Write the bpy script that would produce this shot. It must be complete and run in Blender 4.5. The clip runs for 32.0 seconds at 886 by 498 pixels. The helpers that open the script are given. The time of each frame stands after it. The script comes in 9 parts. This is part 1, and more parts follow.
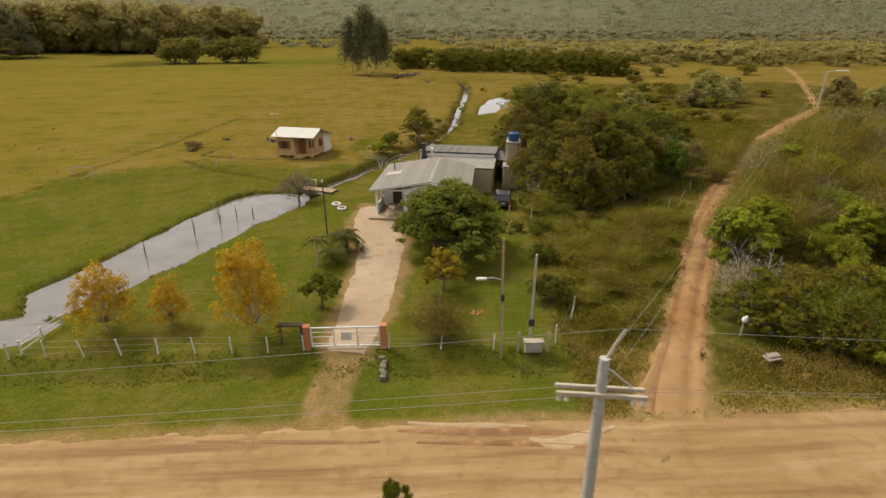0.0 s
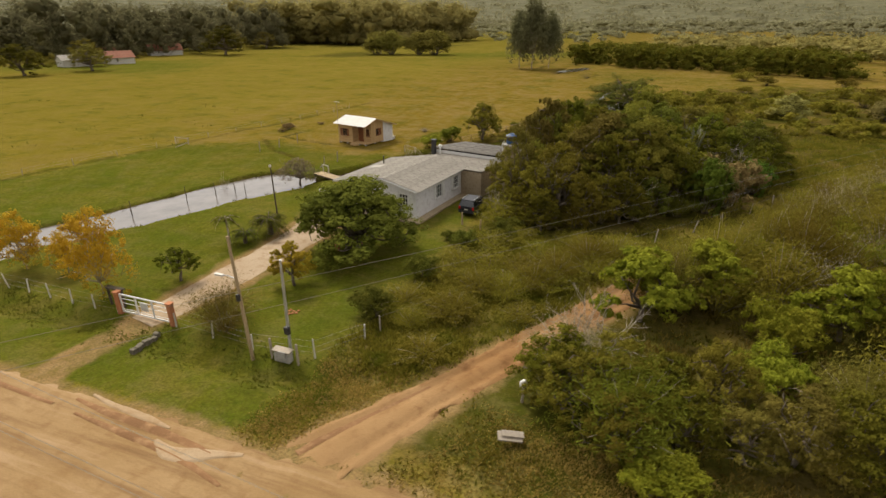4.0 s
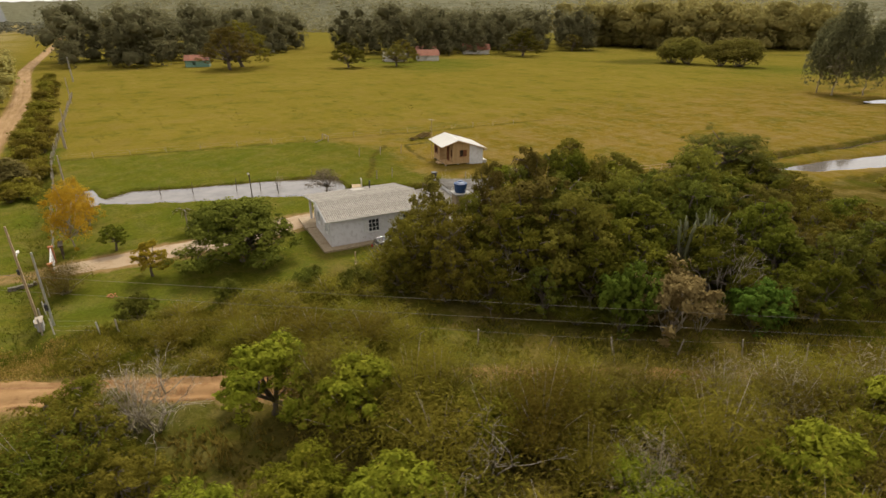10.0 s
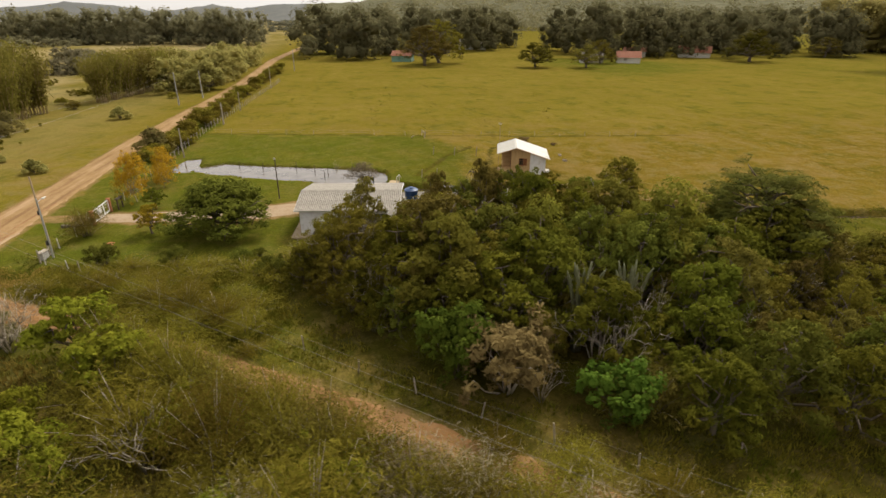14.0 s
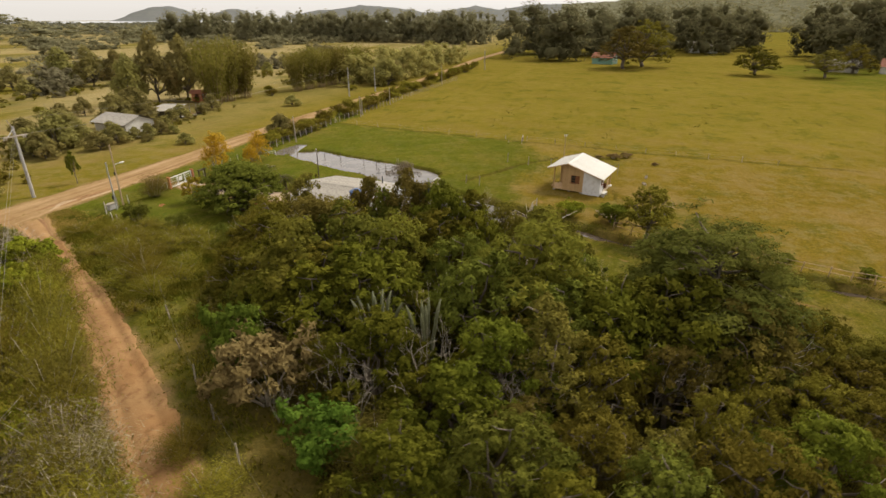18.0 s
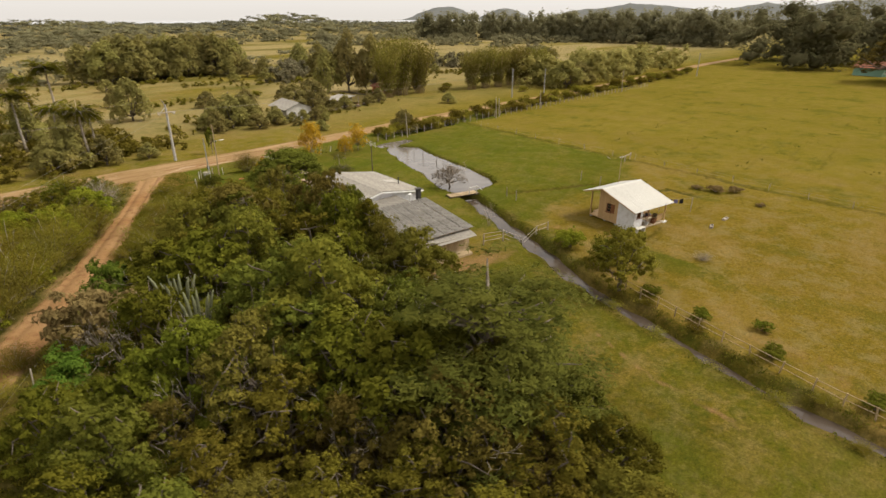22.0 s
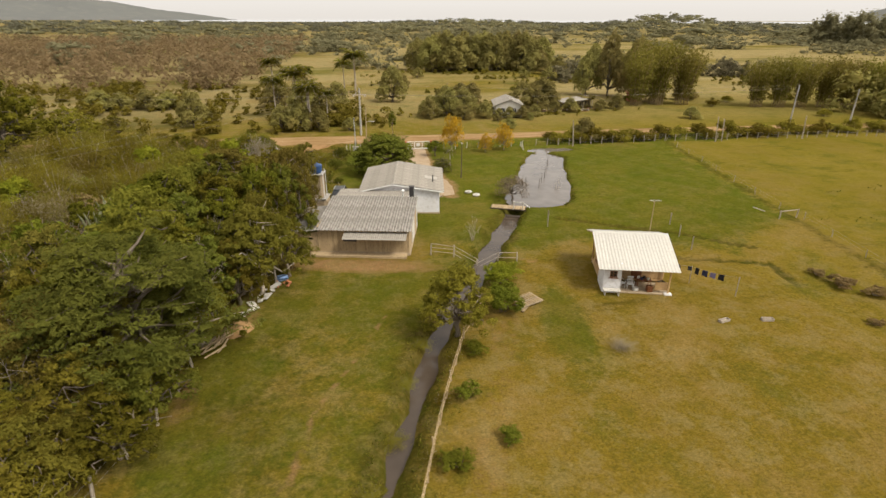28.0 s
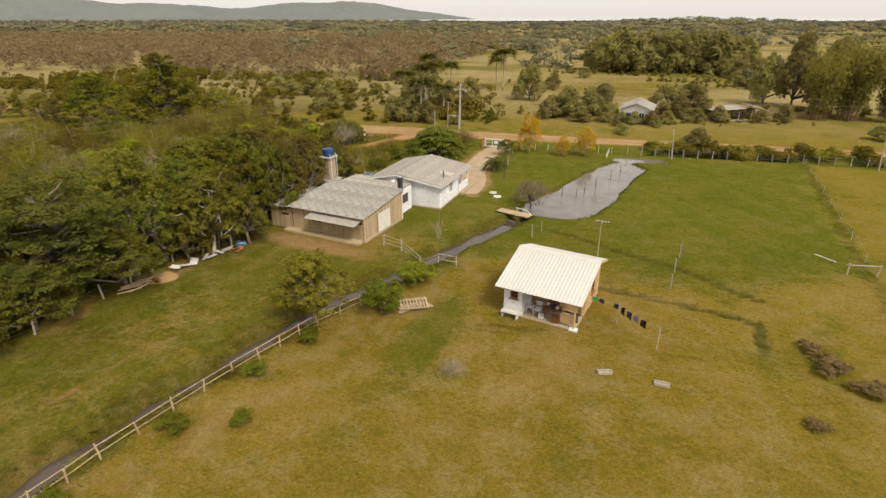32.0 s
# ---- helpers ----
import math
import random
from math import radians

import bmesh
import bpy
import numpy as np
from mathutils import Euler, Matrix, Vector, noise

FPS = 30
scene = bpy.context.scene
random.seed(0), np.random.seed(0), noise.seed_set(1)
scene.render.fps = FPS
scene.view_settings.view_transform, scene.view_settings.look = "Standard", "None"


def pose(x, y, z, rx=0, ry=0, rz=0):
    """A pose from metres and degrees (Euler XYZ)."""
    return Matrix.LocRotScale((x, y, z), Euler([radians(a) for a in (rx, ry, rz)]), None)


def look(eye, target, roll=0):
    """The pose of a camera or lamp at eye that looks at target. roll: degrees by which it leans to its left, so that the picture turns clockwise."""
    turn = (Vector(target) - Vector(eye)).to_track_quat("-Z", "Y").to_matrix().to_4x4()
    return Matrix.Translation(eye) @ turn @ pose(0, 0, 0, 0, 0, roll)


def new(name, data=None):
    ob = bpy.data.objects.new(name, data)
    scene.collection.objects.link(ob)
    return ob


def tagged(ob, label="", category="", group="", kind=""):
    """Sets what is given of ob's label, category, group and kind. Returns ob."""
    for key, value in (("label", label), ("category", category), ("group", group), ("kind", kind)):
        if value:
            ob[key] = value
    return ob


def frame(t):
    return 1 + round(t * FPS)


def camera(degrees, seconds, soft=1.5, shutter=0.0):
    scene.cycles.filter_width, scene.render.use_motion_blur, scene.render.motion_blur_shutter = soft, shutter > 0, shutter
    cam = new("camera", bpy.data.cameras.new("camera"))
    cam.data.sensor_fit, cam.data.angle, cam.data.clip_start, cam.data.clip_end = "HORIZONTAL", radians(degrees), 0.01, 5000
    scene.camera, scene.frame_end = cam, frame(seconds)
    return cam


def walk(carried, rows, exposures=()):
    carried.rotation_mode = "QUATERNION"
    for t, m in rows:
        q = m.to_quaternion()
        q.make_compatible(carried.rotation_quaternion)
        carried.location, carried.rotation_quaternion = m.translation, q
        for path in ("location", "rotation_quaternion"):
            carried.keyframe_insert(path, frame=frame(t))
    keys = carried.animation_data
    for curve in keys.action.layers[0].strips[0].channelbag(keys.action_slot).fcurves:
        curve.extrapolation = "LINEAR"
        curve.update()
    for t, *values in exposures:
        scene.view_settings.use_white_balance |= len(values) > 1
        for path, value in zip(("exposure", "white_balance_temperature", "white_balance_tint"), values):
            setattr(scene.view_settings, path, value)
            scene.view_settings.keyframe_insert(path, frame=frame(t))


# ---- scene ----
import itertools

cam = camera(80.04, 32.0, soft=1.5, shutter=0.45)
# seconds, x, y, z, yaw, pitch, roll
ROWS = [
    (0, 1.30, 3.75, 15.66, -2.55, -22.87, 0.11),
    (0.5, 3.99, 3.99, 15.83, 0.24, -23.00, -0.01),
    (1, 6.65, 4.41, 15.86, 4.00, -23.11, -0.08),
    (1.5, 9.37, 4.85, 15.87, 6.66, -23.15, -0.17),
    (2, 11.88, 5.41, 15.86, 9.03, -23.20, -0.26),
    (2.5, 14.51, 6.20, 15.86, 11.65, -23.29, -0.24),
    (3, 17.14, 7.07, 15.78, 14.72, -23.34, -0.33),
    (3.5, 19.74, 8.07, 15.61, 17.61, -23.37, -0.31),
    (4, 22.25, 9.29, 15.47, 20.88, -23.41, -0.34),
    (4.5, 24.71, 10.61, 15.52, 23.85, -23.42, -0.30),
    (5, 27.08, 12.02, 15.55, 26.83, -23.42, -0.28),
    (5.5, 29.37, 13.52, 15.54, 29.90, -23.42, -0.28),
    (6, 31.58, 15.15, 15.57, 32.98, -23.43, -0.27),
    (6.5, 33.71, 16.91, 15.70, 36.01, -23.43, -0.20),
    (7, 35.73, 18.82, 16.16, 39.06, -23.43, -0.09),
    (7.5, 37.59, 20.86, 16.79, 42.36, -23.42, -0.08),
    (8, 39.39, 22.85, 17.40, 45.25, -23.40, -0.04),
    (8.5, 40.98, 25.02, 18.07, 48.04, -23.42, 0.00),
    (9, 42.55, 27.25, 18.27, 50.71, -23.46, 0.01),
    (9.5, 44.08, 29.62, 18.30, 53.61, -23.49, 0.03),
    (10, 45.63, 32.15, 18.33, 56.13, -23.55, 0.07),
    (10.5, 46.74, 34.69, 18.52, 59.85, -23.62, 0.10),
    (11, 47.77, 37.30, 18.49, 63.26, -23.68, 0.14),
    (11.5, 48.81, 39.89, 18.35, 66.46, -23.66, 0.08),
    (12, 49.69, 42.57, 18.28, 69.11, -23.72, 0.12),
    (12.5, 50.43, 45.19, 18.31, 72.04, -23.70, 0.08),
    (13, 50.95, 47.73, 18.39, 74.95, -23.74, 0.21),
    (13.5, 51.42, 50.35, 18.37, 77.98, -23.71, 0.16),
    (14, 51.86, 53.04, 18.47, 80.53, -23.68, 0.15),
    (14.5, 52.01, 55.75, 18.54, 83.22, -23.68, 0.05),
    (15, 52.03, 58.50, 18.51, 86.23, -23.68, -0.05),
    (15.5, 51.87, 61.27, 18.45, 89.44, -23.65, -0.12),
    (16, 51.51, 64.06, 18.39, 92.73, -23.64, -0.14),
    (16.5, 50.97, 66.88, 18.37, 95.99, -23.65, -0.13),
    (17, 50.28, 69.70, 18.45, 99.16, -23.67, -0.11),
    (17.5, 49.55, 72.48, 18.62, 102.44, -23.67, -0.17),
    (18, 48.65, 75.30, 18.64, 105.81, -23.69, -0.15),
    (18.5, 47.59, 78.04, 18.74, 109.16, -23.66, -0.14),
    (19, 46.38, 80.71, 18.89, 112.30, -23.66, -0.15),
    (19.5, 45.11, 83.30, 18.87, 115.66, -23.68, -0.16),
    (20, 43.61, 85.76, 18.94, 119.00, -23.69, -0.08),
    (20.5, 41.98, 88.22, 19.01, 122.55, -23.71, -0.12),
    (21, 40.19, 90.57, 18.99, 125.73, -23.71, -0.18),
    (21.5, 38.26, 92.75, 18.99, 129.00, -23.72, -0.27),
    (22, 36.25, 94.86, 19.06, 132.11, -23.70, -0.27),
    (22.5, 34.17, 96.82, 19.06, 135.50, -23.71, -0.26),
    (23, 32.03, 98.66, 19.05, 138.50, -23.71, -0.27),
    (23.5, 29.72, 100.35, 18.87, 141.76, -23.69, -0.27),
    (24, 27.34, 101.89, 18.63, 145.27, -23.68, -0.24),
    (24.5, 24.88, 103.37, 18.41, 148.44, -23.59, -0.21),
    (25, 22.40, 104.76, 18.44, 151.56, -23.55, -0.18),
    (25.5, 19.91, 106.01, 18.53, 154.70, -23.56, -0.13),
    (26, 17.36, 107.11, 18.64, 157.88, -23.61, -0.08),
    (26.5, 14.72, 108.02, 18.74, 161.08, -23.66, -0.03),
    (27, 11.99, 108.74, 18.84, 164.28, -23.69, 0.05),
    (27.5, 9.33, 109.34, 19.01, 167.47, -23.68, 0.16),
    (28, 6.62, 109.80, 19.09, 170.79, -23.66, 0.17),
    (28.5, 3.92, 110.09, 19.12, 173.46, -23.66, 0.30),
    (29, 1.27, 110.26, 18.96, 176.01, -23.65, 0.31),
    (29.5, -1.39, 110.21, 18.77, 179.19, -23.73, 0.31),
    (30, -4.09, 109.98, 18.71, 182.44, -23.76, 0.21),
    (30.5, -6.74, 109.72, 18.62, 185.44, -23.76, 0.15),
    (31, -9.39, 109.27, 18.57, 188.68, -23.78, 0.05),
    (31.5, -12.05, 108.72, 18.55, 191.58, -23.76, -0.03),
    (32, -14.70, 108.02, 18.50, 194.29, -23.75, -0.11),
]
walk(cam, [(t, pose(x, y, z, 90 + pitch, 0, yaw) @ pose(0, 0, 0, 0, 0, roll)) for t, x, y, z, yaw, pitch, roll in ROWS],
     exposures=[(0.0, 1.15), (10.0, 1.19), (20.0, 1.19), (32.0, 1.22)])

# ---- world and sun: a bright, evenly clouded sky ----
SUN_ELEV, SUN_AZ = 50.0, 310.0
world = bpy.data.worlds.new("overcast_sky")
scene.world = world
world.use_nodes = True
wn = world.node_tree
sky = wn.nodes.new("ShaderNodeTexSky")
sky.sky_type, sky.sun_disc = "NISHITA", False
sky.sun_elevation, sky.sun_rotation = radians(SUN_ELEV), radians(SUN_AZ)
sky.air_density, sky.dust_density, sky.ozone_density = 1.0, 4.0, 1.0
cloud = wn.nodes.new("ShaderNodeHueSaturation")
cloud.inputs["Saturation"].default_value = 0.12
wn.links.new(sky.outputs["Color"], cloud.inputs["Color"])
veil = wn.nodes.new("ShaderNodeMix")
veil.data_type = "RGBA"
veil.inputs[0].default_value = 0.7
veil.inputs[7].default_value = (3.74, 3.50, 3.22, 1)
wn.links.new(cloud.outputs["Color"], veil.inputs[6])
wn.links.new(veil.outputs[2], wn.nodes["Background"].inputs["Color"])
wn.nodes["Background"].inputs["Strength"].default_value = 0.13
sun = new("sun", bpy.data.lights.new("sun", "SUN"))
sun.data.energy, sun.data.angle, sun.data.color = 1.75, radians(16), (1.0, 0.92, 0.78)
sa, se = radians(SUN_AZ), radians(SUN_ELEV)
sun_from = Vector((math.sin(sa) * math.cos(se), math.cos(sa) * math.cos(se), math.sin(se)))
sun.matrix_world = look(sun_from * 100, (0, 0, 0))


# ---- materials ----
def node(nt, kind, **values):
    n = nt.nodes.new("ShaderNode" + kind)
    for k, v in values.items():
        n.inputs[k.replace("_", " ")].default_value = v
    return n


def fresh(name, rough=0.85, metal=0.0, spec=0.3):
    m = bpy.data.materials.new(name)
    m.use_nodes = True
    b = m.node_tree.nodes["Principled BSDF"]
    b.inputs["Roughness"].default_value, b.inputs["Metallic"].default_value = rough, metal
    b.inputs["Specular IOR Level"].default_value = spec
    return m, m.node_tree, b


def coords(nt, scale=(1, 1, 1)):
    geo = nt.nodes.new("ShaderNodeTexCoord")
    mp = nt.nodes.new("ShaderNodeMapping")
    mp.inputs["Scale"].default_value = scale
    nt.links.new(geo.outputs["Object"], mp.inputs["Vector"])
    return mp.outputs["Vector"]


def mixed(nt, fac, a, b, kind="MIX"):
    m = nt.nodes.new("ShaderNodeMix")
    m.data_type, m.blend_type = "RGBA", kind
    for idx, v in ((0, fac), (6, a), (7, b)):
        if hasattr(v, "is_linked"):
            nt.links.new(v, m.inputs[idx])
        else:
            m.inputs[idx].default_value = v if idx == 0 else (*v, 1)
    return m.outputs[2]


def noise_of(nt, vec, scale, detail=4, rough=0.6):
    n = nt.nodes.new("ShaderNodeTexNoise")
    n.inputs["Scale"].default_value, n.inputs["Detail"].default_value, n.inputs["Roughness"].default_value = scale, detail, rough
    nt.links.new(vec, n.inputs["Vector"])
    return n.outputs["Fac"]


def ramp(nt, fac, lo, hi):
    r = nt.nodes.new("ShaderNodeMapRange")
    r.inputs["From Min"].default_value, r.inputs["From Max"].default_value = lo, hi
    r.clamp = True
    nt.links.new(fac, r.inputs["Value"])
    return r.outputs["Result"]


def bumped(nt, b, height, strength, dist):
    bp = nt.nodes.new("ShaderNodeBump")
    bp.inputs["Strength"].default_value, bp.inputs["Distance"].default_value = strength, dist
    nt.links.new(height, bp.inputs["Height"])
    nt.links.new(bp.outputs["Normal"], b.inputs["Normal"])


def surface(name, c1, c2, c3=None, scale=1.0, fine=12.0, rough=0.85, metal=0.0, bump=0.3, dist=0.02, stretch=(1, 1, 1), vary=0.12, spec=0.3):
    """Two tones at a coarse scale, a third in fine speckles or stains, a little of each object's own shade, and a fine relief."""
    m, nt, b = fresh(name, rough, metal, spec)
    v = coords(nt, stretch)
    coarse, small = noise_of(nt, v, scale, 5), noise_of(nt, v, fine, 3)
    col = mixed(nt, ramp(nt, coarse, 0.35, 0.65), c1, c2)
    if c3:
        col = mixed(nt, ramp(nt, small, 0.5, 0.75), col, c3)
    if vary:
        info = nt.nodes.new("ShaderNodeObjectInfo")
        hsv = nt.nodes.new("ShaderNodeHueSaturation")
        nt.links.new(col, hsv.inputs["Color"])
        r = nt.nodes.new("ShaderNodeMapRange")
        r.inputs["To Min"].default_value, r.inputs["To Max"].default_value = 1 - vary, 1 + vary
        nt.links.new(info.outputs["Random"], r.inputs["Value"])
        nt.links.new(r.outputs["Result"], hsv.inputs["Value"])
        col = hsv.outputs["Color"]
    nt.links.new(col, b.inputs["Base Color"])
    bumped(nt, b, small, bump, dist)
    return m


def leafage(name, dark, light, third=None, vary=0.15, through_light=0.42):
    """Leaves: each leaf has a shade of its own between two tones, some in a third; a little light comes through."""
    m, nt, b = fresh(name, 0.85, 0.0, 0.02)
    at = nt.nodes.new("ShaderNodeAttribute")
    at.attribute_name = "tint"
    col = mixed(nt, at.outputs["Fac"], dark, light)
    v = coords(nt)
    if third:
        col = mixed(nt, ramp(nt, noise_of(nt, v, 0.55, 2), 0.48, 0.66), col, third)
    info = nt.nodes.new("ShaderNodeObjectInfo")
    hsv = nt.nodes.new("ShaderNodeHueSaturation")
    nt.links.new(col, hsv.inputs["Color"])
    for out, lo, hi in (("Value", 1 - vary, 1 + vary), ("Hue", 0.486, 0.514)):
        r = nt.nodes.new("ShaderNodeMapRange")
        r.inputs["To Min"].default_value, r.inputs["To Max"].default_value = lo, hi
        nt.links.new(info.outputs["Random"], r.inputs["Value"])
        nt.links.new(r.outputs["Result"], hsv.inputs[out])
    nt.links.new(hsv.outputs["Color"], b.inputs["Base Color"])
    tr = nt.nodes.new("ShaderNodeBsdfTranslucent")
    nt.links.new(hsv.outputs["Color"], tr.inputs["Color"])
    mx = nt.nodes.new("ShaderNodeMixShader")
    mx.inputs["Fac"].default_value = through_light
    out = nt.nodes["Material Output"]
    nt.links.new(b.outputs["BSDF"], mx.inputs[1])
    nt.links.new(tr.outputs["BSDF"], mx.inputs[2])
    nt.links.new(mx.outputs["Shader"], out.inputs["Surface"])
    return m


def ground_material():
    """Grass of the pasture, lawn and rough scrub, and bare earth, by the ground's own zones, broken up by noise."""
    m, nt, b = fresh("ground_grass", 1.0, 0.0, 0.0)
    v = coords(nt)
    at = nt.nodes.new("ShaderNodeAttribute")
    at.attribute_name = "zone"
    sep = nt.nodes.new("ShaderNodeSeparateColor")
    nt.links.new(at.outputs["Color"], sep.inputs["Color"])
    big, mid, small, tiny = noise_of(nt, v, 0.035, 5), noise_of(nt, v, 0.22, 5, 0.65), noise_of(nt, v, 1.6, 4, 0.7), noise_of(nt, v, 9, 3, 0.7)
    pasture = mixed(nt, ramp(nt, big, 0.38, 0.62), (0.148, 0.114, 0.0148), (0.180, 0.136, 0.0215))
    pasture = mixed(nt, ramp(nt, mid, 0.45, 0.7), pasture, (0.136, 0.109, 0.0125))
    vs = coords(nt, (0.25, 1.6, 1))
    pasture = mixed(nt, ramp(nt, noise_of(nt, vs, 0.25, 5, 0.7), 0.59, 0.76), pasture, (0.062, 0.052, 0.0064))
    lawn = mixed(nt, ramp(nt, mid, 0.36, 0.64), (0.072, 0.086, 0.0078), (0.102, 0.097, 0.0108))
    lawn = mixed(nt, ramp(nt, small, 0.52, 0.78), lawn, (0.052, 0.076, 0.0068))
    scrub = mixed(nt, ramp(nt, mid, 0.36, 0.62), (0.048, 0.046, 0.0064), (0.074, 0.063, 0.0088))
    scrub = mixed(nt, ramp(nt, small, 0.5, 0.75), scrub, (0.038, 0.044, 0.0054))
    wob = nt.nodes.new("ShaderNodeMath")
    wob.operation = "MULTIPLY_ADD"
    nt.links.new(small, wob.inputs[0])
    wob.inputs[1].default_value, wob.inputs[2].default_value = 0.9, -0.45

    def mask(sock, lo, hi):
        a = nt.nodes.new("ShaderNodeMath")
        nt.links.new(sock, a.inputs[0])
        nt.links.new(wob.outputs[0], a.inputs[1])
        return ramp(nt, a.outputs[0], lo, hi)

    col = mixed(nt, mask(sep.outputs["Green"], 0.25, 0.75), pasture, lawn)
    col = mixed(nt, mask(sep.outputs["Blue"], 0.25, 0.75), col, scrub)
    earth = mixed(nt, ramp(nt, small, 0.35, 0.7), (0.22, 0.132, 0.055), (0.29, 0.190, 0.088))
    col = mixed(nt, mask(sep.outputs["Red"], 0.35, 0.8), col, earth)
    xyz = nt.nodes.new("ShaderNodeSeparateXYZ")
    nt.links.new(v, xyz.inputs["Vector"])
    south = ramp(nt, xyz.outputs["Y"], 14.0, -30.0)
    fields = noise_of(nt, coords(nt, (0.6, 1.5, 1)), 0.016, 4, 0.62)
    hay = nt.nodes.new("ShaderNodeMath")
    hay.operation = "MULTIPLY"
    nt.links.new(south, hay.inputs[0])
    nt.links.new(ramp(nt, fields, 0.36, 0.52), hay.inputs[1])
    green = nt.nodes.new("ShaderNodeMath")
    green.operation = "MULTIPLY"
    nt.links.new(south, green.inputs[0])
    nt.links.new(ramp(nt, noise_of(nt, v, 0.028, 5, 0.65), 0.46, 0.60), green.inputs[1])
    col = mixed(nt, green.outputs[0], col, mixed(nt, 0.7, col, (0.092, 0.084, 0.026)))
    col = mixed(nt, hay.outputs[0], col, mixed(nt, 0.80, col, (0.330, 0.255, 0.125)))
    keep, east = ramp(nt, sep.outputs["Green"], 1.0, 0.2), ramp(nt, xyz.outputs["X"], -55.0, -18.0)
    rougher = nt.nodes.new("ShaderNodeMath")
    rougher.operation = "MULTIPLY"
    nt.links.new(keep, rougher.inputs[0])
    nt.links.new(east, rougher.inputs[1])
    wild = nt.nodes.new("ShaderNodeMath")
    wild.operation = "MULTIPLY"
    nt.links.new(rougher.outputs[0], wild.inputs[0])
    nt.links.new(ramp(nt, sep.outputs["Blue"], 1.35, 0.2), wild.inputs[1])

    yard = nt.nodes.new("ShaderNodeMath")
    yard.operation = "MULTIPLY"
    nt.links.new(east, yard.inputs[0])
    nt.links.new(ramp(nt, xyz.outputs["Y"], 52.0, 74.0), yard.inputs[1])
    col = mixed(nt, yard.outputs[0], col, mixed(nt, 1.0, col, (0.94, 0.82, 0.84), "MULTIPLY"))

    def softly(noise_fac, lo, hi, lawn_too=0.42):
        """A patchiness that is weaker on the mown lawn."""
        w = nt.nodes.new("ShaderNodeMapRange")
        w.inputs["To Min"].default_value = 0.85 * lawn_too
        nt.links.new(wild.outputs[0], w.inputs["Value"])
        q = nt.nodes.new("ShaderNodeMath")
        q.operation = "MULTIPLY"
        nt.links.new(ramp(nt, noise_fac, lo, hi), q.inputs[0])
        nt.links.new(w.outputs["Result"], q.inputs[1])
        return q.outputs[0]

    blotch = noise_of(nt, v, 0.12, 7, 0.74)
    col = mixed(nt, softly(blotch, 0.50, 0.60), col, mixed(nt, 0.62, col, (0.205, 0.132, 0.042)))
    col = mixed(nt, ramp(nt, blotch, 0.48, 0.36), col, mixed(nt, 0.5, col, (0.056, 0.068, 0.008)))
    patch, clump = noise_of(nt, v, 0.5, 7, 0.74), noise_of(nt, v, 3.2, 5, 0.78)
    col = mixed(nt, softly(patch, 0.48, 0.60), col, mixed(nt, 0.52, col, (0.205, 0.152, 0.058)))
    col = mixed(nt, ramp(nt, patch, 0.46, 0.32), col, mixed(nt, 0.32, col, (0.058, 0.062, 0.009)))
    col = mixed(nt, ramp(nt, clump, 0.46, 0.66), col, mixed(nt, 0.34, col, (0.040, 0.042, 0.006)))
    col = mixed(nt, softly(clump, 0.46, 0.32), col, mixed(nt, 0.35, col, (0.200, 0.158, 0.050)))
    col = mixed(nt, ramp(nt, tiny, 0.35, 0.72), col, mixed(nt, 0.52, col, (0.02, 0.02, 0.005)))
    nt.links.new(col, b.inputs["Base Color"])
    add = nt.nodes.new("ShaderNodeMath")
    nt.links.new(small, add.inputs[0])
    nt.links.new(tiny, add.inputs[1])
    bumped(nt, b, add.outputs[0], 0.55, 0.09)
    return m


def dirt_material(name, c1, c2, c3, streak=None, sandy=None):
    """Packed sandy earth with damp stains, ruts' grain and pebbles."""
    m, nt, b = fresh(name, 0.95, 0.0, 0.06)
    v = coords(nt)
    big, mid, fine = noise_of(nt, v, 0.18, 5), noise_of(nt, v, 1.3, 5, 0.65), noise_of(nt, v, 12, 3, 0.7)
    col = mixed(nt, ramp(nt, big, 0.38, 0.64), c1, c2)
    col = mixed(nt, ramp(nt, mid, 0.5, 0.72), col, c3)
    col = mixed(nt, ramp(nt, fine, 0.45, 0.8), col, mixed(nt, 0.3, col, (0.1, 0.06, 0.03)))
    if sandy:
        xyz, shift = nt.nodes.new("ShaderNodeSeparateXYZ"), nt.nodes.new("ShaderNodeMath")
        nt.links.new(v, xyz.inputs[0])
        shift.operation, shift.inputs[1].default_value = "MULTIPLY_ADD", 6.0
        nt.links.new(mid, shift.inputs[0])
        nt.links.new(xyz.outputs["Y"], shift.inputs[2])
        col = mixed(nt, ramp(nt, shift.outputs[0], 32.0, 24.0), col, mixed(nt, 0.8, col, sandy))
    if streak:
        lane = noise_of(nt, coords(nt, (0.07, 1.0, 1)), 1.1, 6, 0.68)
        col = mixed(nt, ramp(nt, lane, 0.50, 0.66), col, mixed(nt, 0.75, col, streak))
        col = mixed(nt, ramp(nt, lane, 0.46, 0.30), col, mixed(nt, 0.6, col, (0.36, 0.25, 0.155)))
    nt.links.new(col, b.inputs["Base Color"])
    add = nt.nodes.new("ShaderNodeMath")
    nt.links.new(mid, add.inputs[0])
    nt.links.new(fine, add.inputs[1])
    bumped(nt, b, add.outputs[0], 0.5, 0.05)
    return m


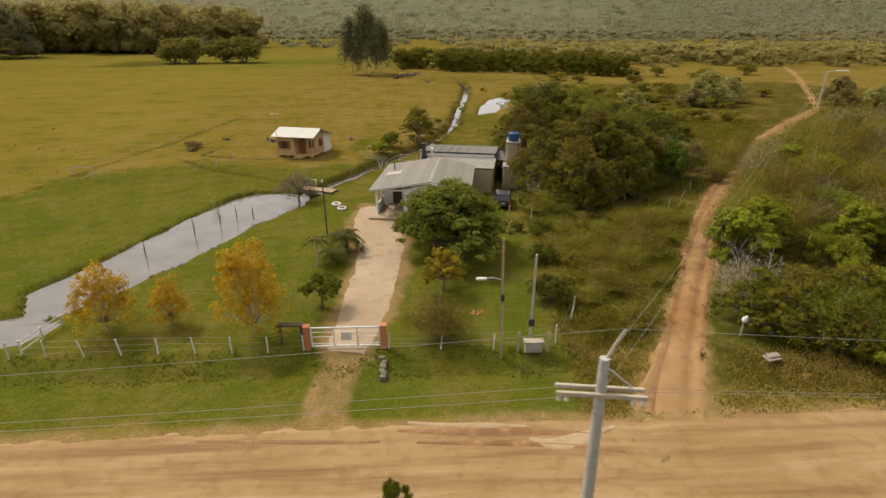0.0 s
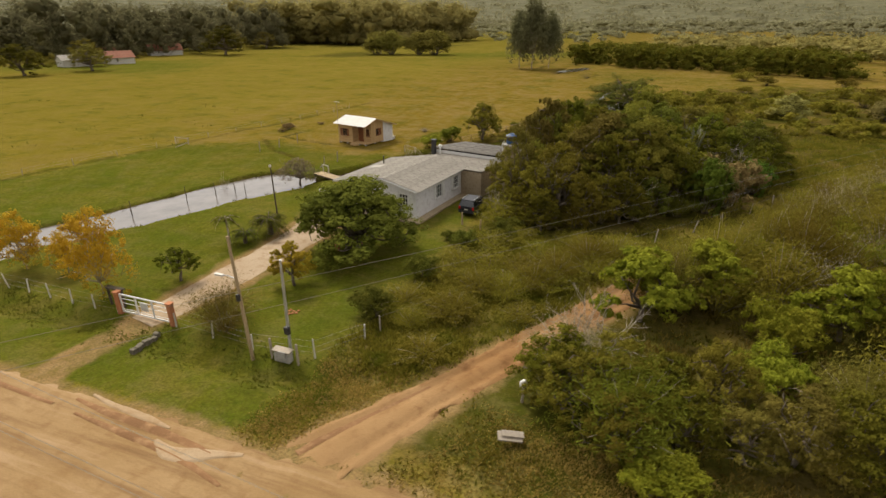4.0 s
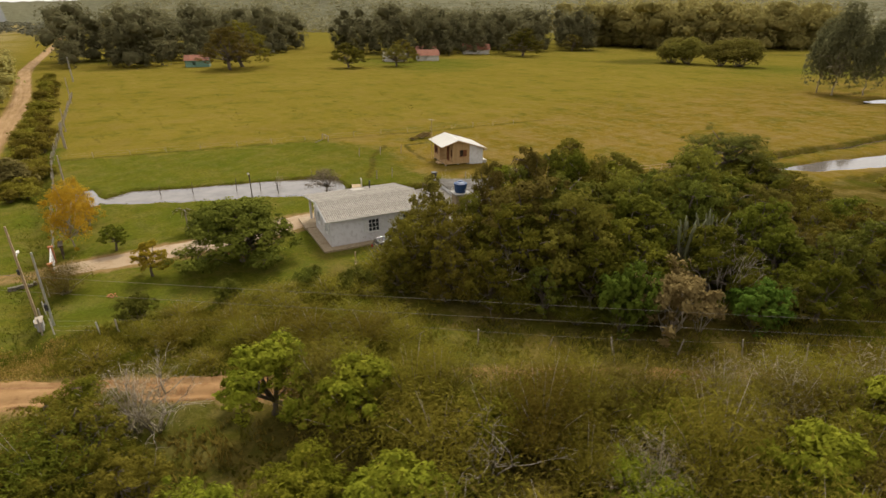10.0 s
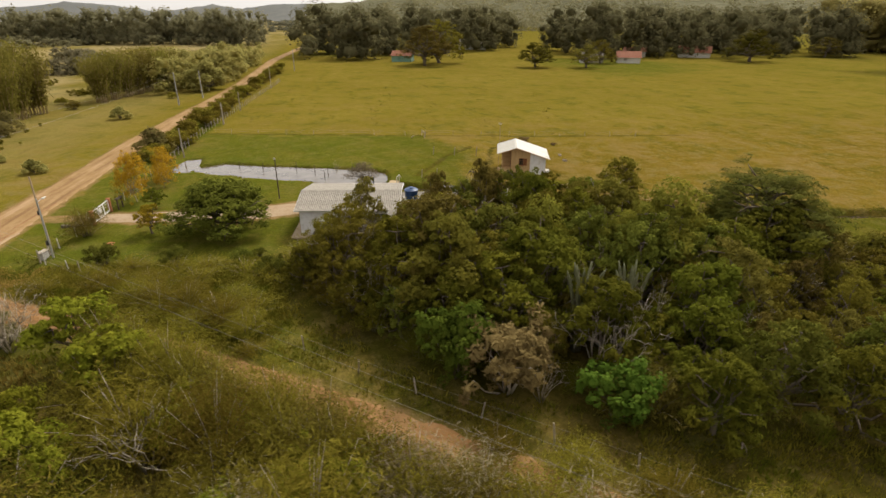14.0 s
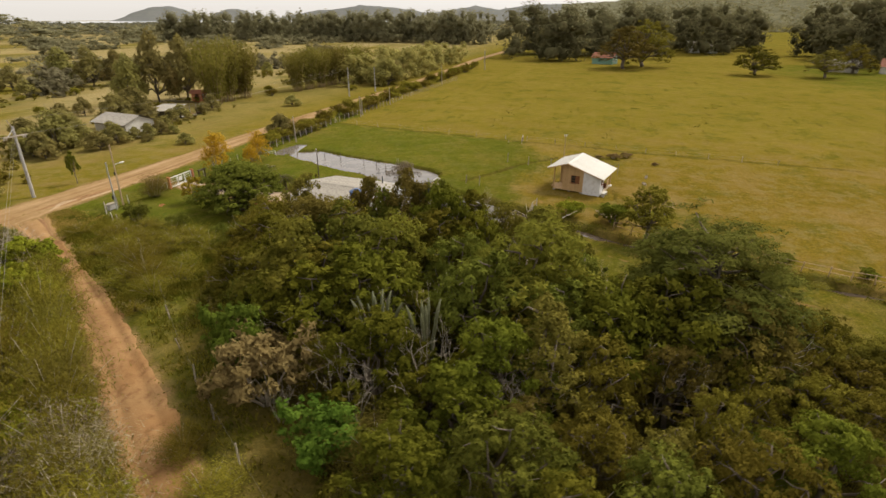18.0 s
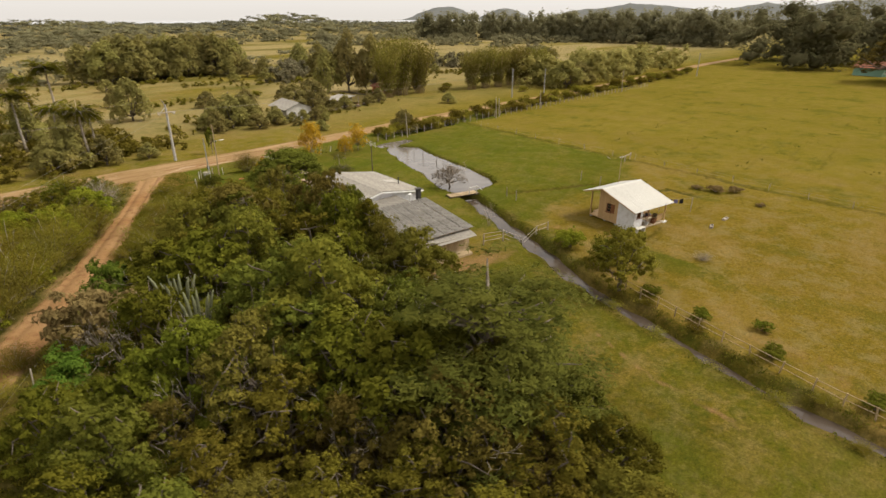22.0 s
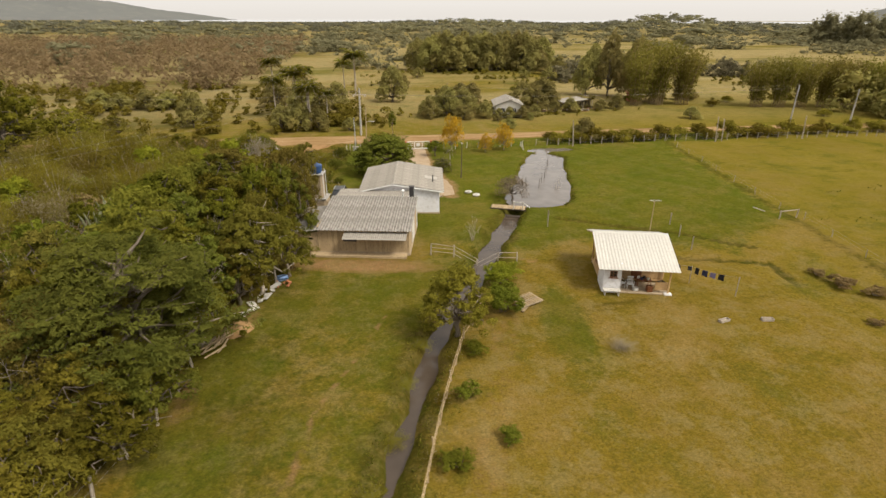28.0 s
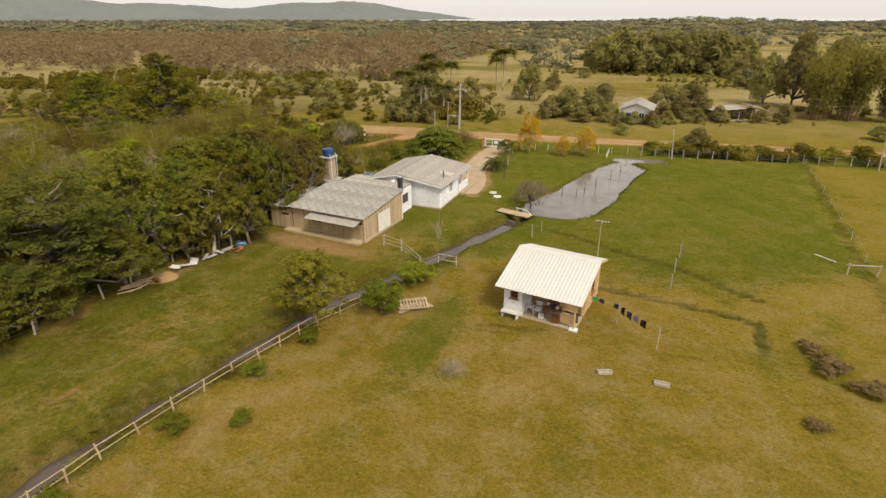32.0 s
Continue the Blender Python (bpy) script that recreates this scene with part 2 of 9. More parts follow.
def water_material(name, deep, rough=0.06):
    m, nt, b = fresh(name, rough, 0.0, 0.5)
    v = coords(nt)
    col = mixed(nt, ramp(nt, noise_of(nt, v, 0.4, 4), 0.35, 0.7), deep, tuple(c * 0.7 for c in deep))
    nt.links.new(col, b.inputs["Base Color"])
    b.inputs["IOR"].default_value = 1.33
    bumped(nt, b, noise_of(nt, v, 2.2, 3), 0.06, 0.02)
    return m


GROUND = ground_material()
ROAD = dirt_material("sandy_road", (0.228, 0.142, 0.062), (0.276, 0.180, 0.088), (0.200, 0.117, 0.050), (0.135, 0.074, 0.032))
TRACK = dirt_material("red_track", (0.208, 0.110, 0.043), (0.268, 0.160, 0.074), (0.138, 0.065, 0.025), sandy=(0.246, 0.152, 0.070))
DRIVE = dirt_material("pale_gravel", (0.292, 0.216, 0.138), (0.335, 0.258, 0.175), (0.240, 0.160, 0.092))
MUD = dirt_material("wet_mud", (0.16, 0.085, 0.04), (0.23, 0.125, 0.06), (0.30, 0.18, 0.09))
WATER = water_material("pond_water", (0.13, 0.112, 0.095))
CANALWATER = water_material("canal_water", (0.064, 0.048, 0.035), 0.08)
LAKE = water_material("lake_water", (0.40, 0.42, 0.43), 0.15)
WHITEWALL = surface("white_plaster", (0.630, 0.620, 0.622), (0.560, 0.550, 0.552), (0.440, 0.412, 0.385), 0.6, 3.5, 0.9, vary=0.03)
GREYWALL = surface("grey_white_plaster", (0.615, 0.600, 0.605), (0.555, 0.540, 0.545), (0.450, 0.425, 0.420), 0.5, 3.0, 0.9, vary=0.02)
WHITEPAINT = surface("white_paint", (0.624, 0.616, 0.600), (0.560, 0.552, 0.528), (0.440, 0.416, 0.368), 1.5, 9, 0.55, vary=0.03)
OLDWHITE = surface("weathered_white_paint", (0.528, 0.504, 0.456), (0.464, 0.432, 0.376), (0.320, 0.272, 0.208), 2.0, 12, 0.7)
FIBRE = surface("fibre_cement", (0.290, 0.264, 0.226), (0.226, 0.205, 0.173), (0.150, 0.132, 0.108), 0.7, 3.2, 0.95, vary=0.025)
FIBREDARK = surface("aged_fibre_cement", (0.250, 0.232, 0.204), (0.186, 0.170, 0.148), (0.118, 0.104, 0.088), 0.8, 3.4, 0.95, vary=0.03)
ROOFWHITE = surface("white_metal_roof", (0.445, 0.425, 0.380), (0.410, 0.390, 0.348), (0.350, 0.325, 0.280), 0.5, 5, 0.5, vary=0.03)
PINE = surface("fresh_pine", (0.442, 0.297, 0.145), (0.383, 0.246, 0.111), (0.306, 0.178, 0.076), 1.5, 7, 0.7, stretch=(1, 1, 6), vary=0.12)
REDWOOD = surface("red_brown_wood", (0.20, 0.075, 0.025), (0.15, 0.055, 0.02), (0.10, 0.04, 0.015), 2, 9, 0.6, stretch=(3, 3, 0.5), vary=0.08)
OLDWOOD = surface("weathered_boards", (0.370, 0.275, 0.158), (0.300, 0.220, 0.124), (0.180, 0.128, 0.072), 1.2, 6, 0.85, stretch=(4, 4, 0.5), vary=0.16)
GREYWOOD = surface("grey_wood", (0.33, 0.28, 0.22), (0.26, 0.22, 0.17), (0.17, 0.14, 0.10), 1.5, 8, 0.9, stretch=(3, 3, 0.6), vary=0.15)
DARKWOOD = surface("dark_wood", (0.075, 0.055, 0.035), (0.05, 0.038, 0.026), (0.10, 0.08, 0.05), 1.5, 8, 0.85, vary=0.1)
BRICK = surface("orange_brick", (0.42, 0.17, 0.075), (0.34, 0.13, 0.055), (0.25, 0.10, 0.05), 2.5, 14, 0.9)
CONCRETE = surface("grey_concrete", (0.336, 0.320, 0.296), (0.272, 0.256, 0.232), (0.192, 0.176, 0.152), 0.8, 7, 0.9, vary=0.06)
PLINTH = surface("sandy_concrete", (0.320, 0.252, 0.168), (0.272, 0.208, 0.132), (0.200, 0.144, 0.080), 0.8, 5, 0.95, vary=0.04)
STEEL = surface("galvanised_steel", (0.50, 0.50, 0.49), (0.42, 0.42, 0.41), (0.33, 0.32, 0.30), 1, 9, 0.45, 0.6, vary=0.04)
BLACKIRON = surface("black_iron", (0.030, 0.030, 0.032), (0.045, 0.042, 0.040), (0.07, 0.06, 0.05), 1.5, 9, 0.6, 0.3, vary=0.04)
BLUETANK = surface("blue_plastic", (0.018, 0.045, 0.12), (0.022, 0.055, 0.14), (0.04, 0.07, 0.13), 1, 8, 0.4, vary=0.02)
BLACKPAINT = surface("black_car_paint", (0.012, 0.012, 0.014), (0.015, 0.015, 0.017), None, 1, 9, 0.32, 0.0, 0.0, vary=0.0, spec=0.3)
SILVER = surface("silver_paint", (0.55, 0.56, 0.57), (0.50, 0.51, 0.52), None, 1, 9, 0.3, 0.4, 0.0, vary=0.0)
RUBBER = surface("black_rubber", (0.02, 0.02, 0.02), (0.03, 0.03, 0.03), None, 3, 20, 0.85, vary=0.05)
REDLAMP = surface("red_lamp_plastic", (0.35, 0.015, 0.012), (0.30, 0.012, 0.01), None, 3, 20, 0.25, vary=0.0, spec=0.5)
GLASS = surface("dark_window_glass", (0.018, 0.020, 0.022), (0.026, 0.028, 0.03), None, 1, 5, 0.08, 0.0, 0.02, vary=0.0, spec=0.6)
# near-black colour that stands in for the shade of an unlit interior
INSIDE = surface("interior_shade", (0.05, 0.04, 0.032), (0.035, 0.03, 0.025), None, 1, 5, 0.95)
REDTILE = surface("red_roof_tiles", (0.215, 0.080, 0.042), (0.170, 0.062, 0.034), (0.12, 0.048, 0.028), 0.7, 6, 0.9)
GREENWALL = surface("green_wall", (0.17, 0.29, 0.22), (0.15, 0.26, 0.20), (0.12, 0.20, 0.15), 1, 6, 0.9)
BARK = surface("bark", (0.135, 0.105, 0.075), (0.09, 0.07, 0.05), (0.20, 0.17, 0.13), 2, 12, 0.95, stretch=(2, 2, 0.6), bump=0.6)
PALEBARK = surface("pale_bark", (0.33, 0.28, 0.22), (0.24, 0.20, 0.155), (0.42, 0.37, 0.30), 2, 9, 0.95, stretch=(2, 2, 0.6))
CACTUS = surface("cactus_skin", (0.085, 0.092, 0.040), (0.12, 0.12, 0.06), (0.16, 0.15, 0.09), 2, 9, 0.8)
STONE = surface("dark_stone", (0.14, 0.12, 0.09), (0.10, 0.085, 0.06), (0.20, 0.17, 0.12), 2, 9, 0.95)
CABLE = surface("wire", (0.20, 0.18, 0.14), (0.17, 0.15, 0.12), None, 3, 20, 0.6, vary=0.0)
BLUECLOTH = surface("dark_blue_cloth", (0.025, 0.028, 0.06), (0.04, 0.045, 0.09), None, 3, 14, 0.95)
GREENCLOTH = surface("green_cloth", (0.03, 0.22, 0.05), (0.04, 0.26, 0.07), None, 3, 14, 0.95)
BLACKCLOTH = surface("black_cloth", (0.012, 0.012, 0.014), (0.02, 0.02, 0.022), None, 3, 14, 0.95)
LILACCLOTH = surface("lilac_cloth", (0.16, 0.14, 0.26), (0.20, 0.18, 0.30), None, 3, 14, 0.95)

L_GROVE = leafage("grove_leaves", (0.055, 0.056, 0.006), (0.151, 0.134, 0.015), (0.133, 0.107, 0.013), 0.25, 0.38)
L_DARK = leafage("dark_leaves", (0.061, 0.070, 0.010), (0.165, 0.164, 0.024), None, 0.22, 0.38)
L_FRESH = leafage("fresh_green_leaves", (0.062, 0.072, 0.007), (0.161, 0.162, 0.018), (0.121, 0.107, 0.011), 0.2, 0.38)
L_GREY = leafage("grey_green_leaves", (0.083, 0.070, 0.013), (0.207, 0.166, 0.033), (0.151, 0.112, 0.023), 0.2, 0.38)
L_SPRAY = leafage("feathery_dark_leaves", (0.053, 0.059, 0.010), (0.135, 0.129, 0.024), (0.112, 0.099, 0.019), 0.1, 0.38)
L_OLIVE = leafage("olive_leaves", (0.089, 0.078, 0.009), (0.213, 0.178, 0.024), (0.156, 0.130, 0.020), 0.24, 0.4)
L_SCRUB = leafage("scrub_leaves", (0.110, 0.093, 0.011), (0.197, 0.157, 0.022), (0.125, 0.116, 0.014), 0.3, 0.4)
L_LIGHT = leafage("bright_green_leaves", (0.112, 0.131, 0.010), (0.260, 0.257, 0.024), None, 0.15, 0.38)
L_VINE = leafage("vine_leaves", (0.054, 0.088, 0.010), (0.128, 0.172, 0.022), None, 0.12, 0.4)
L_ORANGE = leafage("autumn_leaves", (0.34, 0.195, 0.014), (0.50, 0.295, 0.026), (0.28, 0.205, 0.028), 0.08)
L_GOLD = leafage("yellowing_leaves", (0.206, 0.165, 0.014), (0.413, 0.305, 0.030), (0.188, 0.177, 0.016), 0.1, 0.5)
L_YELLOW = leafage("yellow_green_leaves", (0.095, 0.092, 0.013), (0.210, 0.180, 0.028), (0.12, 0.116, 0.018), 0.15, 0.5)
# far foliage, these two: paled and greyed to put distance haze into the leaf colour
L_FARHAZE = leafage("far_hazed_leaves", (0.168, 0.150, 0.047), (0.324, 0.278, 0.088), (0.283, 0.226, 0.073), 0.2, 0.55)
L_HAZE = leafage("distant_hazed_leaves", (0.151, 0.141, 0.073), (0.232, 0.213, 0.118), (0.203, 0.181, 0.104), 0.1, 0.5)
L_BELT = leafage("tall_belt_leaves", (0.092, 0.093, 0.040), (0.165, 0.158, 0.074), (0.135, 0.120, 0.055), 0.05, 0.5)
# ridge foliage, low in contrast and bluish: haze painted into its colour
L_RIDGE = leafage("ridge_hazed_leaves", (0.112, 0.108, 0.070), (0.160, 0.153, 0.104), None, 0.0, 0.5)
L_BAMBOO = leafage("bamboo_leaves", (0.105, 0.094, 0.016), (0.225, 0.188, 0.040))
L_BROWN = leafage("dry_brown_leaves", (0.146, 0.103, 0.040), (0.255, 0.185, 0.076))
L_REDBROWN = leafage("bare_plantation_twigs", (0.193, 0.129, 0.071), (0.234, 0.160, 0.090), None, 0.0, 0.5)
L_TWIG = leafage("grey_twigs", (0.185, 0.148, 0.090), (0.315, 0.262, 0.175), None, 0.15, 0.3)
L_DARKTWIG = leafage("dark_twigs", (0.105, 0.080, 0.052), (0.185, 0.145, 0.100), None, 0.1, 0.3)
L_STRAW = leafage("dry_grass_blades", (0.120, 0.094, 0.016), (0.240, 0.176, 0.039), (0.088, 0.090, 0.010))
L_DRY = leafage("dry_roadside_blades", (0.237, 0.175, 0.041), (0.450, 0.328, 0.092), None, 0.1)
L_MEADOW = leafage("meadow_grass_blades", (0.111, 0.102, 0.011), (0.227, 0.189, 0.026), (0.098, 0.109, 0.010), 0.1)
L_GREEN = leafage("green_grass_blades", (0.070, 0.076, 0.009), (0.148, 0.136, 0.019))


# ---- mesh building ----
class Shape:
    """Gathers vertices and faces of one part."""

    def __init__(self):
        self.v, self.f = [], []

    def add(self, verts, faces, m=None):
        n = len(self.v)
        self.v += [tuple(m @ Vector(p)) if m else tuple(p) for p in verts]
        self.f += [tuple(i + n for i in f) for f in faces]
        return self

    def box(self, cx, cy, cz, sx, sy, sz, m=None, edge=None):
        """A box about a centre with its edges broken."""
        e = min(sx, sy, sz) * 0.12 if edge is None else edge
        verts, index = [], {}
        for X in (-1, 1):
            for Y in (-1, 1):
                for Z in (-1, 1):
                    for a in range(3):
                        d = [sx / 2 - e, sy / 2 - e, sz / 2 - e]
                        d[a] += e
                        index[X, Y, Z, a] = len(verts)
                        verts.append((cx + X * d[0], cy + Y * d[1], cz + Z * d[2]))
        faces = []
        for a in range(3):
            b, c = (a + 1) % 3, (a + 2) % 3
            for s in (-1, 1):
                ring = []
                for sb, sc in ((-1, -1), (1, -1), (1, 1), (-1, 1)):
                    k = [0, 0, 0]
                    k[a], k[b], k[c] = s, sb, sc
                    ring.append(index[(*k, a)])
                faces.append(ring if s > 0 else ring[::-1])
            for sb in (-1, 1):
                for sc in (-1, 1):
                    k0, k1 = [0, 0, 0], [0, 0, 0]
                    k0[a], k1[a] = -1, 1
                    k0[b] = k1[b] = sb
                    k0[c] = k1[c] = sc
                    q = [index[(*k0, b)], index[(*k1, b)], index[(*k1, c)], index[(*k0, c)]]
                    faces.append(q if sb * sc > 0 else q[::-1])
        for X in (-1, 1):
            for Y in (-1, 1):
                for Z in (-1, 1):
                    tri = [index[X, Y, Z, a] for a in range(3)]
                    faces.append(tri if X * Y * Z > 0 else tri[::-1])
        return self.add(verts, faces, m)

    def tube(self, points, radii, seg=8, cap=True):
        pts = [Vector(p) for p in points]
        radii = radii if hasattr(radii, "__len__") else [radii] * len(pts)
        verts, faces = [], []
        ref = Vector((0.31, 0.17, 1)).normalized()
        for i, p in enumerate(pts):
            d = (pts[min(i + 1, len(pts) - 1)] - pts[max(i - 1, 0)]).normalized()
            u = d.cross(ref if abs(d.dot(ref)) < 0.95 else Vector((1, 0, 0))).normalized()
            w = d.cross(u)
            verts += [p + radii[i] * (math.cos(a) * u + math.sin(a) * w) for a in (2 * math.pi * k / seg for k in range(seg))]
        for i in range(len(pts) - 1):
            for k in range(seg):
                a, b = i * seg + k, i * seg + (k + 1) % seg
                faces.append((a, a + seg, b + seg, b))
        if cap:
            faces.append(tuple(range(seg)))
            faces.append(tuple(reversed(range((len(pts) - 1) * seg, len(pts) * seg))))
        return self.add(verts, faces)

    def turned(self, profile, seg=16, x=0.0, y=0.0):
        """A body of revolution from (radius, height) pairs."""
        return self.tube([(x, y, z) for _, z in profile], [max(r, 1e-3) for r, _ in profile], seg)

    def slab(self, outline, z0, z1):
        """A flat outline (counter-clockwise) with a thickness."""
        n = len(outline)
        verts = [(x, y, z0) for x, y in outline] + [(x, y, z1) for x, y in outline]
        faces = [tuple(reversed(range(n))), tuple(range(n, 2 * n))]
        faces += [(i, (i + 1) % n, n + (i + 1) % n, n + i) for i in range(n)]
        return self.add(verts, faces)

    def mesh(self, name, smooth=False):
        me = bpy.data.meshes.new(name)
        me.from_pydata(self.v, [], self.f)
        if smooth:
            me.shade_smooth()
        me.update()
        return me


def part(name, shape, material, parent, label="", smooth=False):
    """One mesh object under a thing or under a part."""
    me = shape.mesh(name, smooth) if isinstance(shape, Shape) else shape
    if material and not me.materials:
        me.materials.append(material)
    ob = new(name, me)
    ob.parent = parent
    return tagged(ob, label)


def thing(name, label, category, x=0.0, y=0.0, z=0.0, turn=0.0, group="", kind="", scale=(1, 1, 1)):
    """An Empty at a thing's base, that its parts hang on."""
    ob = new(name)
    ob.empty_display_size = 0.2
    ob.matrix_basis = pose(x, y, z, 0, 0, turn) @ Matrix.Diagonal((*scale, 1))
    return tagged(ob, label, category, group, kind)


def single(name, shape, material, label, category, m=None, group="", kind="", smooth=False):
    me = shape.mesh(name, smooth)
    me.materials.append(material)
    ob = new(name, me)
    if m is not None:
        ob.matrix_basis = m
    return tagged(ob, label, category, group, kind)


# ---- the lie of the land ----
POND = [(-10.4, 54.8), (-10.2, 52.8), (-11.8, 49.6), (-13.5, 46.3), (-16.2, 39.6), (-18.4, 34.9), (-20.0, 32.2), (-21.6, 31.9), (-22.6, 33.0), (-23.8, 35.0),
        (-21.6, 40.0), (-20.2, 45.0), (-18.9, 49.4), (-17.2, 54.4), (-15.6, 56.3), (-13.2, 56.4), (-11.2, 56.2)]
SPILL = [(-19.8, 31.0), (-20.5, 29.3), (-22.6, 28.7), (-27.0, 29.4), (-27.5, 31.0), (-24.6, 31.2), (-22.2, 31.9)]
POOL = [(12.8, 108.0), (16.0, 110.5), (19.6, 120.0), (22.5, 131.0), (20.6, 136.0), (17.6, 130.0), (14.6, 119.0)]
CANAL = [(-10.6, 54.6), (-9.6, 57.6), (-8.3, 60.1), (-5.7, 65.0), (-3.4, 69.8), (0.5, 76.8), (2.7, 81.5), (4.5, 87.0), (5.8, 90.8), (6.9, 94.5), (8.2, 104.0), (9.6, 117.0),
         (12.3, 135.0), (14.5, 155.0), (13.9, 172.0), (1.6, 183.0), (-11.6, 201.0), (-24.0, 230.0)]
YARD_DRAINS = ([(-17.4, 71.2), (-22.0, 72.2), (-26.2, 73.4), (-27.5, 74.2), (-26.8, 77.6)], [(-13.5, 60.5), (-18.8, 63.8), (-23.3, 66.0), (-28.5, 70.8)])
DITCH_W = [(-60.0, 25.6), (-19.0, 26.1), (-11.0, 26.0), (-5.6, 26.2)]
DITCH_E = [(0.8, 26.0), (4.0, 25.8), (8.5, 25.9), (11.5, 27.4)]
ROAD_LINE = [(-900.0, 40.0), (-400.0, 24.0), (-216.0, 17.5), (-136.0, 20.2), (-104.0, 20.4), (-60.0, 18.8), (-40.0, 18.4), (-20.0, 19.0), (-6.0, 19.1), (5.0, 18.9), (14.0, 18.6), (30.0, 18.6),
             (60.0, 18.0), (140.0, 14.0), (500.0, -20.0)]
ROAD_HALF = [2.0, 2.0, 2.0, 1.9, 1.9, 1.9, 2.0, 2.2, 2.5, 2.9, 3.3, 3.5, 3.2, 3.0, 3.0]
TRACK_LINE = [(11.5, 20.2), (12.5, 22.7), (14.9, 26.8), (19.3, 34.5), (25.2, 44.3), (30.4, 51.8), (36.6, 60.2), (50.0, 77.5), (68.0, 97.0), (85.0, 113.5), (130.0, 186.0), (190.0, 292.0), (560.0, 980.0)]
TRACK_HALF = [2.4, 1.6, 1.1, 1.05, 1.25, 1.4, 1.4, 1.35, 0.9, 0.8, 0.9, 1.1, 2.0]
DRIVE_LINE = [(-2.8, 27.2), (-2.4, 29.5), (-2.1, 33.0), (-1.8, 38.0), (-1.9, 42.5), (-2.6, 46.0), (-3.1, 49.0), (-3.6, 51.4)]
DRIVE_HALF = [1.2, 1.5, 1.75, 1.9, 2.1, 2.1, 1.8, 0.7]


def along(px, py, line, widths=None):
    """Distance of points from a line, and the width there."""
    best, wide = np.full(px.shape, 1e9), np.zeros(px.shape)
    for i in range(len(line) - 1):
        (ax, ay), (bx, by) = line[i], line[i + 1]
        dx, dy = bx - ax, by - ay
        s = np.clip(((px - ax) * dx + (py - ay) * dy) / (dx * dx + dy * dy), 0, 1)
        d = np.hypot(px - ax - s * dx, py - ay - s * dy)
        near = d < best
        best = np.where(near, d, best)
        if widths:
            wide = np.where(near, widths[i] + s * (widths[i + 1] - widths[i]), wide)
    return best, wide


def inside(px, py, ring):
    """Signed distance from an outline, negative inside."""
    d, _ = along(px, py, ring + ring[:1])
    odd = np.zeros(px.shape, bool)
    for i in range(len(ring)):
        (ax, ay), (bx, by) = ring[i], ring[(i + 1) % len(ring)]
        if ay != by:
            odd ^= ((ay > py) != (by > py)) & (px < (bx - ax) * (py - ay) / (by - ay) + ax)
    return np.where(odd, -d, d)


def swell(x, lo, hi):
    s = np.clip((x - lo) / (hi - lo), 0, 1)
    return s * s * (3 - 2 * s)


def wavy(px, py, size, seed=0.0):
    """Cheap smooth unevenness between -1 and 1."""
    a, b = px / size + seed, py / size - 1.7 * seed
    return (np.sin(a * 2.1 + 1.3 * np.sin(b * 1.7)) + np.sin(b * 2.6 + 1.1 * np.sin(a * 1.9 + 2)) + np.sin((a + b) * 1.5 + np.sin(a * 3.1))) / 3


def land(px, py):
    """Height of the ground: a plain with pond, canal and ditches cut in, rising to hills far off."""
    near = 1 - swell(np.hypot(px - 5, py - 60), 90, 200)
    z = 0.07 * wavy(px, py, 7.0) * near + 0.03 * wavy(px, py, 2.1, 3.0) * near
    edge = 0.28 * wavy(px, py, 1.9, 1.0)
    cut = np.zeros(px.shape)
    for ring in (POND, SPILL, POOL):
        cut = np.maximum(cut, swell(-(inside(px, py, ring) + edge), -0.7, 0.5) * 0.9)
    d, _ = along(px, py, CANAL)
    cut = np.maximum(cut, swell(-(d + 1.1 * edge + 0.3 * swell(py, 74, 80)), -1.3, -0.35) * 1.15)
    for line in (DITCH_W, DITCH_E):
        d, _ = along(px, py, line)
        cut = np.maximum(cut, swell(-d, -1.5, -0.1) * 0.45)
    for line in YARD_DRAINS:
        d, _ = along(px, py, line)
        cut = np.maximum(cut, swell(-d, -0.6, -0.05) * 0.2)
    d, w = along(px, py, ROAD_LINE, ROAD_HALF)
    z = z * swell(d - w, -1, 2) + 0.05 * swell(-(d - w), -0.4, 0.6)
    for line, half in ((TRACK_LINE, TRACK_HALF), (DRIVE_LINE, DRIVE_HALF)):
        d, w = along(px, py, line, half)
        z = z * swell(d - w, -1, 2)
        z = z - (0.10 if half is TRACK_HALF else 0.03) * swell(-(np.abs(d - w * 0.5)), -0.45, 0.0)
    return z - cut


def spots(x, y):
    return float(land(np.array([float(x)]), np.array([float(y)]))[0])


def axis(lo, hi, step, far):
    core = list(np.arange(lo, hi + 1e-6, step))
    out, d = [], step
    while not out or abs(out[-1] - core[-1]) < far:
        d *= 1.17
        out.append((out[-1] if out else core[-1]) + d)
    return np.array([lo - (o - core[-1]) for o in reversed(out)] + core + out)


LAWN = [(-23.5, 27.0), (9.0, 27.0), (10.5, 38.0), (9.5, 48.0), (12.5, 57.0), (13.5, 70.0), (17.0, 78.0), (18.0, 92.0), (14.0, 112.0), (9.0, 104.0), (5.0, 88.0), (-2.0, 74.0), (-6.0, 69.0),
        (-16.0, 66.0), (-26.0, 69.5), (-37.5, 63.0), (-43.5, 28.0)]
VERGE = [(-60.0, 21.2), (8.5, 22.0), (10.5, 27.0), (8.0, 28.5), (-60.0, 28.0)]
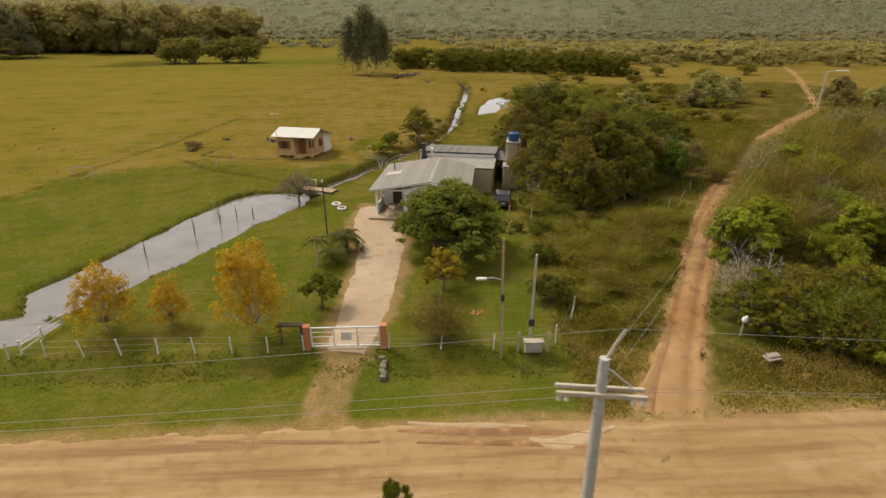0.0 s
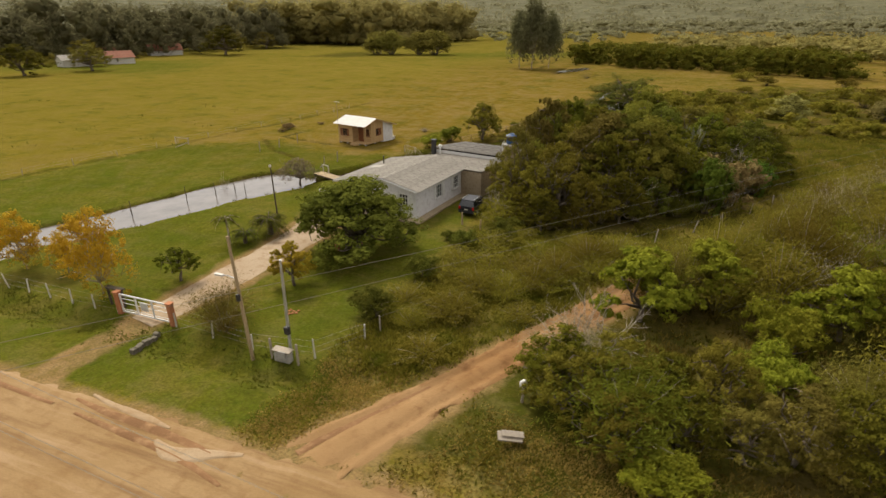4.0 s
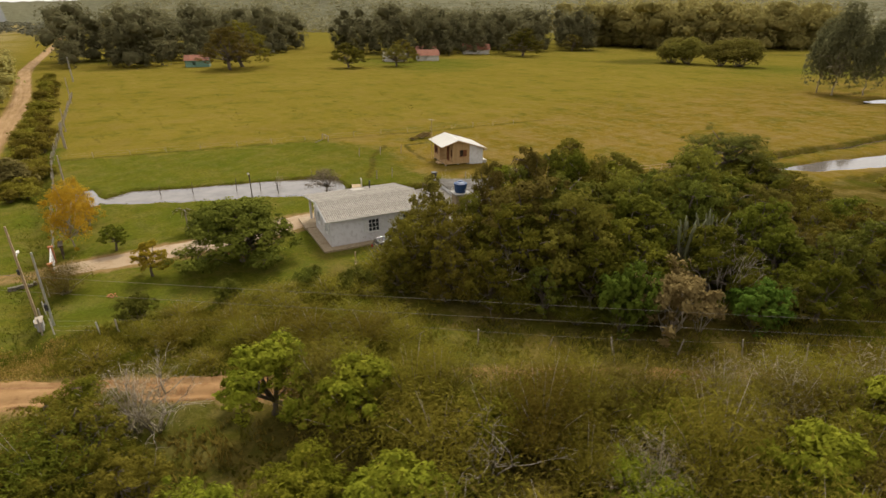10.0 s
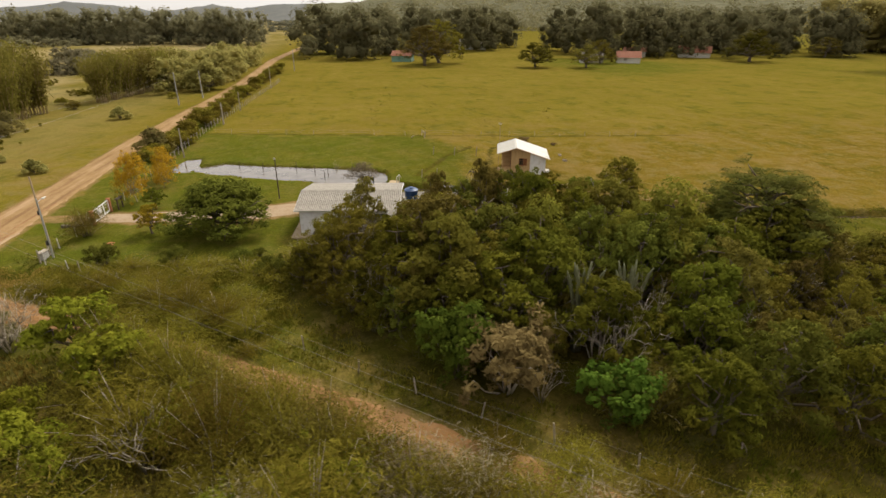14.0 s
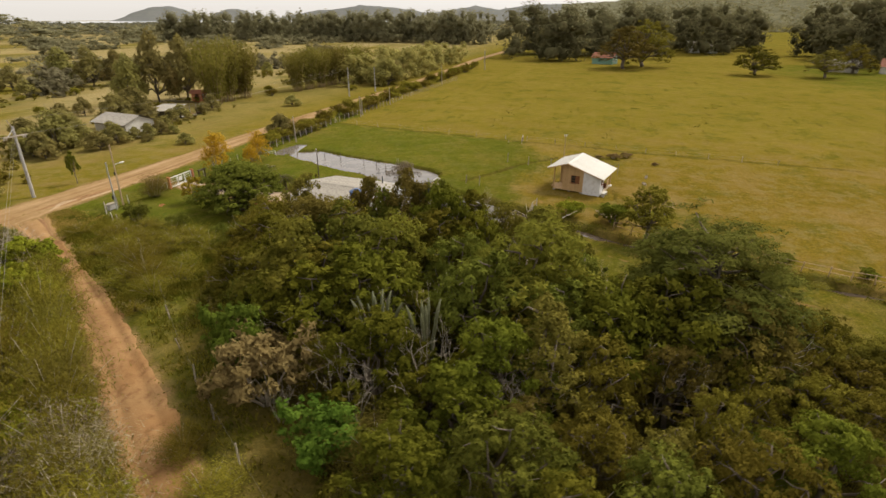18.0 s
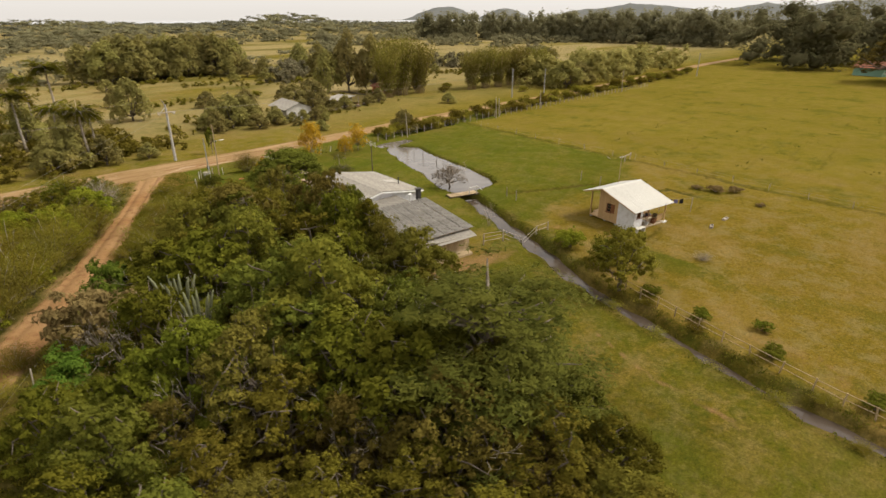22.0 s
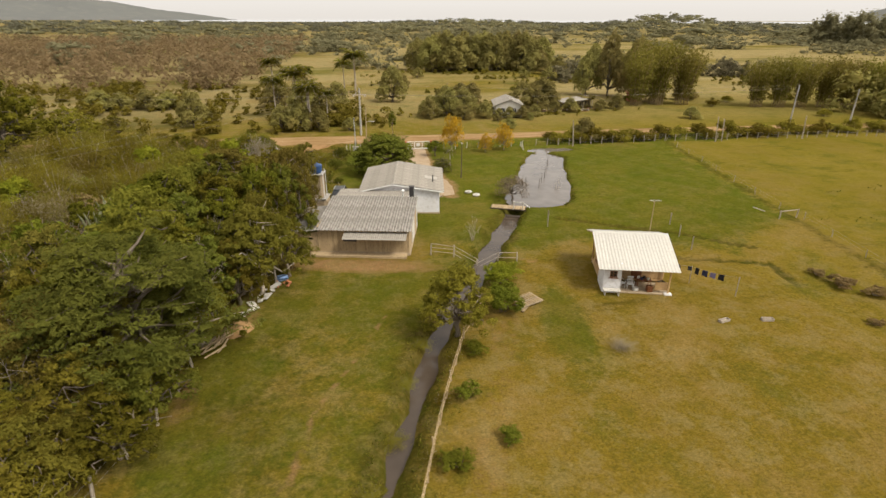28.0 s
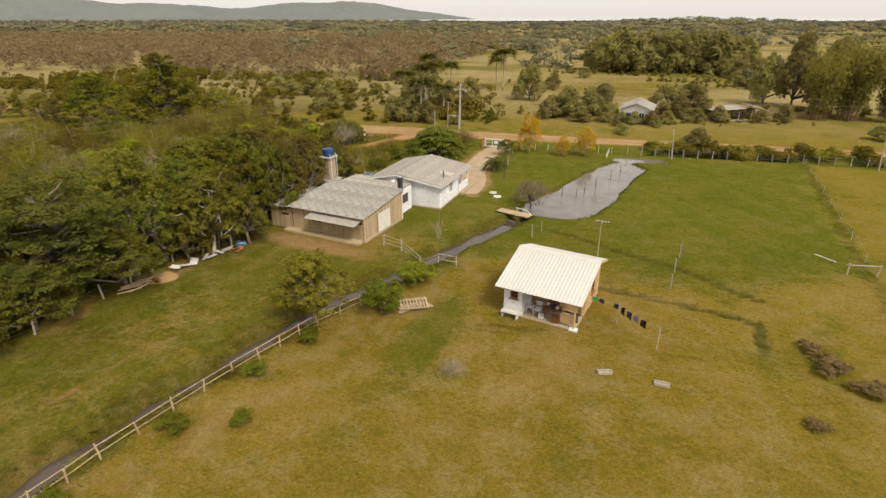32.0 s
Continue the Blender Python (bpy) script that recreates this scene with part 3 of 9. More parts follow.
SCRUB = [(8.5, 28.0), (11.5, 27.0), (12.5, 23.0), (24.0, 22.6), (90.0, 25.0), (160.0, 120.0), (110.0, 170.0), (60.0, 165.0), (25.0, 146.0), (21.0, 118.0), (18.5, 92.0), (17.5, 80.0), (13.5, 70.0), (12.5, 58.0), (10.0, 47.0), (10.5, 38.0)]


def ground():
    xs, ys = axis(-44.0, 60.0, 0.55, 4300.0), axis(14.0, 110.0, 0.55, 4300.0)
    gx, gy = np.meshgrid(xs, ys)
    px, py = gx.ravel(), gy.ravel()
    z = land(px, py)
    nx, ny = len(xs), len(ys)
    i = np.arange(nx * ny).reshape(ny, nx)
    faces = np.stack([i[:-1, :-1], i[:-1, 1:], i[1:, 1:], i[1:, :-1]], -1).reshape(-1, 4)
    me = bpy.data.meshes.new("ground")
    me.from_pydata(np.stack([px, py, z], 1).tolist(), [], faces.tolist())
    me.shade_smooth()
    rag = 0.8 * wavy(px, py, 2.4, 5.0) + 0.5 * wavy(px, py, 0.9, 2.0)
    lush = np.maximum(swell(-(inside(px, py, LAWN) + 1.6 * rag), -4.0, 2.5), swell(-(inside(px, py, VERGE) + rag), -1.2, 0.8))
    lush = np.maximum(lush, 0.75 * swell(wavy(px, py, 60.0, 4.0), 0.1, 0.9) * swell(np.hypot(px, py - 60), 60, 150))
    lush = np.maximum(lush, 0.35 * swell(py + 12 * wavy(px, py, 40.0, 2.0), 150, 225) * swell(-px, -60, 0))
    lush = np.maximum(lush, 1.9 * np.exp(-(((px + 6.6 - 0.12 * (py - 81)) / 1.5) ** 2 + ((py - 80.5) / 4.6) ** 2)))
    lush = np.maximum(lush, 0.9 * np.exp(-(((px + 23) / 7.0) ** 2 + ((py - 63.5) / 2.5) ** 2)))
    lush = lush * (1 - 0.85 * np.exp(-(((px - 6) / 12.0) ** 2 + ((py - 67.5) / 3.0) ** 2)))
    lush = lush * (1 - (0.38 + 0.25 * rag) * np.exp(-(((px - 9) / 7.0) ** 2 + ((py - 85) / 12.0) ** 2)))
    rough = swell(-(inside(px, py, SCRUB) + 1.5 * rag), -2.0, 2.0)
    rough = rough * (1 - 0.75 * np.exp(-(((px - 11.0) / 3.0) ** 2 + ((py - 24.8) / 3.0) ** 2)))
    weedy = swell(-(inside(px, py, [(9.6, 29.2), (12.6, 28.2), (16.8, 33.5), (22.5, 43.0), (31.0, 54.5), (24.0, 52.0), (19.5, 47.5), (11.5, 46.0), (10.6, 38.0)]) + rag), -1.5, 1.5)
    rough, lush = rough * (1 - 0.55 * weedy), np.maximum(lush, 0.7 * weedy)
    rough = np.maximum(rough, (0.46 + 0.28 * rag) * np.exp(-(((px - 13.5) / 5.0) ** 2 + ((py - 86) / 11.0) ** 2)))
    rough = np.maximum(rough, 0.85 * swell(px, 24, 44) * swell(-py, -12, 0) * swell(py, -340, -310))
    d, _ = along(px, py, CANAL)
    rough = np.maximum(rough, 0.75 * swell(-d - 0.6 * rag, -2.6, -0.9))
    for line in (DITCH_W, DITCH_E):
        d, _ = along(px, py, line)
        rough = np.maximum(rough, 0.5 * swell(-d - 0.3 * rag, -1.0, -0.2))
    rough = np.maximum(rough, 0.9 * swell(wavy(px, py, 45.0, 9.0), 0.3, 0.9) * swell(np.hypot(px, py - 60), 110, 220))
    rough = np.maximum(rough, 0.8 * swell(-(np.abs(inside(px, py, POND) + 0.2 * rag) - 0.3), -0.7, 0.0))
    for line in YARD_DRAINS:
        d, _ = along(px, py, line)
        rough = np.maximum(rough, 0.95 * swell(-d - 0.12 * rag, -0.7, -0.1))
    fd, _ = along(px, py, [(-45.2, 27.0), (-38.6, 60.0), (-34.5, 82.0), (-31.0, 110.0)])
    rough = np.maximum(rough, 0.6 * swell(-fd - 0.4 * rag, -1.2, -0.2))
    bare = np.zeros(px.shape)
    for line, half in ((ROAD_LINE, ROAD_HALF), (TRACK_LINE, TRACK_HALF), (DRIVE_LINE, DRIVE_HALF)):
        d, w = along(px, py, line, half)
        bare = np.maximum(bare, swell(-(d - w) - 0.45 * rag, -1.2, 0.5))
    d, _ = along(px, py, [(-3.0, 21.0), (-3.1, 24.2), (-2.8, 27.2)])
    bare = np.maximum(bare, 0.60 * swell(-d - 0.5 * rag, -1.9, -0.5) + 0.42 * np.exp(-(((d - 0.65) / 0.32) ** 2)))
    bare = np.maximum(bare, 1.15 * np.exp(-(((px - 7.0) / 7.0) ** 2 + ((py - 69.3 + 0.2 * (px - 6.5)) / 1.5) ** 2)) + 0.25 * rag * np.exp(-(((px - 6) / 9.0) ** 2 + ((py - 68.3) / 4.0) ** 2)))
    bare = np.maximum(bare, 0.7 * np.exp(-(((px - 15.2) / 1.5) ** 2 + ((py - 76) / 4.5) ** 2)))
    bare = np.maximum(bare, (0.5 + 0.3 * rag) * np.exp(-(((px - 16.7) / 1.1) ** 2 + ((py - 84) / 4.0) ** 2)))
    for line, size in (([(10.8, 92.0), (10.2, 89.8), (9.9, 87.4)], 0.3), ([(9.9, 87.4), (8.6, 84.6), (7.4, 82.2)], 0.2), ([(6.6, 80.4), (5.5, 77.6)], 0.22), ([(-5.4, 69.5), (-7.6, 70.6)], 0.5)):
        d, _ = along(px, py, line)
        bare = np.maximum(bare, 0.72 * np.exp(-((d / size) ** 2)) + 0.1 * rag * (d < 1.5))
    d, _ = along(px, py, [(-3.0, 80.0), (-0.6, 85.6), (1.2, 91.0), (3.2, 98.0)])
    bare = np.maximum(bare, (0.42 + 0.14 * rag) * swell(-d, -2.4, -0.4))
    zone = me.color_attributes.new("zone", "FLOAT_COLOR", "POINT")
    zone.data.foreach_set("color", np.stack([bare, lush, rough, np.ones(px.shape)], 1).clip(0, 1).astype(np.float32).ravel())
    me.materials.append(GROUND)
    return tagged(new("ground", me), "wide grassy plain of pasture, lawn and scrub", "ground", kind="structure")


def ribbon(name, line, half, material, label, lift=0.03, step=0.6, across=8, sink=0.0, seed=0.0, rut=0.0):
    """A worn earth way with ragged edges, laid on the land."""
    pts = [Vector((*p, 0)) for p in line]
    rows, total = [], 0.0
    for i in range(len(pts) - 1):
        gap = (pts[i + 1] - pts[i]).length
        mid = (pts[i] + pts[i + 1]) / 2
        fine = step if (mid - Vector((5, 60, 0))).length < 110 or gap < 25 else step * 8
        n = max(2, int(gap / fine))
        p0, p3 = pts[max(i - 1, 0)], pts[min(i + 2, len(pts) - 1)]
        for k in range(n):
            s = k / n
            a, b, c, d = p0, pts[i], pts[i + 1], p3
            p = b * (1 - s) + c * s
            if (b - a).length < 40 and (d - c).length < 40:
                p = 0.5 * ((2 * b) + (c - a) * s + (2 * a - 5 * b + 4 * c - d) * s * s + (3 * b - a - 3 * c + d) * s ** 3)
            rows.append((p, half[i] + s * (half[i + 1] - half[i])))
    rows.append((pts[-1], half[-1]))
    px, py, off = [], [], []
    for i, (p, w) in enumerate(rows):
        d = (rows[min(i + 1, len(rows) - 1)][0] - rows[max(i - 1, 0)][0]).normalized()
        side = Vector((d.y, -d.x, 0))
        for k in range(across + 1):
            u = 2 * k / across - 1
            wild = noise.noise(Vector((p.x * 0.8 + seed, p.y * 0.8, u))) + 0.6 * noise.noise(Vector((p.x * 2.3, p.y * 2.3 + seed, u)))
            j = w * u * (1 + (0.26 * wild if abs(u) > 0.9 else 0.0))
            q = p + side * j
            px.append(q.x), py.append(q.y), off.append(-rut * max(0.0, 1 - abs(abs(u) - 0.5) / 0.2))
    px, py = np.array(px), np.array(py)
    edge = np.tile(np.where(np.arange(across + 1) % across == 0, -0.09, 0.0), len(rows))
    z = land(px, py) + lift + np.array(off) + edge - sink * np.repeat(np.clip(1 - np.arange(len(rows)) / 7.0, 0, 1), across + 1)
    n = across + 1
    faces = [(r * n + k, r * n + k + 1, (r + 1) * n + k + 1, (r + 1) * n + k) for r in range(len(rows) - 1) for k in range(across)]
    me = bpy.data.meshes.new(name)
    me.from_pydata(np.stack([px, py, z], 1).tolist(), [], faces)
    me.shade_smooth()
    me.materials.append(material)
    return tagged(new(name, me), label, name.split("_")[-1], kind="structure")


def sheet(name, ring, z, material, label, category="water"):
    me = bpy.data.meshes.new(name)
    me.from_pydata([(x, y, z) for x, y in ring], [], [tuple(range(len(ring)))])
    me.materials.append(material)
    return tagged(new(name, me), label, category, kind="structure")


def band(line, half, grow=1.0):
    """The outline of a strip along a line."""
    left, right = [], []
    for i, p in enumerate(line):
        a, b = Vector(line[max(i - 1, 0)]), Vector(line[min(i + 1, len(line) - 1)])
        d = (b - a).normalized()
        left.append((p[0] - d.y * half, p[1] + d.x * half))
        right.append((p[0] + d.y * half, p[1] - d.x * half))
    return right + left[::-1]


def grown(ring, by):
    cx, cy = sum(p[0] for p in ring) / len(ring), sum(p[1] for p in ring) / len(ring)
    return [(x + by * (x - cx) / math.hypot(x - cx, y - cy), y + by * (y - cy) / math.hypot(x - cx, y - cy)) for x, y in ring]


ground()
ribbon("road", ROAD_LINE, ROAD_HALF, ROAD, "wide sandy country road of packed pale earth", 0.04, 0.6, 12, seed=1.0, rut=0.02)
ribbon("side_track", TRACK_LINE, TRACK_HALF, TRACK, "rutted reddish dirt track through the scrub", 0.075, 0.5, 14, sink=0.16, seed=4.0, rut=0.03)
ribbon("driveway", DRIVE_LINE, DRIVE_HALF, DRIVE, "pale gravel driveway from the gate to the house", 0.03, 0.5, 8, seed=7.0)
sheet("pond", grown(POND, 0.9), -0.25, WATER, "still pond reflecting the pale sky", "pond")
sheet("pond", grown(SPILL, 0.6), -0.262, WATER, "small overgrown pond by the road fence", "pond")
sheet("pond", grown(POOL, 0.8), -0.3, WATER, "narrow shining pool beyond the grove", "pond")
FARPOOL = [(-7.0, 190.0), (-4.5, 188.5), (-1.0, 194.0), (2.4, 204.0), (0.0, 209.0), (-3.0, 204.0), (-6.0, 197.0)]
sheet("pond", FARPOOL, 0.06, WATER, "shallow shining pool at the pasture's end", "pond")
sheet("canal", band(CANAL[1:], 1.0), -0.56, CANALWATER, "narrow muddy canal between grassy banks", "canal")
lake_ring = [(2500 * math.sin(-radians(a)), 2500 * math.cos(radians(a))) for a in range(104, 204, 4)]
lake_ring += [(4500 * math.sin(-radians(a)), 4500 * math.cos(radians(a))) for a in range(200, 100, -4)]
sheet("lake", lake_ring, 1.5, LAKE, "distant lagoon along the horizon", "lake")


# ---- plants ----
def leaf_mesh(name, at, normal, size, material, seed, aspect=0.55, droop=0.0, bodies=None):
    """Many bent, pointed leaves or sprays, each its own shade."""
    rng = np.random.default_rng(seed)
    n = len(at)
    nrm = normal / (np.linalg.norm(normal, axis=1, keepdims=True) + 1e-9)
    t = rng.normal(size=(n, 3))
    t[:, 2] -= droop
    t -= nrm * (t * nrm).sum(1, keepdims=True)
    t /= np.linalg.norm(t, axis=1, keepdims=True) + 1e-9
    s = np.cross(nrm, t)
    L = size[:, None]
    w = s * (L * aspect * rng.uniform(0.35, 0.65, (n, 1)))
    base, tip = at - t * L * 0.5, at + t * L * 0.5
    verts = np.stack([base - w, base + w, tip], 1).reshape(-1, 3)
    tris = np.arange(3 * n).reshape(-1, 3)
    cell = np.floor(at / (7.0 * size.mean()) + 0.37)
    spray = np.abs(np.sin(cell @ np.array([12.99, 78.23, 37.72]) + seed) * 4375.85) % 1.0
    tint = 0.55 * rng.beta(1.6, 1.9, n) + 0.45 * spray
    if bodies is not None:
        tris = np.concatenate([tris, bodies[1] + len(verts)])
        verts = np.concatenate([verts, bodies[0]])
        tint = np.concatenate([tint, rng.uniform(0.15, 1.0, len(bodies[1]))])
    me = bpy.data.meshes.new(name)
    me.vertices.add(len(verts)), me.loops.add(len(tris) * 3), me.polygons.add(len(tris))
    me.vertices.foreach_set("co", verts.astype(np.float32).ravel())
    me.loops.foreach_set("vertex_index", tris.astype(np.int32).ravel())
    me.polygons.foreach_set("loop_start", (3 * np.arange(len(tris))).astype(np.int32))
    me.update(calc_edges=True)
    me.attributes.new("tint", "FLOAT", "FACE").data.foreach_set("value", tint.astype(np.float32))
    me.materials.append(material)
    return me


def lobes_leaves(rng, lobes, count, size, up=0.35, wild=0.7, shell=(0.55, 1.05), tuft=0.34, per=44):
    """Leaf places and directions over a set of rounded lobes (x, y, z, rx, ry, rz), gathered in tufts where there are leaves enough."""
    lobes = np.array(lobes, float)
    area = (lobes[:, 3] * lobes[:, 5]) ** 0.9
    sprays = count // per if count > 320 * len(lobes) else count
    pick = rng.choice(len(lobes), sprays, p=area / area.sum())
    d = rng.normal(size=(sprays, 3))
    d /= np.linalg.norm(d, axis=1, keepdims=True)
    low = (d[:, 2] < -0.35) & (rng.random(sprays) < 0.7)
    d[low, 2] *= -1
    r = rng.uniform(*shell, sprays) ** 0.6
    lump = 1 + 0.16 * np.sin(7 * d[:, 0] + pick) * np.sin(6 * d[:, 1] + 2 * pick) + 0.1 * np.sin(11 * d[:, 2] + pick)
    at = lobes[pick, :3] + d * lobes[pick, 3:] * (r * lump)[:, None]
    if sprays < count:
        own = rng.integers(0, sprays, count)
        off = rng.normal(size=(count, 3))
        off /= np.linalg.norm(off, axis=1, keepdims=True)
        reach = (lobes[pick, 3:] * (tuft * rng.uniform(0.5, 1.4, sprays))[:, None])[own] * np.array([1.0, 1.0, 0.75])
        at = at[own] + off * reach * rng.uniform(0.25, 1.0, (count, 1)) ** 0.5
        d = 0.55 * d[own] + 0.75 * off
    normal = d + np.array([0, 0, up]) + wild * rng.normal(size=(count, 3)) * 0.6
    return at, normal, size * rng.uniform(0.6, 1.35, count)


def lobe_bodies(rng, lobes, part_of=0.5):
    """Rough many-sided bodies inside far crowns, so that the sky does not show through them."""
    g = (1 + 5 ** 0.5) / 2
    ico = np.array([(-1, g, 0), (1, g, 0), (-1, -g, 0), (1, -g, 0), (0, -1, g), (0, 1, g), (0, -1, -g), (0, 1, -g), (g, 0, -1), (g, 0, 1), (-g, 0, -1), (-g, 0, 1)]) / math.sqrt(1 + g * g)
    d = ((ico[:, None] - ico[None]) ** 2).sum(2)
    near = (d < 1.2) & (d > 0.01)
    faces = []
    for i, j, k in itertools.combinations(range(12), 3):
        if near[i, j] and near[j, k] and near[i, k]:
            out = np.dot(np.cross(ico[j] - ico[i], ico[k] - ico[i]), ico[i]) > 0
            faces.append((i, j, k) if out else (i, k, j))
    faces = np.array(faces)
    lob = np.array(lobes, float)
    v = lob[:, None, :3] + ico[None] * lob[:, None, 3:] * part_of * rng.uniform(0.6, 1.35, (len(lob), 12, 1))
    f = faces[None] + 12 * np.arange(len(lob))[:, None, None]
    return v.reshape(-1, 3), f.reshape(-1, 3)


def wood_mesh(name, limbs, material, seg=6):
    sh = Shape()
    for pts, rad in limbs:
        sh.tube(pts, rad, seg)
    me = sh.mesh(name, True)
    me.materials.append(material)
    return me


def crooked(rng, a, b, n=4, wob=0.12):
    a, b = np.array(a, float), np.array(b, float)
    far = np.linalg.norm(b - a)
    return [tuple(a + (b - a) * s + (rng.normal(size=3) * wob * far * math.sin(math.pi * s))) for s in np.linspace(0, 1, n)]


def broad_kind(name, seed, material, leaves, size, bark=BARK, lobes=9, spread=0.36, low=0.22, flat=0.85, wood=True, trunk=0.035):
    """Meshes of a round-headed tree one metre high and about one metre wide: trunk with limbs, and crown."""
    rng = np.random.default_rng(seed)
    heads, limbs = [], []
    fork = (rng.normal() * 0.02, rng.normal() * 0.02, low + 0.08)
    limbs.append((crooked(rng, (0, 0, -0.03), fork, 4, 0.05), [trunk * 1.25, trunk, trunk * 0.9, trunk * 0.8]))
    for k in range(lobes):
        a = 2.4 * k + rng.uniform(-0.4, 0.4)
        ring = k / max(lobes - 1, 1)
        r = spread * math.sqrt(1 - ring) * rng.uniform(0.75, 1.05) + 0.03
        z = low + 0.14 + (0.62 - low * 0.55) * ring * rng.uniform(0.85, 1.1)
        w = rng.uniform(0.15, 0.215)
        c = (r * math.cos(a), r * math.sin(a), z)
        heads.append((*c, w, w, w * flat))
        limbs.append((crooked(rng, fork, c, 4), [trunk * 0.6, trunk * 0.42, trunk * 0.28, trunk * 0.12]))
        for _ in range(2):
            q = np.array(c) + rng.normal(size=3) * w * 0.6
            limbs.append((crooked(rng, c, q, 3), [trunk * 0.22, trunk * 0.14, trunk * 0.05]))
    at, nr, sz = lobes_leaves(rng, heads, leaves, size)
    crown = leaf_mesh(name + "_crown", at, nr, sz, material, seed + 1)
    return (wood_mesh(name + "_trunk", limbs, bark, 5 if wood else 3), crown)


def bush_kind(name, seed, material, leaves, size, lobes=8, bark=BARK, wild=0.9, aspect=0.4, shell=(0.3, 1.05)):
    """A shrub one metre high that branches from the ground."""
    rng = np.random.default_rng(seed)
    heads, limbs = [], []
    for k in range(lobes):
        a = 2.4 * k + rng.uniform(-0.4, 0.4)
        r = 0.42 * math.sqrt((k + 0.3) / lobes)
        z = rng.uniform(0.3, 0.72) * (1.05 - 0.8 * r)
        w = rng.uniform(0.18, 0.28)
        heads.append((r * math.cos(a), r * math.sin(a), z, w, w, w * 0.95))
        limbs.append((crooked(rng, (0.04 * math.cos(a), 0.04 * math.sin(a), -0.03), heads[-1][:3], 4), [0.016, 0.012, 0.008, 0.004]))
    at, nr, sz = lobes_leaves(rng, heads, leaves, size, 0.35, wild, shell)
    keep = at[:, 2] > 0.01
    return (wood_mesh(name + "_stems", limbs, bark, 4), leaf_mesh(name + "_leaves", at[keep], nr[keep], sz[keep], material, seed + 1, aspect))


def feather_kind(name, seed, material, leaves, size, stems=40, bark=GREYWOOD, aspect=0.2, reach=0.5):
    """A loose feathery shrub one metre high: arching twigs with small leaves all along them."""
    rng = np.random.default_rng(seed)
    limbs, at, nr = [], [], []
    each = leaves // stems
    for k in range(stems):
        a = 2.4 * k + rng.uniform(-0.4, 0.4)
        q = math.sqrt((k + 0.5) / stems)
        out = np.array([math.cos(a), math.sin(a), 0.0])
        h = (1.0 - 0.55 * q * q) * rng.uniform(0.72, 1.05)
        foot, far = out * 0.10 * q, reach * q * rng.uniform(0.75, 1.15)
        sway = rng.normal(size=3) * 0.05
        path = lambda u: foot + out * far * u ** 1.4 + np.array([0, 0, h]) * (u * (1.25 - 0.25 * u)) * 1.0 + sway * u
        if k % 2 == 0:
            limbs.append(([tuple(path(u)) for u in (0.0, 0.35, 0.7, 1.0)], [0.010, 0.007, 0.004, 0.001]))
        u = rng.uniform(0.2, 1.04, each) ** 0.6
        p = foot + out * (far * u ** 1.4)[:, None] + np.array([0, 0, h]) * (u * (1.25 - 0.25 * u))[:, None] + sway * u[:, None]
        at.append(p + rng.normal(size=p.shape) * np.array([0.075, 0.075, 0.05]) * (0.5 + u[:, None]))
        nr.append(out * 0.5 + np.array([0, 0, 0.55]) + rng.normal(size=p.shape) * 0.55)
    at, nr = np.concatenate(at), np.concatenate(nr)
    keep = at[:, 2] > 0.01
    sz = size * rng.uniform(0.5, 1.4, len(at))
    return (wood_mesh(name + "_stem", limbs, bark, 3), leaf_mesh(name + "_leaves", at[keep], nr[keep], sz[keep], material, seed + 1, aspect, -1.3))


def bare_kind(name, seed, bark=PALEBARK, stems=9, forks=4, height=1.0, spread=0.45, thin=0.010):
    """A leafless tree or shrub of many forking twigs."""
    rng = np.random.default_rng(seed)
    limbs = []

    def grow(p, d, length, r, level):
        q = p + d * length
        mid = (p + q) / 2 + rng.normal(size=3) * length * 0.06
        limbs.append(([tuple(p), tuple(mid), tuple(q)], [r, r * 0.8, r * 0.55]))
        if level:
            for _ in range(rng.integers(2, 4)):
                e = d + rng.normal(size=3) * 0.5 + np.array([0, 0, 0.12])
                grow(q, e / np.linalg.norm(e), length * rng.uniform(0.5, 0.75), r * 0.55, level - 1)

    for k in range(stems):
        a = 2.4 * k
        d = np.array([math.cos(a) * spread * rng.uniform(0.4, 1.3), math.sin(a) * spread * rng.uniform(0.4, 1.3), 1.0])
        grow(np.array([0.04 * math.cos(a), 0.04 * math.sin(a), -0.02]), d / np.linalg.norm(d), height * rng.uniform(0.3, 0.42), thin, forks - 1)
    return wood_mesh(name + "_twigs", limbs, bark, 3)


def layered_kind(name, seed, material, leaves, size):
    """A wide, dark tree with level sprays, one metre high."""
    rng = np.random.default_rng(seed)
    limbs = [(crooked(rng, (0, 0, -0.03), (0.02, 0.01, 0.8), 6, 0.04), [0.03, 0.026, 0.02, 0.014, 0.009, 0.004])]
    heads = []
    for k in range(64):
        s = (k + 0.5) / 64
        a = 2.4 * k + rng.uniform(-0.3, 0.3)
        z = 0.2 + 0.7 * s
        r = 0.50 * math.sqrt(1 - 0.86 * s * s) * rng.uniform(0.5, 1.0)
        c = (r * math.cos(a), r * math.sin(a), z + 0.06 * rng.normal())
        heads.append((*c, 0.17, 0.17, 0.07))
        limbs.append((crooked(rng, (0.01, 0.0, z - 0.12), c, 4, 0.06), [0.013, 0.010, 0.007, 0.003]))
    at, nr, sz = lobes_leaves(rng, heads, leaves, size, 0.9, 0.6, (0.1, 1.05))
    nr[:, 2] = np.abs(nr[:, 2]) + 0.4
    return (wood_mesh(name + "_trunk", limbs, BARK, 6), leaf_mesh(name + "_crown", at, nr, sz, material, seed + 1, 0.3, 0.1))


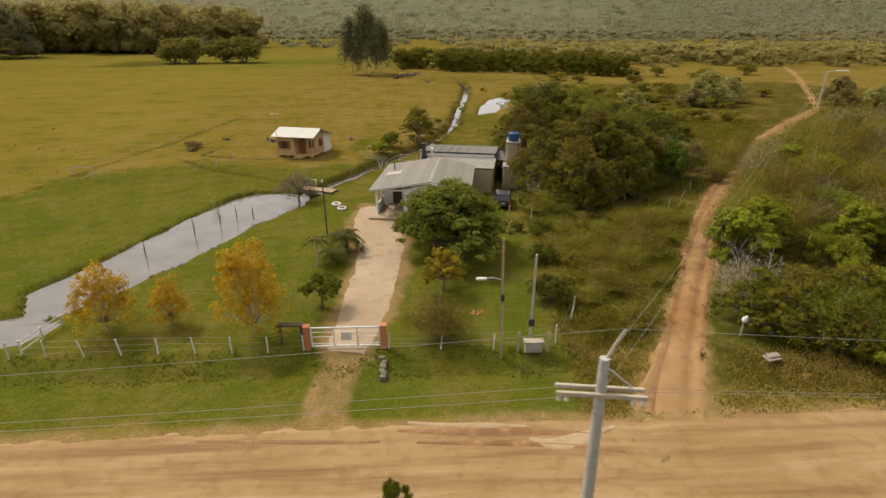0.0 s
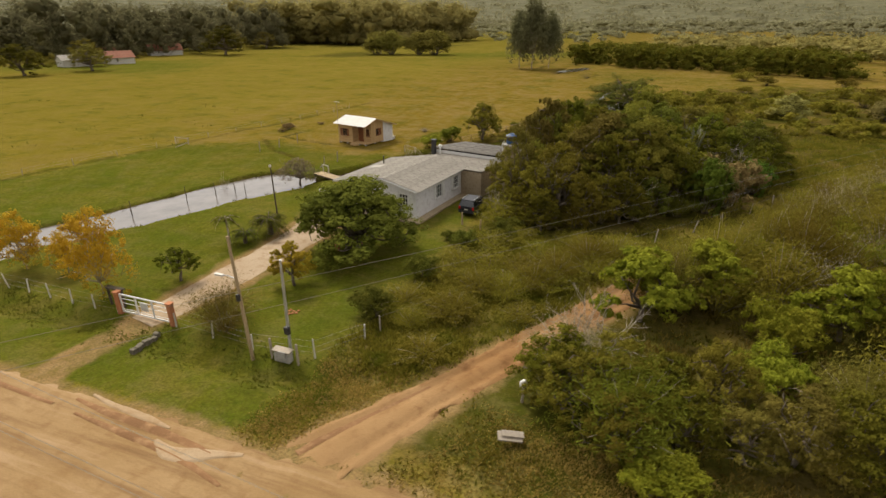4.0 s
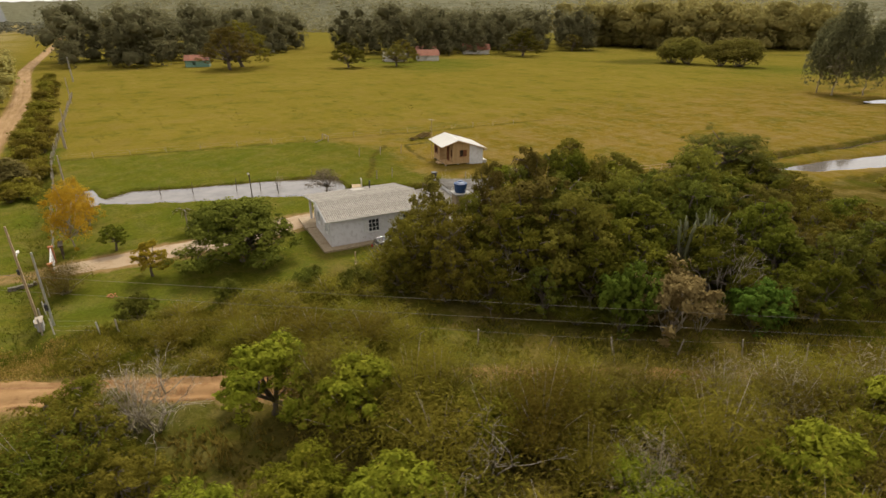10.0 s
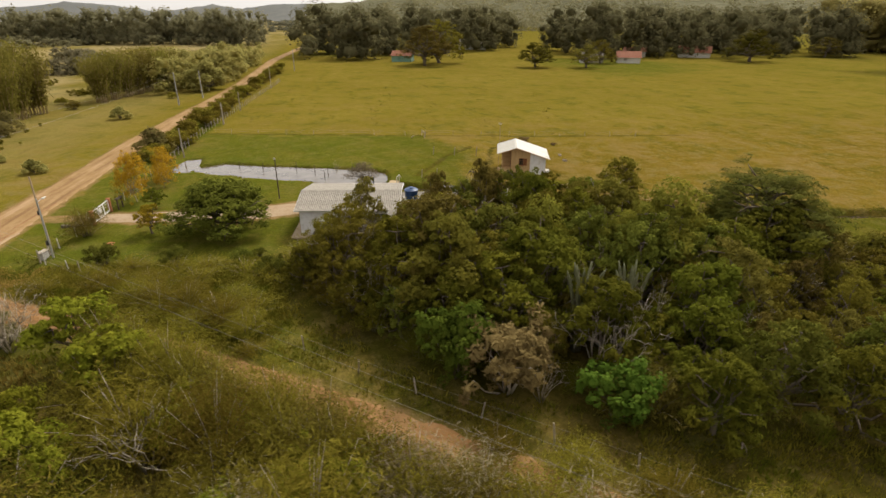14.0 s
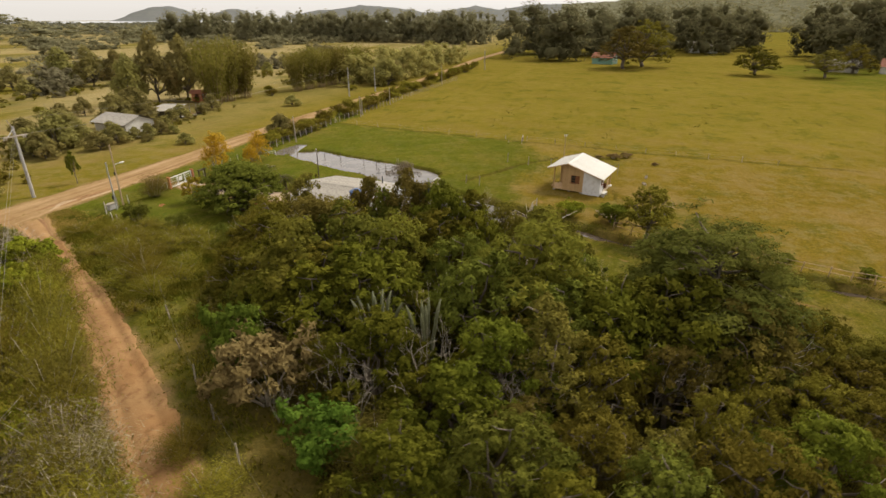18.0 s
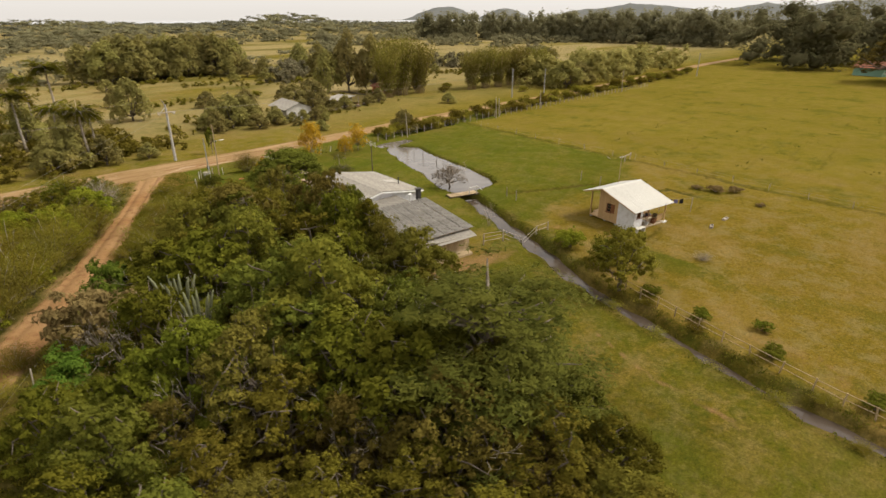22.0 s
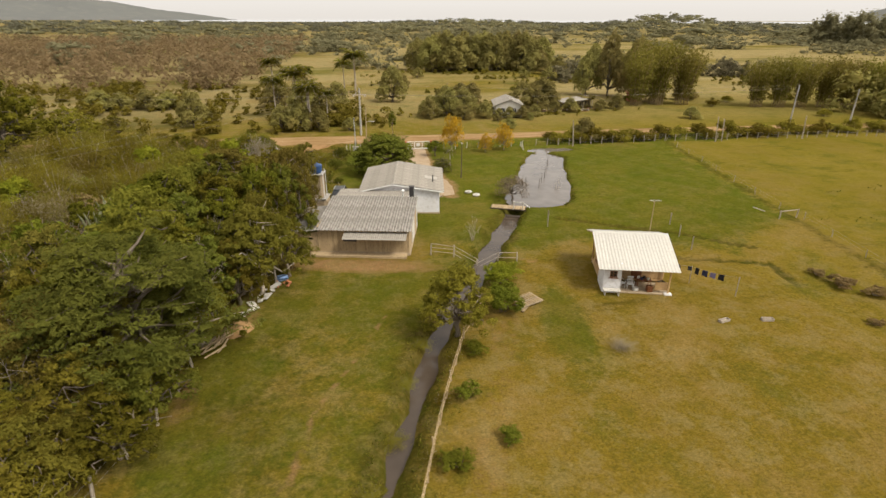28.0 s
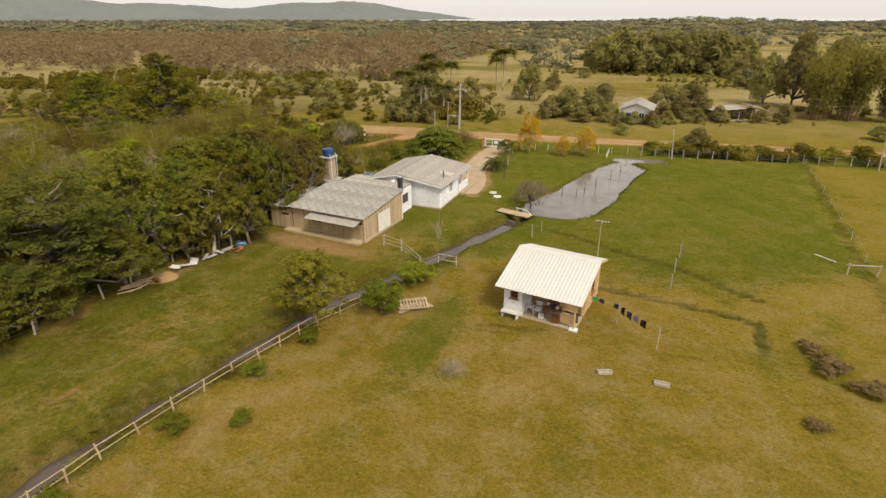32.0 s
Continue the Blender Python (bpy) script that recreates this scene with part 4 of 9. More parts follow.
def bamboo_kind(name, seed, material, leaves, size):
    """A clump of arching canes one metre high."""
    rng = np.random.default_rng(seed)
    limbs, at = [], []
    for k in range(26):
        a, r = 2.4 * k, 0.16 * math.sqrt(k / 26)
        lean = np.array([math.cos(a), math.sin(a), 0]) * rng.uniform(0.10, 0.34)
        h = rng.uniform(0.75, 1.0)
        pts = [np.array([r * math.cos(a), r * math.sin(a), -0.02]) + lean * s * s + np.array([0, 0, h * s]) for s in (0, 0.35, 0.7, 1.0)]
        limbs.append(([tuple(p) for p in pts], [0.006, 0.005, 0.004, 0.001]))
        s = rng.uniform(0.12, 1.0, leaves // 26)[:, None] ** 0.8
        p = pts[0] + lean * s * s + np.array([0, 0, 1.0]) * h * s
        at.append(p + rng.normal(size=p.shape) * np.array([0.06, 0.06, 0.03]) * (0.5 + s))
    at = np.concatenate(at)
    nr = at * np.array([1, 1, 0]) + rng.normal(size=at.shape) * 0.25 + np.array([0, 0, 0.15])
    return (wood_mesh(name + "_cane", limbs, OLDWOOD, 4), leaf_mesh(name + "_leaves", at, nr, size * rng.uniform(0.6, 1.3, len(at)), material, seed + 1, 0.35, 0.6))


def frond_points(rng, base, a, length, lift, droop, n=12):
    d = np.array([math.cos(a), math.sin(a), 0.0])
    return [base + d * length * s + np.array([0, 0, lift * length * s - droop * length * s * s]) for s in np.linspace(0, 1, n)]


def palm_kind(name, seed, material, trunk_high, fronds, length, leaf, lift=0.7, droop=0.9, radius=0.16, bark=PALEBARK):
    """A palm or cycad at true size: ringed trunk, arching fronds with leaflets on both sides."""
    rng = np.random.default_rng(seed)
    limbs = []
    zs = np.linspace(-0.1, trunk_high, 9)
    limbs.append(([(0.05 * math.sin(z), 0.04 * math.cos(z * 0.8), z) for z in zs], [radius * (1.2 if i == 0 else 1.0 - 0.03 * i) for i in range(9)]))
    at, nr, sz = [], [], []
    top = np.array([0, 0, trunk_high])
    for k in range(fronds):
        a = 2.4 * k
        up = lift * rng.uniform(0.2, 1.5)
        pts = frond_points(rng, top, a, length * rng.uniform(0.8, 1.1), up, droop)
        limbs.append(([tuple(p) for p in pts[::3] + [pts[-1]]], [0.025, 0.02, 0.015, 0.01, 0.004]))
        side = np.array([-math.sin(a), math.cos(a), 0.0])
        for i in range(1, len(pts)):
            w = leaf * math.sin(math.pi * (0.15 + 0.8 * i / len(pts)))
            for sgn in (-1, 1):
                for j in (0.0, 0.5):
                    p = pts[i] * (1 - j) + pts[i - 1] * j
                    at.append(p + side * sgn * w * 0.5 - np.array([0, 0, 0.18 * w]))
                    nr.append(np.array([0, 0, 1.0]) + side * sgn * 0.4 + rng.normal(size=3) * 0.15)
                    sz.append(w)
    at, nr, sz = np.array(at), np.array(nr), np.array(sz)
    return (wood_mesh(name + "_trunk", limbs, bark, 8), leaf_mesh(name + "_fronds", at, nr, sz, material, seed + 1, 0.35))


def plant(kind, name, label, category, x, y, high, wide, turn=0.0, group="", woody="trunk", green="crown", z=None):
    """Stands one plant of a kind on the ground."""
    ob = thing(name, label, category, x, y, spots(x, y) if z is None else z, turn, group, "", (wide, wide, high))
    if isinstance(kind, tuple):
        w = part(woody, kind[0], None, ob)
        if woody == "cane":
            tagged(w, kind="stuff")
        part(green, kind[1], None, ob)
    else:
        part(woody, kind, None, ob)
    return ob


def scatter(rng, ring, count, gap, keep=None):
    """Places in an outline, no two nearer than gap."""
    xs, ys = [p[0] for p in ring], [p[1] for p in ring]
    out, tries = [], 0
    while len(out) < count and tries < count * 60:
        tries += 1
        x, y = rng.uniform(min(xs), max(xs)), rng.uniform(min(ys), max(ys))
        if inside(np.array([x]), np.array([y]), ring)[0] > 0 or (keep and not keep(x, y)):
            continue
        if all((x - a) ** 2 + (y - b) ** 2 > gap * gap for a, b in out):
            out.append((x, y))
    return out


KIND = {}
for i in range(7):
    KIND["grove", i] = broad_kind("grove_tree", 10 + i, (L_GROVE, L_FRESH, L_DARK, L_OLIVE, L_GREY, L_GROVE, L_YELLOW)[i], 8600, (0.037, 0.038, 0.035, 0.033, 0.032, 0.035, 0.036)[i], lobes=(14, 11, 13, 15, 16, 12, 12)[i], low=(0.10, 0.16, 0.12, 0.08, 0.14, 0.2, 0.16)[i], spread=0.42)
for i in range(2):
    KIND["shade", i] = broad_kind("shade_tree", 30 + i, L_DARK, 24000, 0.033, lobes=28, low=0.07, spread=0.42)
for i in range(4):
    KIND["scrub", i] = feather_kind("scrub_bush", 40 + i, (L_SCRUB, L_OLIVE, L_FRESH, L_GREY)[i], 7600, 0.054, (44, 40, 46, 36)[i], aspect=0.17)
for i in range(2):
    KIND["thin", i] = feather_kind("field_scrub", 90 + i, (L_SCRUB, L_OLIVE)[i], 2500, 0.085, 44, aspect=0.2)
for i in range(3):
    KIND["low", i] = bush_kind("low_bush", 45 + i, (L_OLIVE, L_SCRUB, L_SCRUB)[i], 1000, 0.12, 10, aspect=0.4)
KIND["light", 0] = broad_kind("bright_tree", 50, L_LIGHT, 8000, 0.052, lobes=11, low=0.1, spread=0.42)
KIND["light", 1] = bush_kind("bright_bush", 51, L_LIGHT, 7000, 0.052, 9)
KIND["dome", 0] = bush_kind("vine_dome", 52, L_VINE, 8000, 0.05, 12, wild=0.4, aspect=0.7)
for i in range(2):
    KIND["orange", i] = broad_kind("autumn_tree", 55 + i, L_ORANGE, 9500, 0.026, PALEBARK, 22, 0.27, 0.08, 1.25, trunk=0.013)
KIND["weed", 0] = feather_kind("weed_bush", 94, L_MEADOW, 2600, 0.085, 50, aspect=0.2, reach=0.6)
KIND["young", 0] = bush_kind("young_tree", 57, L_FRESH, 5200, 0.06, 9, wild=0.8)
KIND["canal", 0] = broad_kind("canal_tree", 59, L_OLIVE, 13000, 0.032, lobes=16, low=0.2, spread=0.42)
KIND["sparse", 0] = broad_kind("sparse_tree", 62, L_YELLOW, 9500, 0.036, PALEBARK, 16, 0.42, 0.24, 0.8, trunk=0.03)
KIND["fullbush", 0] = bush_kind("full_bush", 56, L_FRESH, 9000, 0.052, 16, wild=0.6)
KIND["yellow", 0] = broad_kind("yellow_tree", 58, L_GOLD, 6000, 0.05, lobes=10, low=0.2)
KIND["small", 0] = broad_kind("garden_tree", 59, L_FRESH, 6000, 0.05, lobes=10, low=0.28, spread=0.42)
KIND["bush", 0] = bush_kind("garden_bush", 60, L_DARK, 8000, 0.050, 14, wild=0.7)
KIND["layer", 0] = layered_kind("spreading_tree", 61, L_SPRAY, 40000, 0.025)
KIND["bare", 0] = bare_kind("bare_bush", 62)
KIND["bare", 1] = bare_kind("bare_bush", 63, GREYWOOD, 7, 4, 1.0, 0.5, 0.012)
for i in range(2):
    KIND["fuzz", i] = feather_kind("twiggy_bush", 66 + i, L_TWIG, 3000, 0.085, 70, PALEBARK, 0.07)
KIND["twiggy", 0] = broad_kind("pond_tree", 68, L_DARKTWIG, 2600, 0.034, BARK, 16, 0.44, 0.34, 0.7, trunk=0.03)
KIND["brown", 0] = bush_kind("dry_bush", 64, L_BROWN, 4200, 0.07, 11, PALEBARK)
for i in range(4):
    KIND["far", i] = broad_kind("far_tree", 70 + i, L_FARHAZE, 1700, 0.09, lobes=11, low=0.03, spread=0.38, wood=False)
for i in range(2):
    KIND["euc", i] = broad_kind("tall_tree", 76 + i, L_BELT, 5200, 0.05, PALEBARK, 20, 0.30, 0.16, 1.3, wood=False, trunk=0.014)
KIND["clump", 0] = bush_kind("round_clump", 79, L_BAMBOO, 3400, 0.085, 12)
KIND["bamboo", 0] = bamboo_kind("bamboo_clump", 80, L_BAMBOO, 5200, 0.06)
KIND["bamboo", 1] = bamboo_kind("bamboo_clump", 81, L_BAMBOO, 5200, 0.06)
KIND["palm", 0] = palm_kind("palm", 84, L_GROVE, 7.0, 30, 2.7, 0.85, 1.0, 1.0)
KIND["cycad", 0] = palm_kind("cycad", 85, L_DARK, 1.1, 34, 1.7, 0.34, 0.9, 1.2, 0.22, BARK)
KIND["smallpalm", 0] = palm_kind("small_palm", 86, L_DARK, 2.6, 9, 1.5, 0.4, 0.6, 1.0, 0.09)


# ---- roofing, windows and boards used by several buildings ----
SHEETS = {}


def wave_sheet(width, length, pitch, depth, material):
    """A corrugated sheet from y = 0 (upper end) to y = -length, 6 mm thick, shared by alike sheets."""
    key = (round(width, 3), round(length, 3), round(pitch, 3), material.name)
    if key not in SHEETS:
        n = max(4, int(round(width / pitch)) * 4)
        sh = Shape()
        xs = [width * i / n for i in range(n + 1)]
        zs = [depth * (0.5 + 0.5 * math.cos(2 * math.pi * x / pitch)) for x in xs]
        top = [(x, y, z) for y in (0.0, -length) for x, z in zip(xs, zs)]
        low = [(x, y, z - 0.008) for x, y, z in top]
        m = n + 1
        faces = [(i, m + i, m + i + 1, i + 1) for i in range(n)]
        faces += [(2 * m + i, 2 * m + i + 1, 3 * m + i + 1, 3 * m + i) for i in range(n)]
        faces += [(m + i, 3 * m + i, 3 * m + i + 1, m + i + 1) for i in range(n)]
        faces += [(i, i + 1, 2 * m + i + 1, 2 * m + i) for i in range(n)]
        sh.add(top + low, faces)
        me = sh.mesh("roof_sheet")
        me.materials.append(material)
        SHEETS[key] = me
    return SHEETS[key]


def slope(parent, a, b, run, drop, across, rows, pitch, depth, material, seed=0):
    """Corrugated sheets laid on a slope: upper edge from a to b, running out by the vector run and down by drop."""
    rng = random.Random(seed)
    a, b = Vector(a), Vector(b)
    x = (b - a).normalized()
    y = -(Vector((*run, -drop))).normalized()
    z = x.cross(y)
    if z.z < 0:
        a, b, x = b, a, -x
        z = x.cross(y)
    long = Vector((*run, -drop)).length
    w, l = (b - a).length / across, long / rows
    me = wave_sheet(w + 0.05, l + 0.12, pitch, depth, material)
    for r in range(rows):
        for c in range(across):
            o = a + x * (w * c) - y * (l * r) + z * (0.012 * (rows - r) + 0.004 * (c % 2) + rng.uniform(0, 0.006))
            ob = part("roof_sheet", me, None, parent)
            m = Matrix((x, y, z)).transposed().to_4x4()
            m.translation = o
            ob.matrix_basis = m @ pose(0, 0, 0, 0, 0, rng.uniform(-0.25, 0.25))


def wall_with_holes(along_len, height, holes, thick, m, peak=None):
    """A wall along x from 0, its outer face at y = 0, with rectangular openings (x0, x1, z0, z1); peak: (x, z) of a gable."""
    xs = sorted({0.0, along_len, *[h[0] for h in holes], *[h[1] for h in holes], *([peak[0]] if peak else [])})
    zs = sorted({0.0, height, *[h[2] for h in holes], *[h[3] for h in holes]})
    nx, nz = len(xs), len(zs)
    verts, index, faces = [], {}, []

    def at(i, k, s):
        if (i, k, s) not in index:
            index[i, k, s] = len(verts)
            verts.append((xs[i], thick * s, zs[k]))
        return index[i, k, s]

    def solid(i, k):
        if not (0 <= i < nx - 1 and 0 <= k < nz - 1):
            return False
        cx, cz = (xs[i] + xs[i + 1]) / 2, (zs[k] + zs[k + 1]) / 2
        return not any(h[0] < cx < h[1] and h[2] < cz < h[3] for h in holes)

    for i in range(nx - 1):
        for k in range(nz - 1):
            if not solid(i, k):
                continue
            faces.append((at(i, k, 0), at(i + 1, k, 0), at(i + 1, k + 1, 0), at(i, k + 1, 0)))
            faces.append((at(i, k + 1, 1), at(i + 1, k + 1, 1), at(i + 1, k, 1), at(i, k, 1)))
            if not solid(i - 1, k):
                faces.append((at(i, k, 0), at(i, k + 1, 0), at(i, k + 1, 1), at(i, k, 1)))
            if not solid(i + 1, k):
                faces.append((at(i + 1, k, 1), at(i + 1, k + 1, 1), at(i + 1, k + 1, 0), at(i + 1, k, 0)))
            if not solid(i, k - 1):
                faces.append((at(i, k, 0), at(i, k, 1), at(i + 1, k, 1), at(i + 1, k, 0)))
            if not solid(i, k + 1) and not (peak and k == nz - 2):
                faces.append((at(i, k + 1, 0), at(i + 1, k + 1, 0), at(i + 1, k + 1, 1), at(i, k + 1, 1)))
    if peak:
        t0, t1 = len(verts), len(verts) + 1
        verts += [(peak[0], 0.0, peak[1]), (peak[0], thick, peak[1])]
        for i in range(nx - 1):
            faces.append((at(i, nz - 1, 0), at(i + 1, nz - 1, 0), t0))
            faces.append((at(i + 1, nz - 1, 1), at(i, nz - 1, 1), t1))
        faces.append((at(0, nz - 1, 0), t0, t1, at(0, nz - 1, 1)))
        faces.append((t0, at(nx - 1, nz - 1, 0), at(nx - 1, nz - 1, 1), t1))
    return Shape().add(verts, faces, m)


def window(parent, m, w, h, frame_mat, cols=2, rows=3, shutters=0.0, name="window", shutter_mat=None, depth=0.10, open_leaf=None):
    """A window in an opening: frame, panes, bars and, where there are any, open shutters. m puts its lower left corner on the wall's face."""
    ob = new(name)
    ob.parent, ob.matrix_basis = parent, m
    fr = Shape()
    for x in (0.03, w - 0.03):
        fr.box(x, depth / 2, h / 2, 0.06, depth, h)
    for z in (0.03, h - 0.03):
        fr.box(w / 2, depth / 2 + 0.003, z, w - 0.12, depth, 0.06)
    for c in range(1, cols):
        fr.box(w * c / cols, depth / 2 + 0.01, h / 2, 0.045, 0.05, h - 0.12)
    for r in range(1, rows):
        fr.box(w / 2, depth / 2 + 0.014, h * r / rows, w - 0.12, 0.04, 0.035)
    part("window_frame", fr, frame_mat, ob)
    for c in range(cols):
        part("pane", Shape().box(w * (c + 0.5) / cols, depth / 2 + 0.03, h / 2, w / cols - 0.05, 0.008, h - 0.1, edge=0.0), GLASS, ob, "dark window glass")
    part("window_sill", Shape().box(w / 2, -0.03, -0.03, w + 0.16, 0.14, 0.05), frame_mat, ob)
    if shutters:
        for side in (-1, 1):
            x = -shutters / 2 - 0.02 if side < 0 else w + shutters / 2 + 0.02
            sl = Shape().box(x, -0.03, h / 2, shutters, 0.035, h)
            for k in range(9):
                sl.box(x, -0.052, h * (k + 0.7) / 9.5, shutters - 0.1, 0.02, 0.05, edge=0.004)
            part("shutter", sl, shutter_mat or frame_mat, ob, "white wooden shutter folded open")
    return ob


def boards(parent, m, length, height, width, thick, material, holes=(), seed=0, upright=True, top=None, name="board", gap=0.008):
    """Boards side by side over a wall from x = 0; openings are left free; top(x) gives a slanting upper end."""
    rng = random.Random(seed)
    n = max(1, round((length if upright else height) / width))
    for i in range(n):
        if upright:
            x0, x1 = length * i / n, length * (i + 1) / n
            cx = (x0 + x1) / 2
            high = top(cx) if top else height
            spans = [(0.0, high)]
            for h in holes:
                if h[0] < cx < h[1]:
                    spans = [s for a, b in spans for s in ((a, min(b, h[2])), (max(a, h[3]), b)) if s[1] - s[0] > 0.04]
            for a, b in spans:
                part(name, Shape().box(cx, thick / 2 + rng.uniform(-0.004, 0.004), (a + b) / 2, x1 - x0 - gap, thick, b - a, m, 0.004), material, parent)
        else:
            z0, z1 = height * i / n, height * (i + 1) / n
            cz = (z0 + z1) / 2
            spans = [(0.0, length)]
            for h in holes:
                if h[2] < cz < h[3]:
                    spans = [s for a, b in spans for s in ((a, min(b, h[0])), (max(a, h[1]), b)) if s[1] - s[0] > 0.04]
            for a, b in spans:
                part(name, Shape().box((a + b) / 2, thick / 2 + rng.uniform(-0.003, 0.003), cz, b - a, thick, z1 - z0 - gap, m, 0.004), material, parent)


def build_house():
    """The low white house with a skew ridge, a corner porch and a sandy apron."""
    H = thing("farmhouse", "low white plastered farmhouse with grey corrugated roof and corner porch", "house", -3.03, 48.41, 0, -7.8)
    W, D, RX, ZE, ZW, ZR = 8.62, 9.4, 5.15, 2.56, 2.48, 3.30
    x0, x1, y0, y1 = 0.32, 8.35, 0.33, 9.1
    pw, pd = 2.45, 3.2
    part("apron", Shape().slab([(-0.1, -0.7), (9.05, -0.5), (9.1, 9.3), (8.36, 9.3), (8.36, 0.3), (-0.1, 0.3)], -0.3, 0.12), PLINTH, H, "sandy concrete apron along the walls")
    part("porch_floor", Shape().slab([(-0.15, -0.75), (2.95, -0.75), (2.95, pd + 0.4), (-0.15, pd + 0.4)], -0.3, 0.2), PLINTH, H, "sandy porch floor")
    part("plinth", Shape().box((x0 + x1) / 2, (y0 + y1) / 2, 0.0, x1 - x0 + 0.06, y1 - y0 + 0.06, 0.3), PLINTH, H)
    # front wall, from the porch to the east corner
    S = Matrix.Translation((x0 + pw, y0, 0.1))
    wins_s = [(1.15, 2.05, 0.95, 2.05), (3.85, 4.75, 0.95, 2.05)]
    gz = ZR - 0.16
    part("wall_front", wall_with_holes(x1 - x0 - pw, 2.38, wins_s, 0.2, S, (RX - x0 - pw, gz - 0.1)), GREYWALL, H)
    for a, b, c, d in wins_s:
        window(H, S @ Matrix.Translation((a, 0.0, c)), b - a, d - c, WHITEPAINT, 3, 3, 0.42)
    # east wall
    E = pose(x1, y0 + 0.2, 0.1, 0, 0, 90)
    wins_e = [(3.2, 4.25, 0.85, 2.05), (6.45, 7.5, 0.85, 2.05)]
    part("wall_side", wall_with_holes(y1 - y0 - 0.2, 2.36, wins_e, 0.2, E), GREYWALL, H)
    for a, b, c, d in wins_e:
        window(H, E @ Matrix.Translation((a, 0.0, c)), b - a, d - c, WHITEPAINT, 3, 3, 0.42)
    # north gable
    N = pose(x1 - 0.2, y1, 0.1, 0, 0, 180)
    part("wall_back", wall_with_holes(x1 - x0 - 0.2, 2.38, [], 0.2, N, (x1 - 0.2 - RX, gz - 0.1)), WHITEWALL, H)
    # west wall, ending at the porch
    Wm = pose(x0, y1 - 0.2, 0.1, 0, 0, -90)
    wins_w = [(2.5, 3.5, 0.9, 2.0)]
    part("wall_west", wall_with_holes(y1 - y0 - pd - 0.2, 2.34, wins_w, 0.2, Wm), WHITEWALL, H)
    window(H, Wm @ Matrix.Translation((2.5, 0.0, 0.9)), 1.0, 1.1, WHITEPAINT, 2, 2, 0.0)
    # porch: back walls, parapet, columns, beam
    B = Matrix.Translation((x0, y0 + pd, 0.2))
    part("wall_porch_back", wall_with_holes(pw, 2.25, [(0.95, 1.8, 0.0, 2.0)], 0.15, B), WHITEWALL, H)
    d = part("door", Shape().box(x0 + 1.375, y0 + pd + 0.06, 1.2, 0.84, 0.05, 1.98), DARKWOOD, H, "dark wooden house door")
    part("door_handle", Shape().tube([(x0 + 1.7, y0 + pd, 1.2), (x0 + 1.6, y0 + pd, 1.2)], 0.015, 6), STEEL, d)
    P = pose(x0 + pw, y0 + pd, 0.2, 0, 0, -90)
    part("wall_porch_side", wall_with_holes(pd, 2.3, [(1.0, 2.2, 0.75, 1.85)], 0.15, P), WHITEWALL, H)
    window(H, P @ Matrix.Translation((1.0, 0, 0.75)), 1.2, 1.1, DARKWOOD, 2, 1, 0.0)
    part("parapet", Shape().box(x0 + 0.08, y0 + 1.7, 0.62, 0.14, 2.6, 0.85), WHITEWALL, H, "low white porch wall")
    for px, py in ((x0 + 0.1, y0 + 0.1), (x0 + 0.1, y0 + 2.05)):
        part("column", Shape().box(px, py, 1.3, 0.2, 0.2, 2.25), WHITEWALL, H, "white square porch column")
    part("beam", Shape().box(x0 + pw / 2, y0 + 0.1, 2.4, pw, 0.18, 0.16), WHITEPAINT, H)
    # roof, with fascia boards and ridge capping
    slope(H, (RX, -0.05, ZR), (RX, D, ZR), (W - RX, 0), ZR - ZE, 9, 2, 0.177, 0.05, FIBRE, 1)
    slope(H, (RX, -0.05, ZR), (RX, D, ZR), (-RX - 0.05, 0), ZR - ZW, 9, 3, 0.177, 0.05, FIBRE, 2)
    rc = Shape()
    for k in range(9):
        y = -0.02 + k * 1.05
        rc.add([(RX - 0.2, y, ZR + 0.025), (RX, y, ZR + 0.10), (RX + 0.2, y, ZR + 0.02), (RX - 0.2, y + 1.1, ZR + 0.03), (RX, y + 1.1, ZR + 0.105), (RX + 0.2, y + 1.1, ZR + 0.025)],
               [(0, 1, 4, 3), (1, 2, 5, 4)])
    part("ridge_cap", rc, FIBRE, H)
    for y in (-0.06, D + 0.02):
        part("bargeboard", Shape().tube([(-0.05, y, ZW - 0.05), (RX, y, ZR - 0.05), (W, y, ZE - 0.05)], 0.06, 4), WHITEPAINT, H, "white bargeboard along the gable")
    for x, z in ((W + 0.02, ZE - 0.06), (-0.08, ZW - 0.06)):
        part("fascia", Shape().box(x, D / 2, z, 0.04, D, 0.12), WHITEPAINT, H)
    part("ceiling_board", Shape().add([(0.1, 0.0, ZW - 0.12), (RX, 0.0, ZR - 0.12), (RX, D, ZR - 0.12), (0.1, D, ZW - 0.12), (W - 0.1, 0.0, ZE - 0.12), (W - 0.1, D, ZE - 0.12)], [(0, 1, 2, 3), (1, 4, 5, 2)]), WHITEPAINT, H)
    # pale repair strip and a stove pipe on the west slope
    part("repair_sheet", Shape().add([(0.5, 4.4, 2.66), (1.9, 4.4, 2.88), (1.9, 5.6, 2.88), (0.5, 5.6, 2.66)], [(0, 1, 2, 3)]), surface("pale_fibre_cement", (0.36, 0.335, 0.29), (0.32, 0.295, 0.255), (0.26, 0.235, 0.2), 0.8, 5, 0.95), H, "paler sheet patched into the roof")
    part("roof_pipe", Shape().tube([(1.0, 6.4, 2.5), (1.0, 6.4, 3.45)], 0.06, 8), BLACKIRON, H, "short black stove pipe")


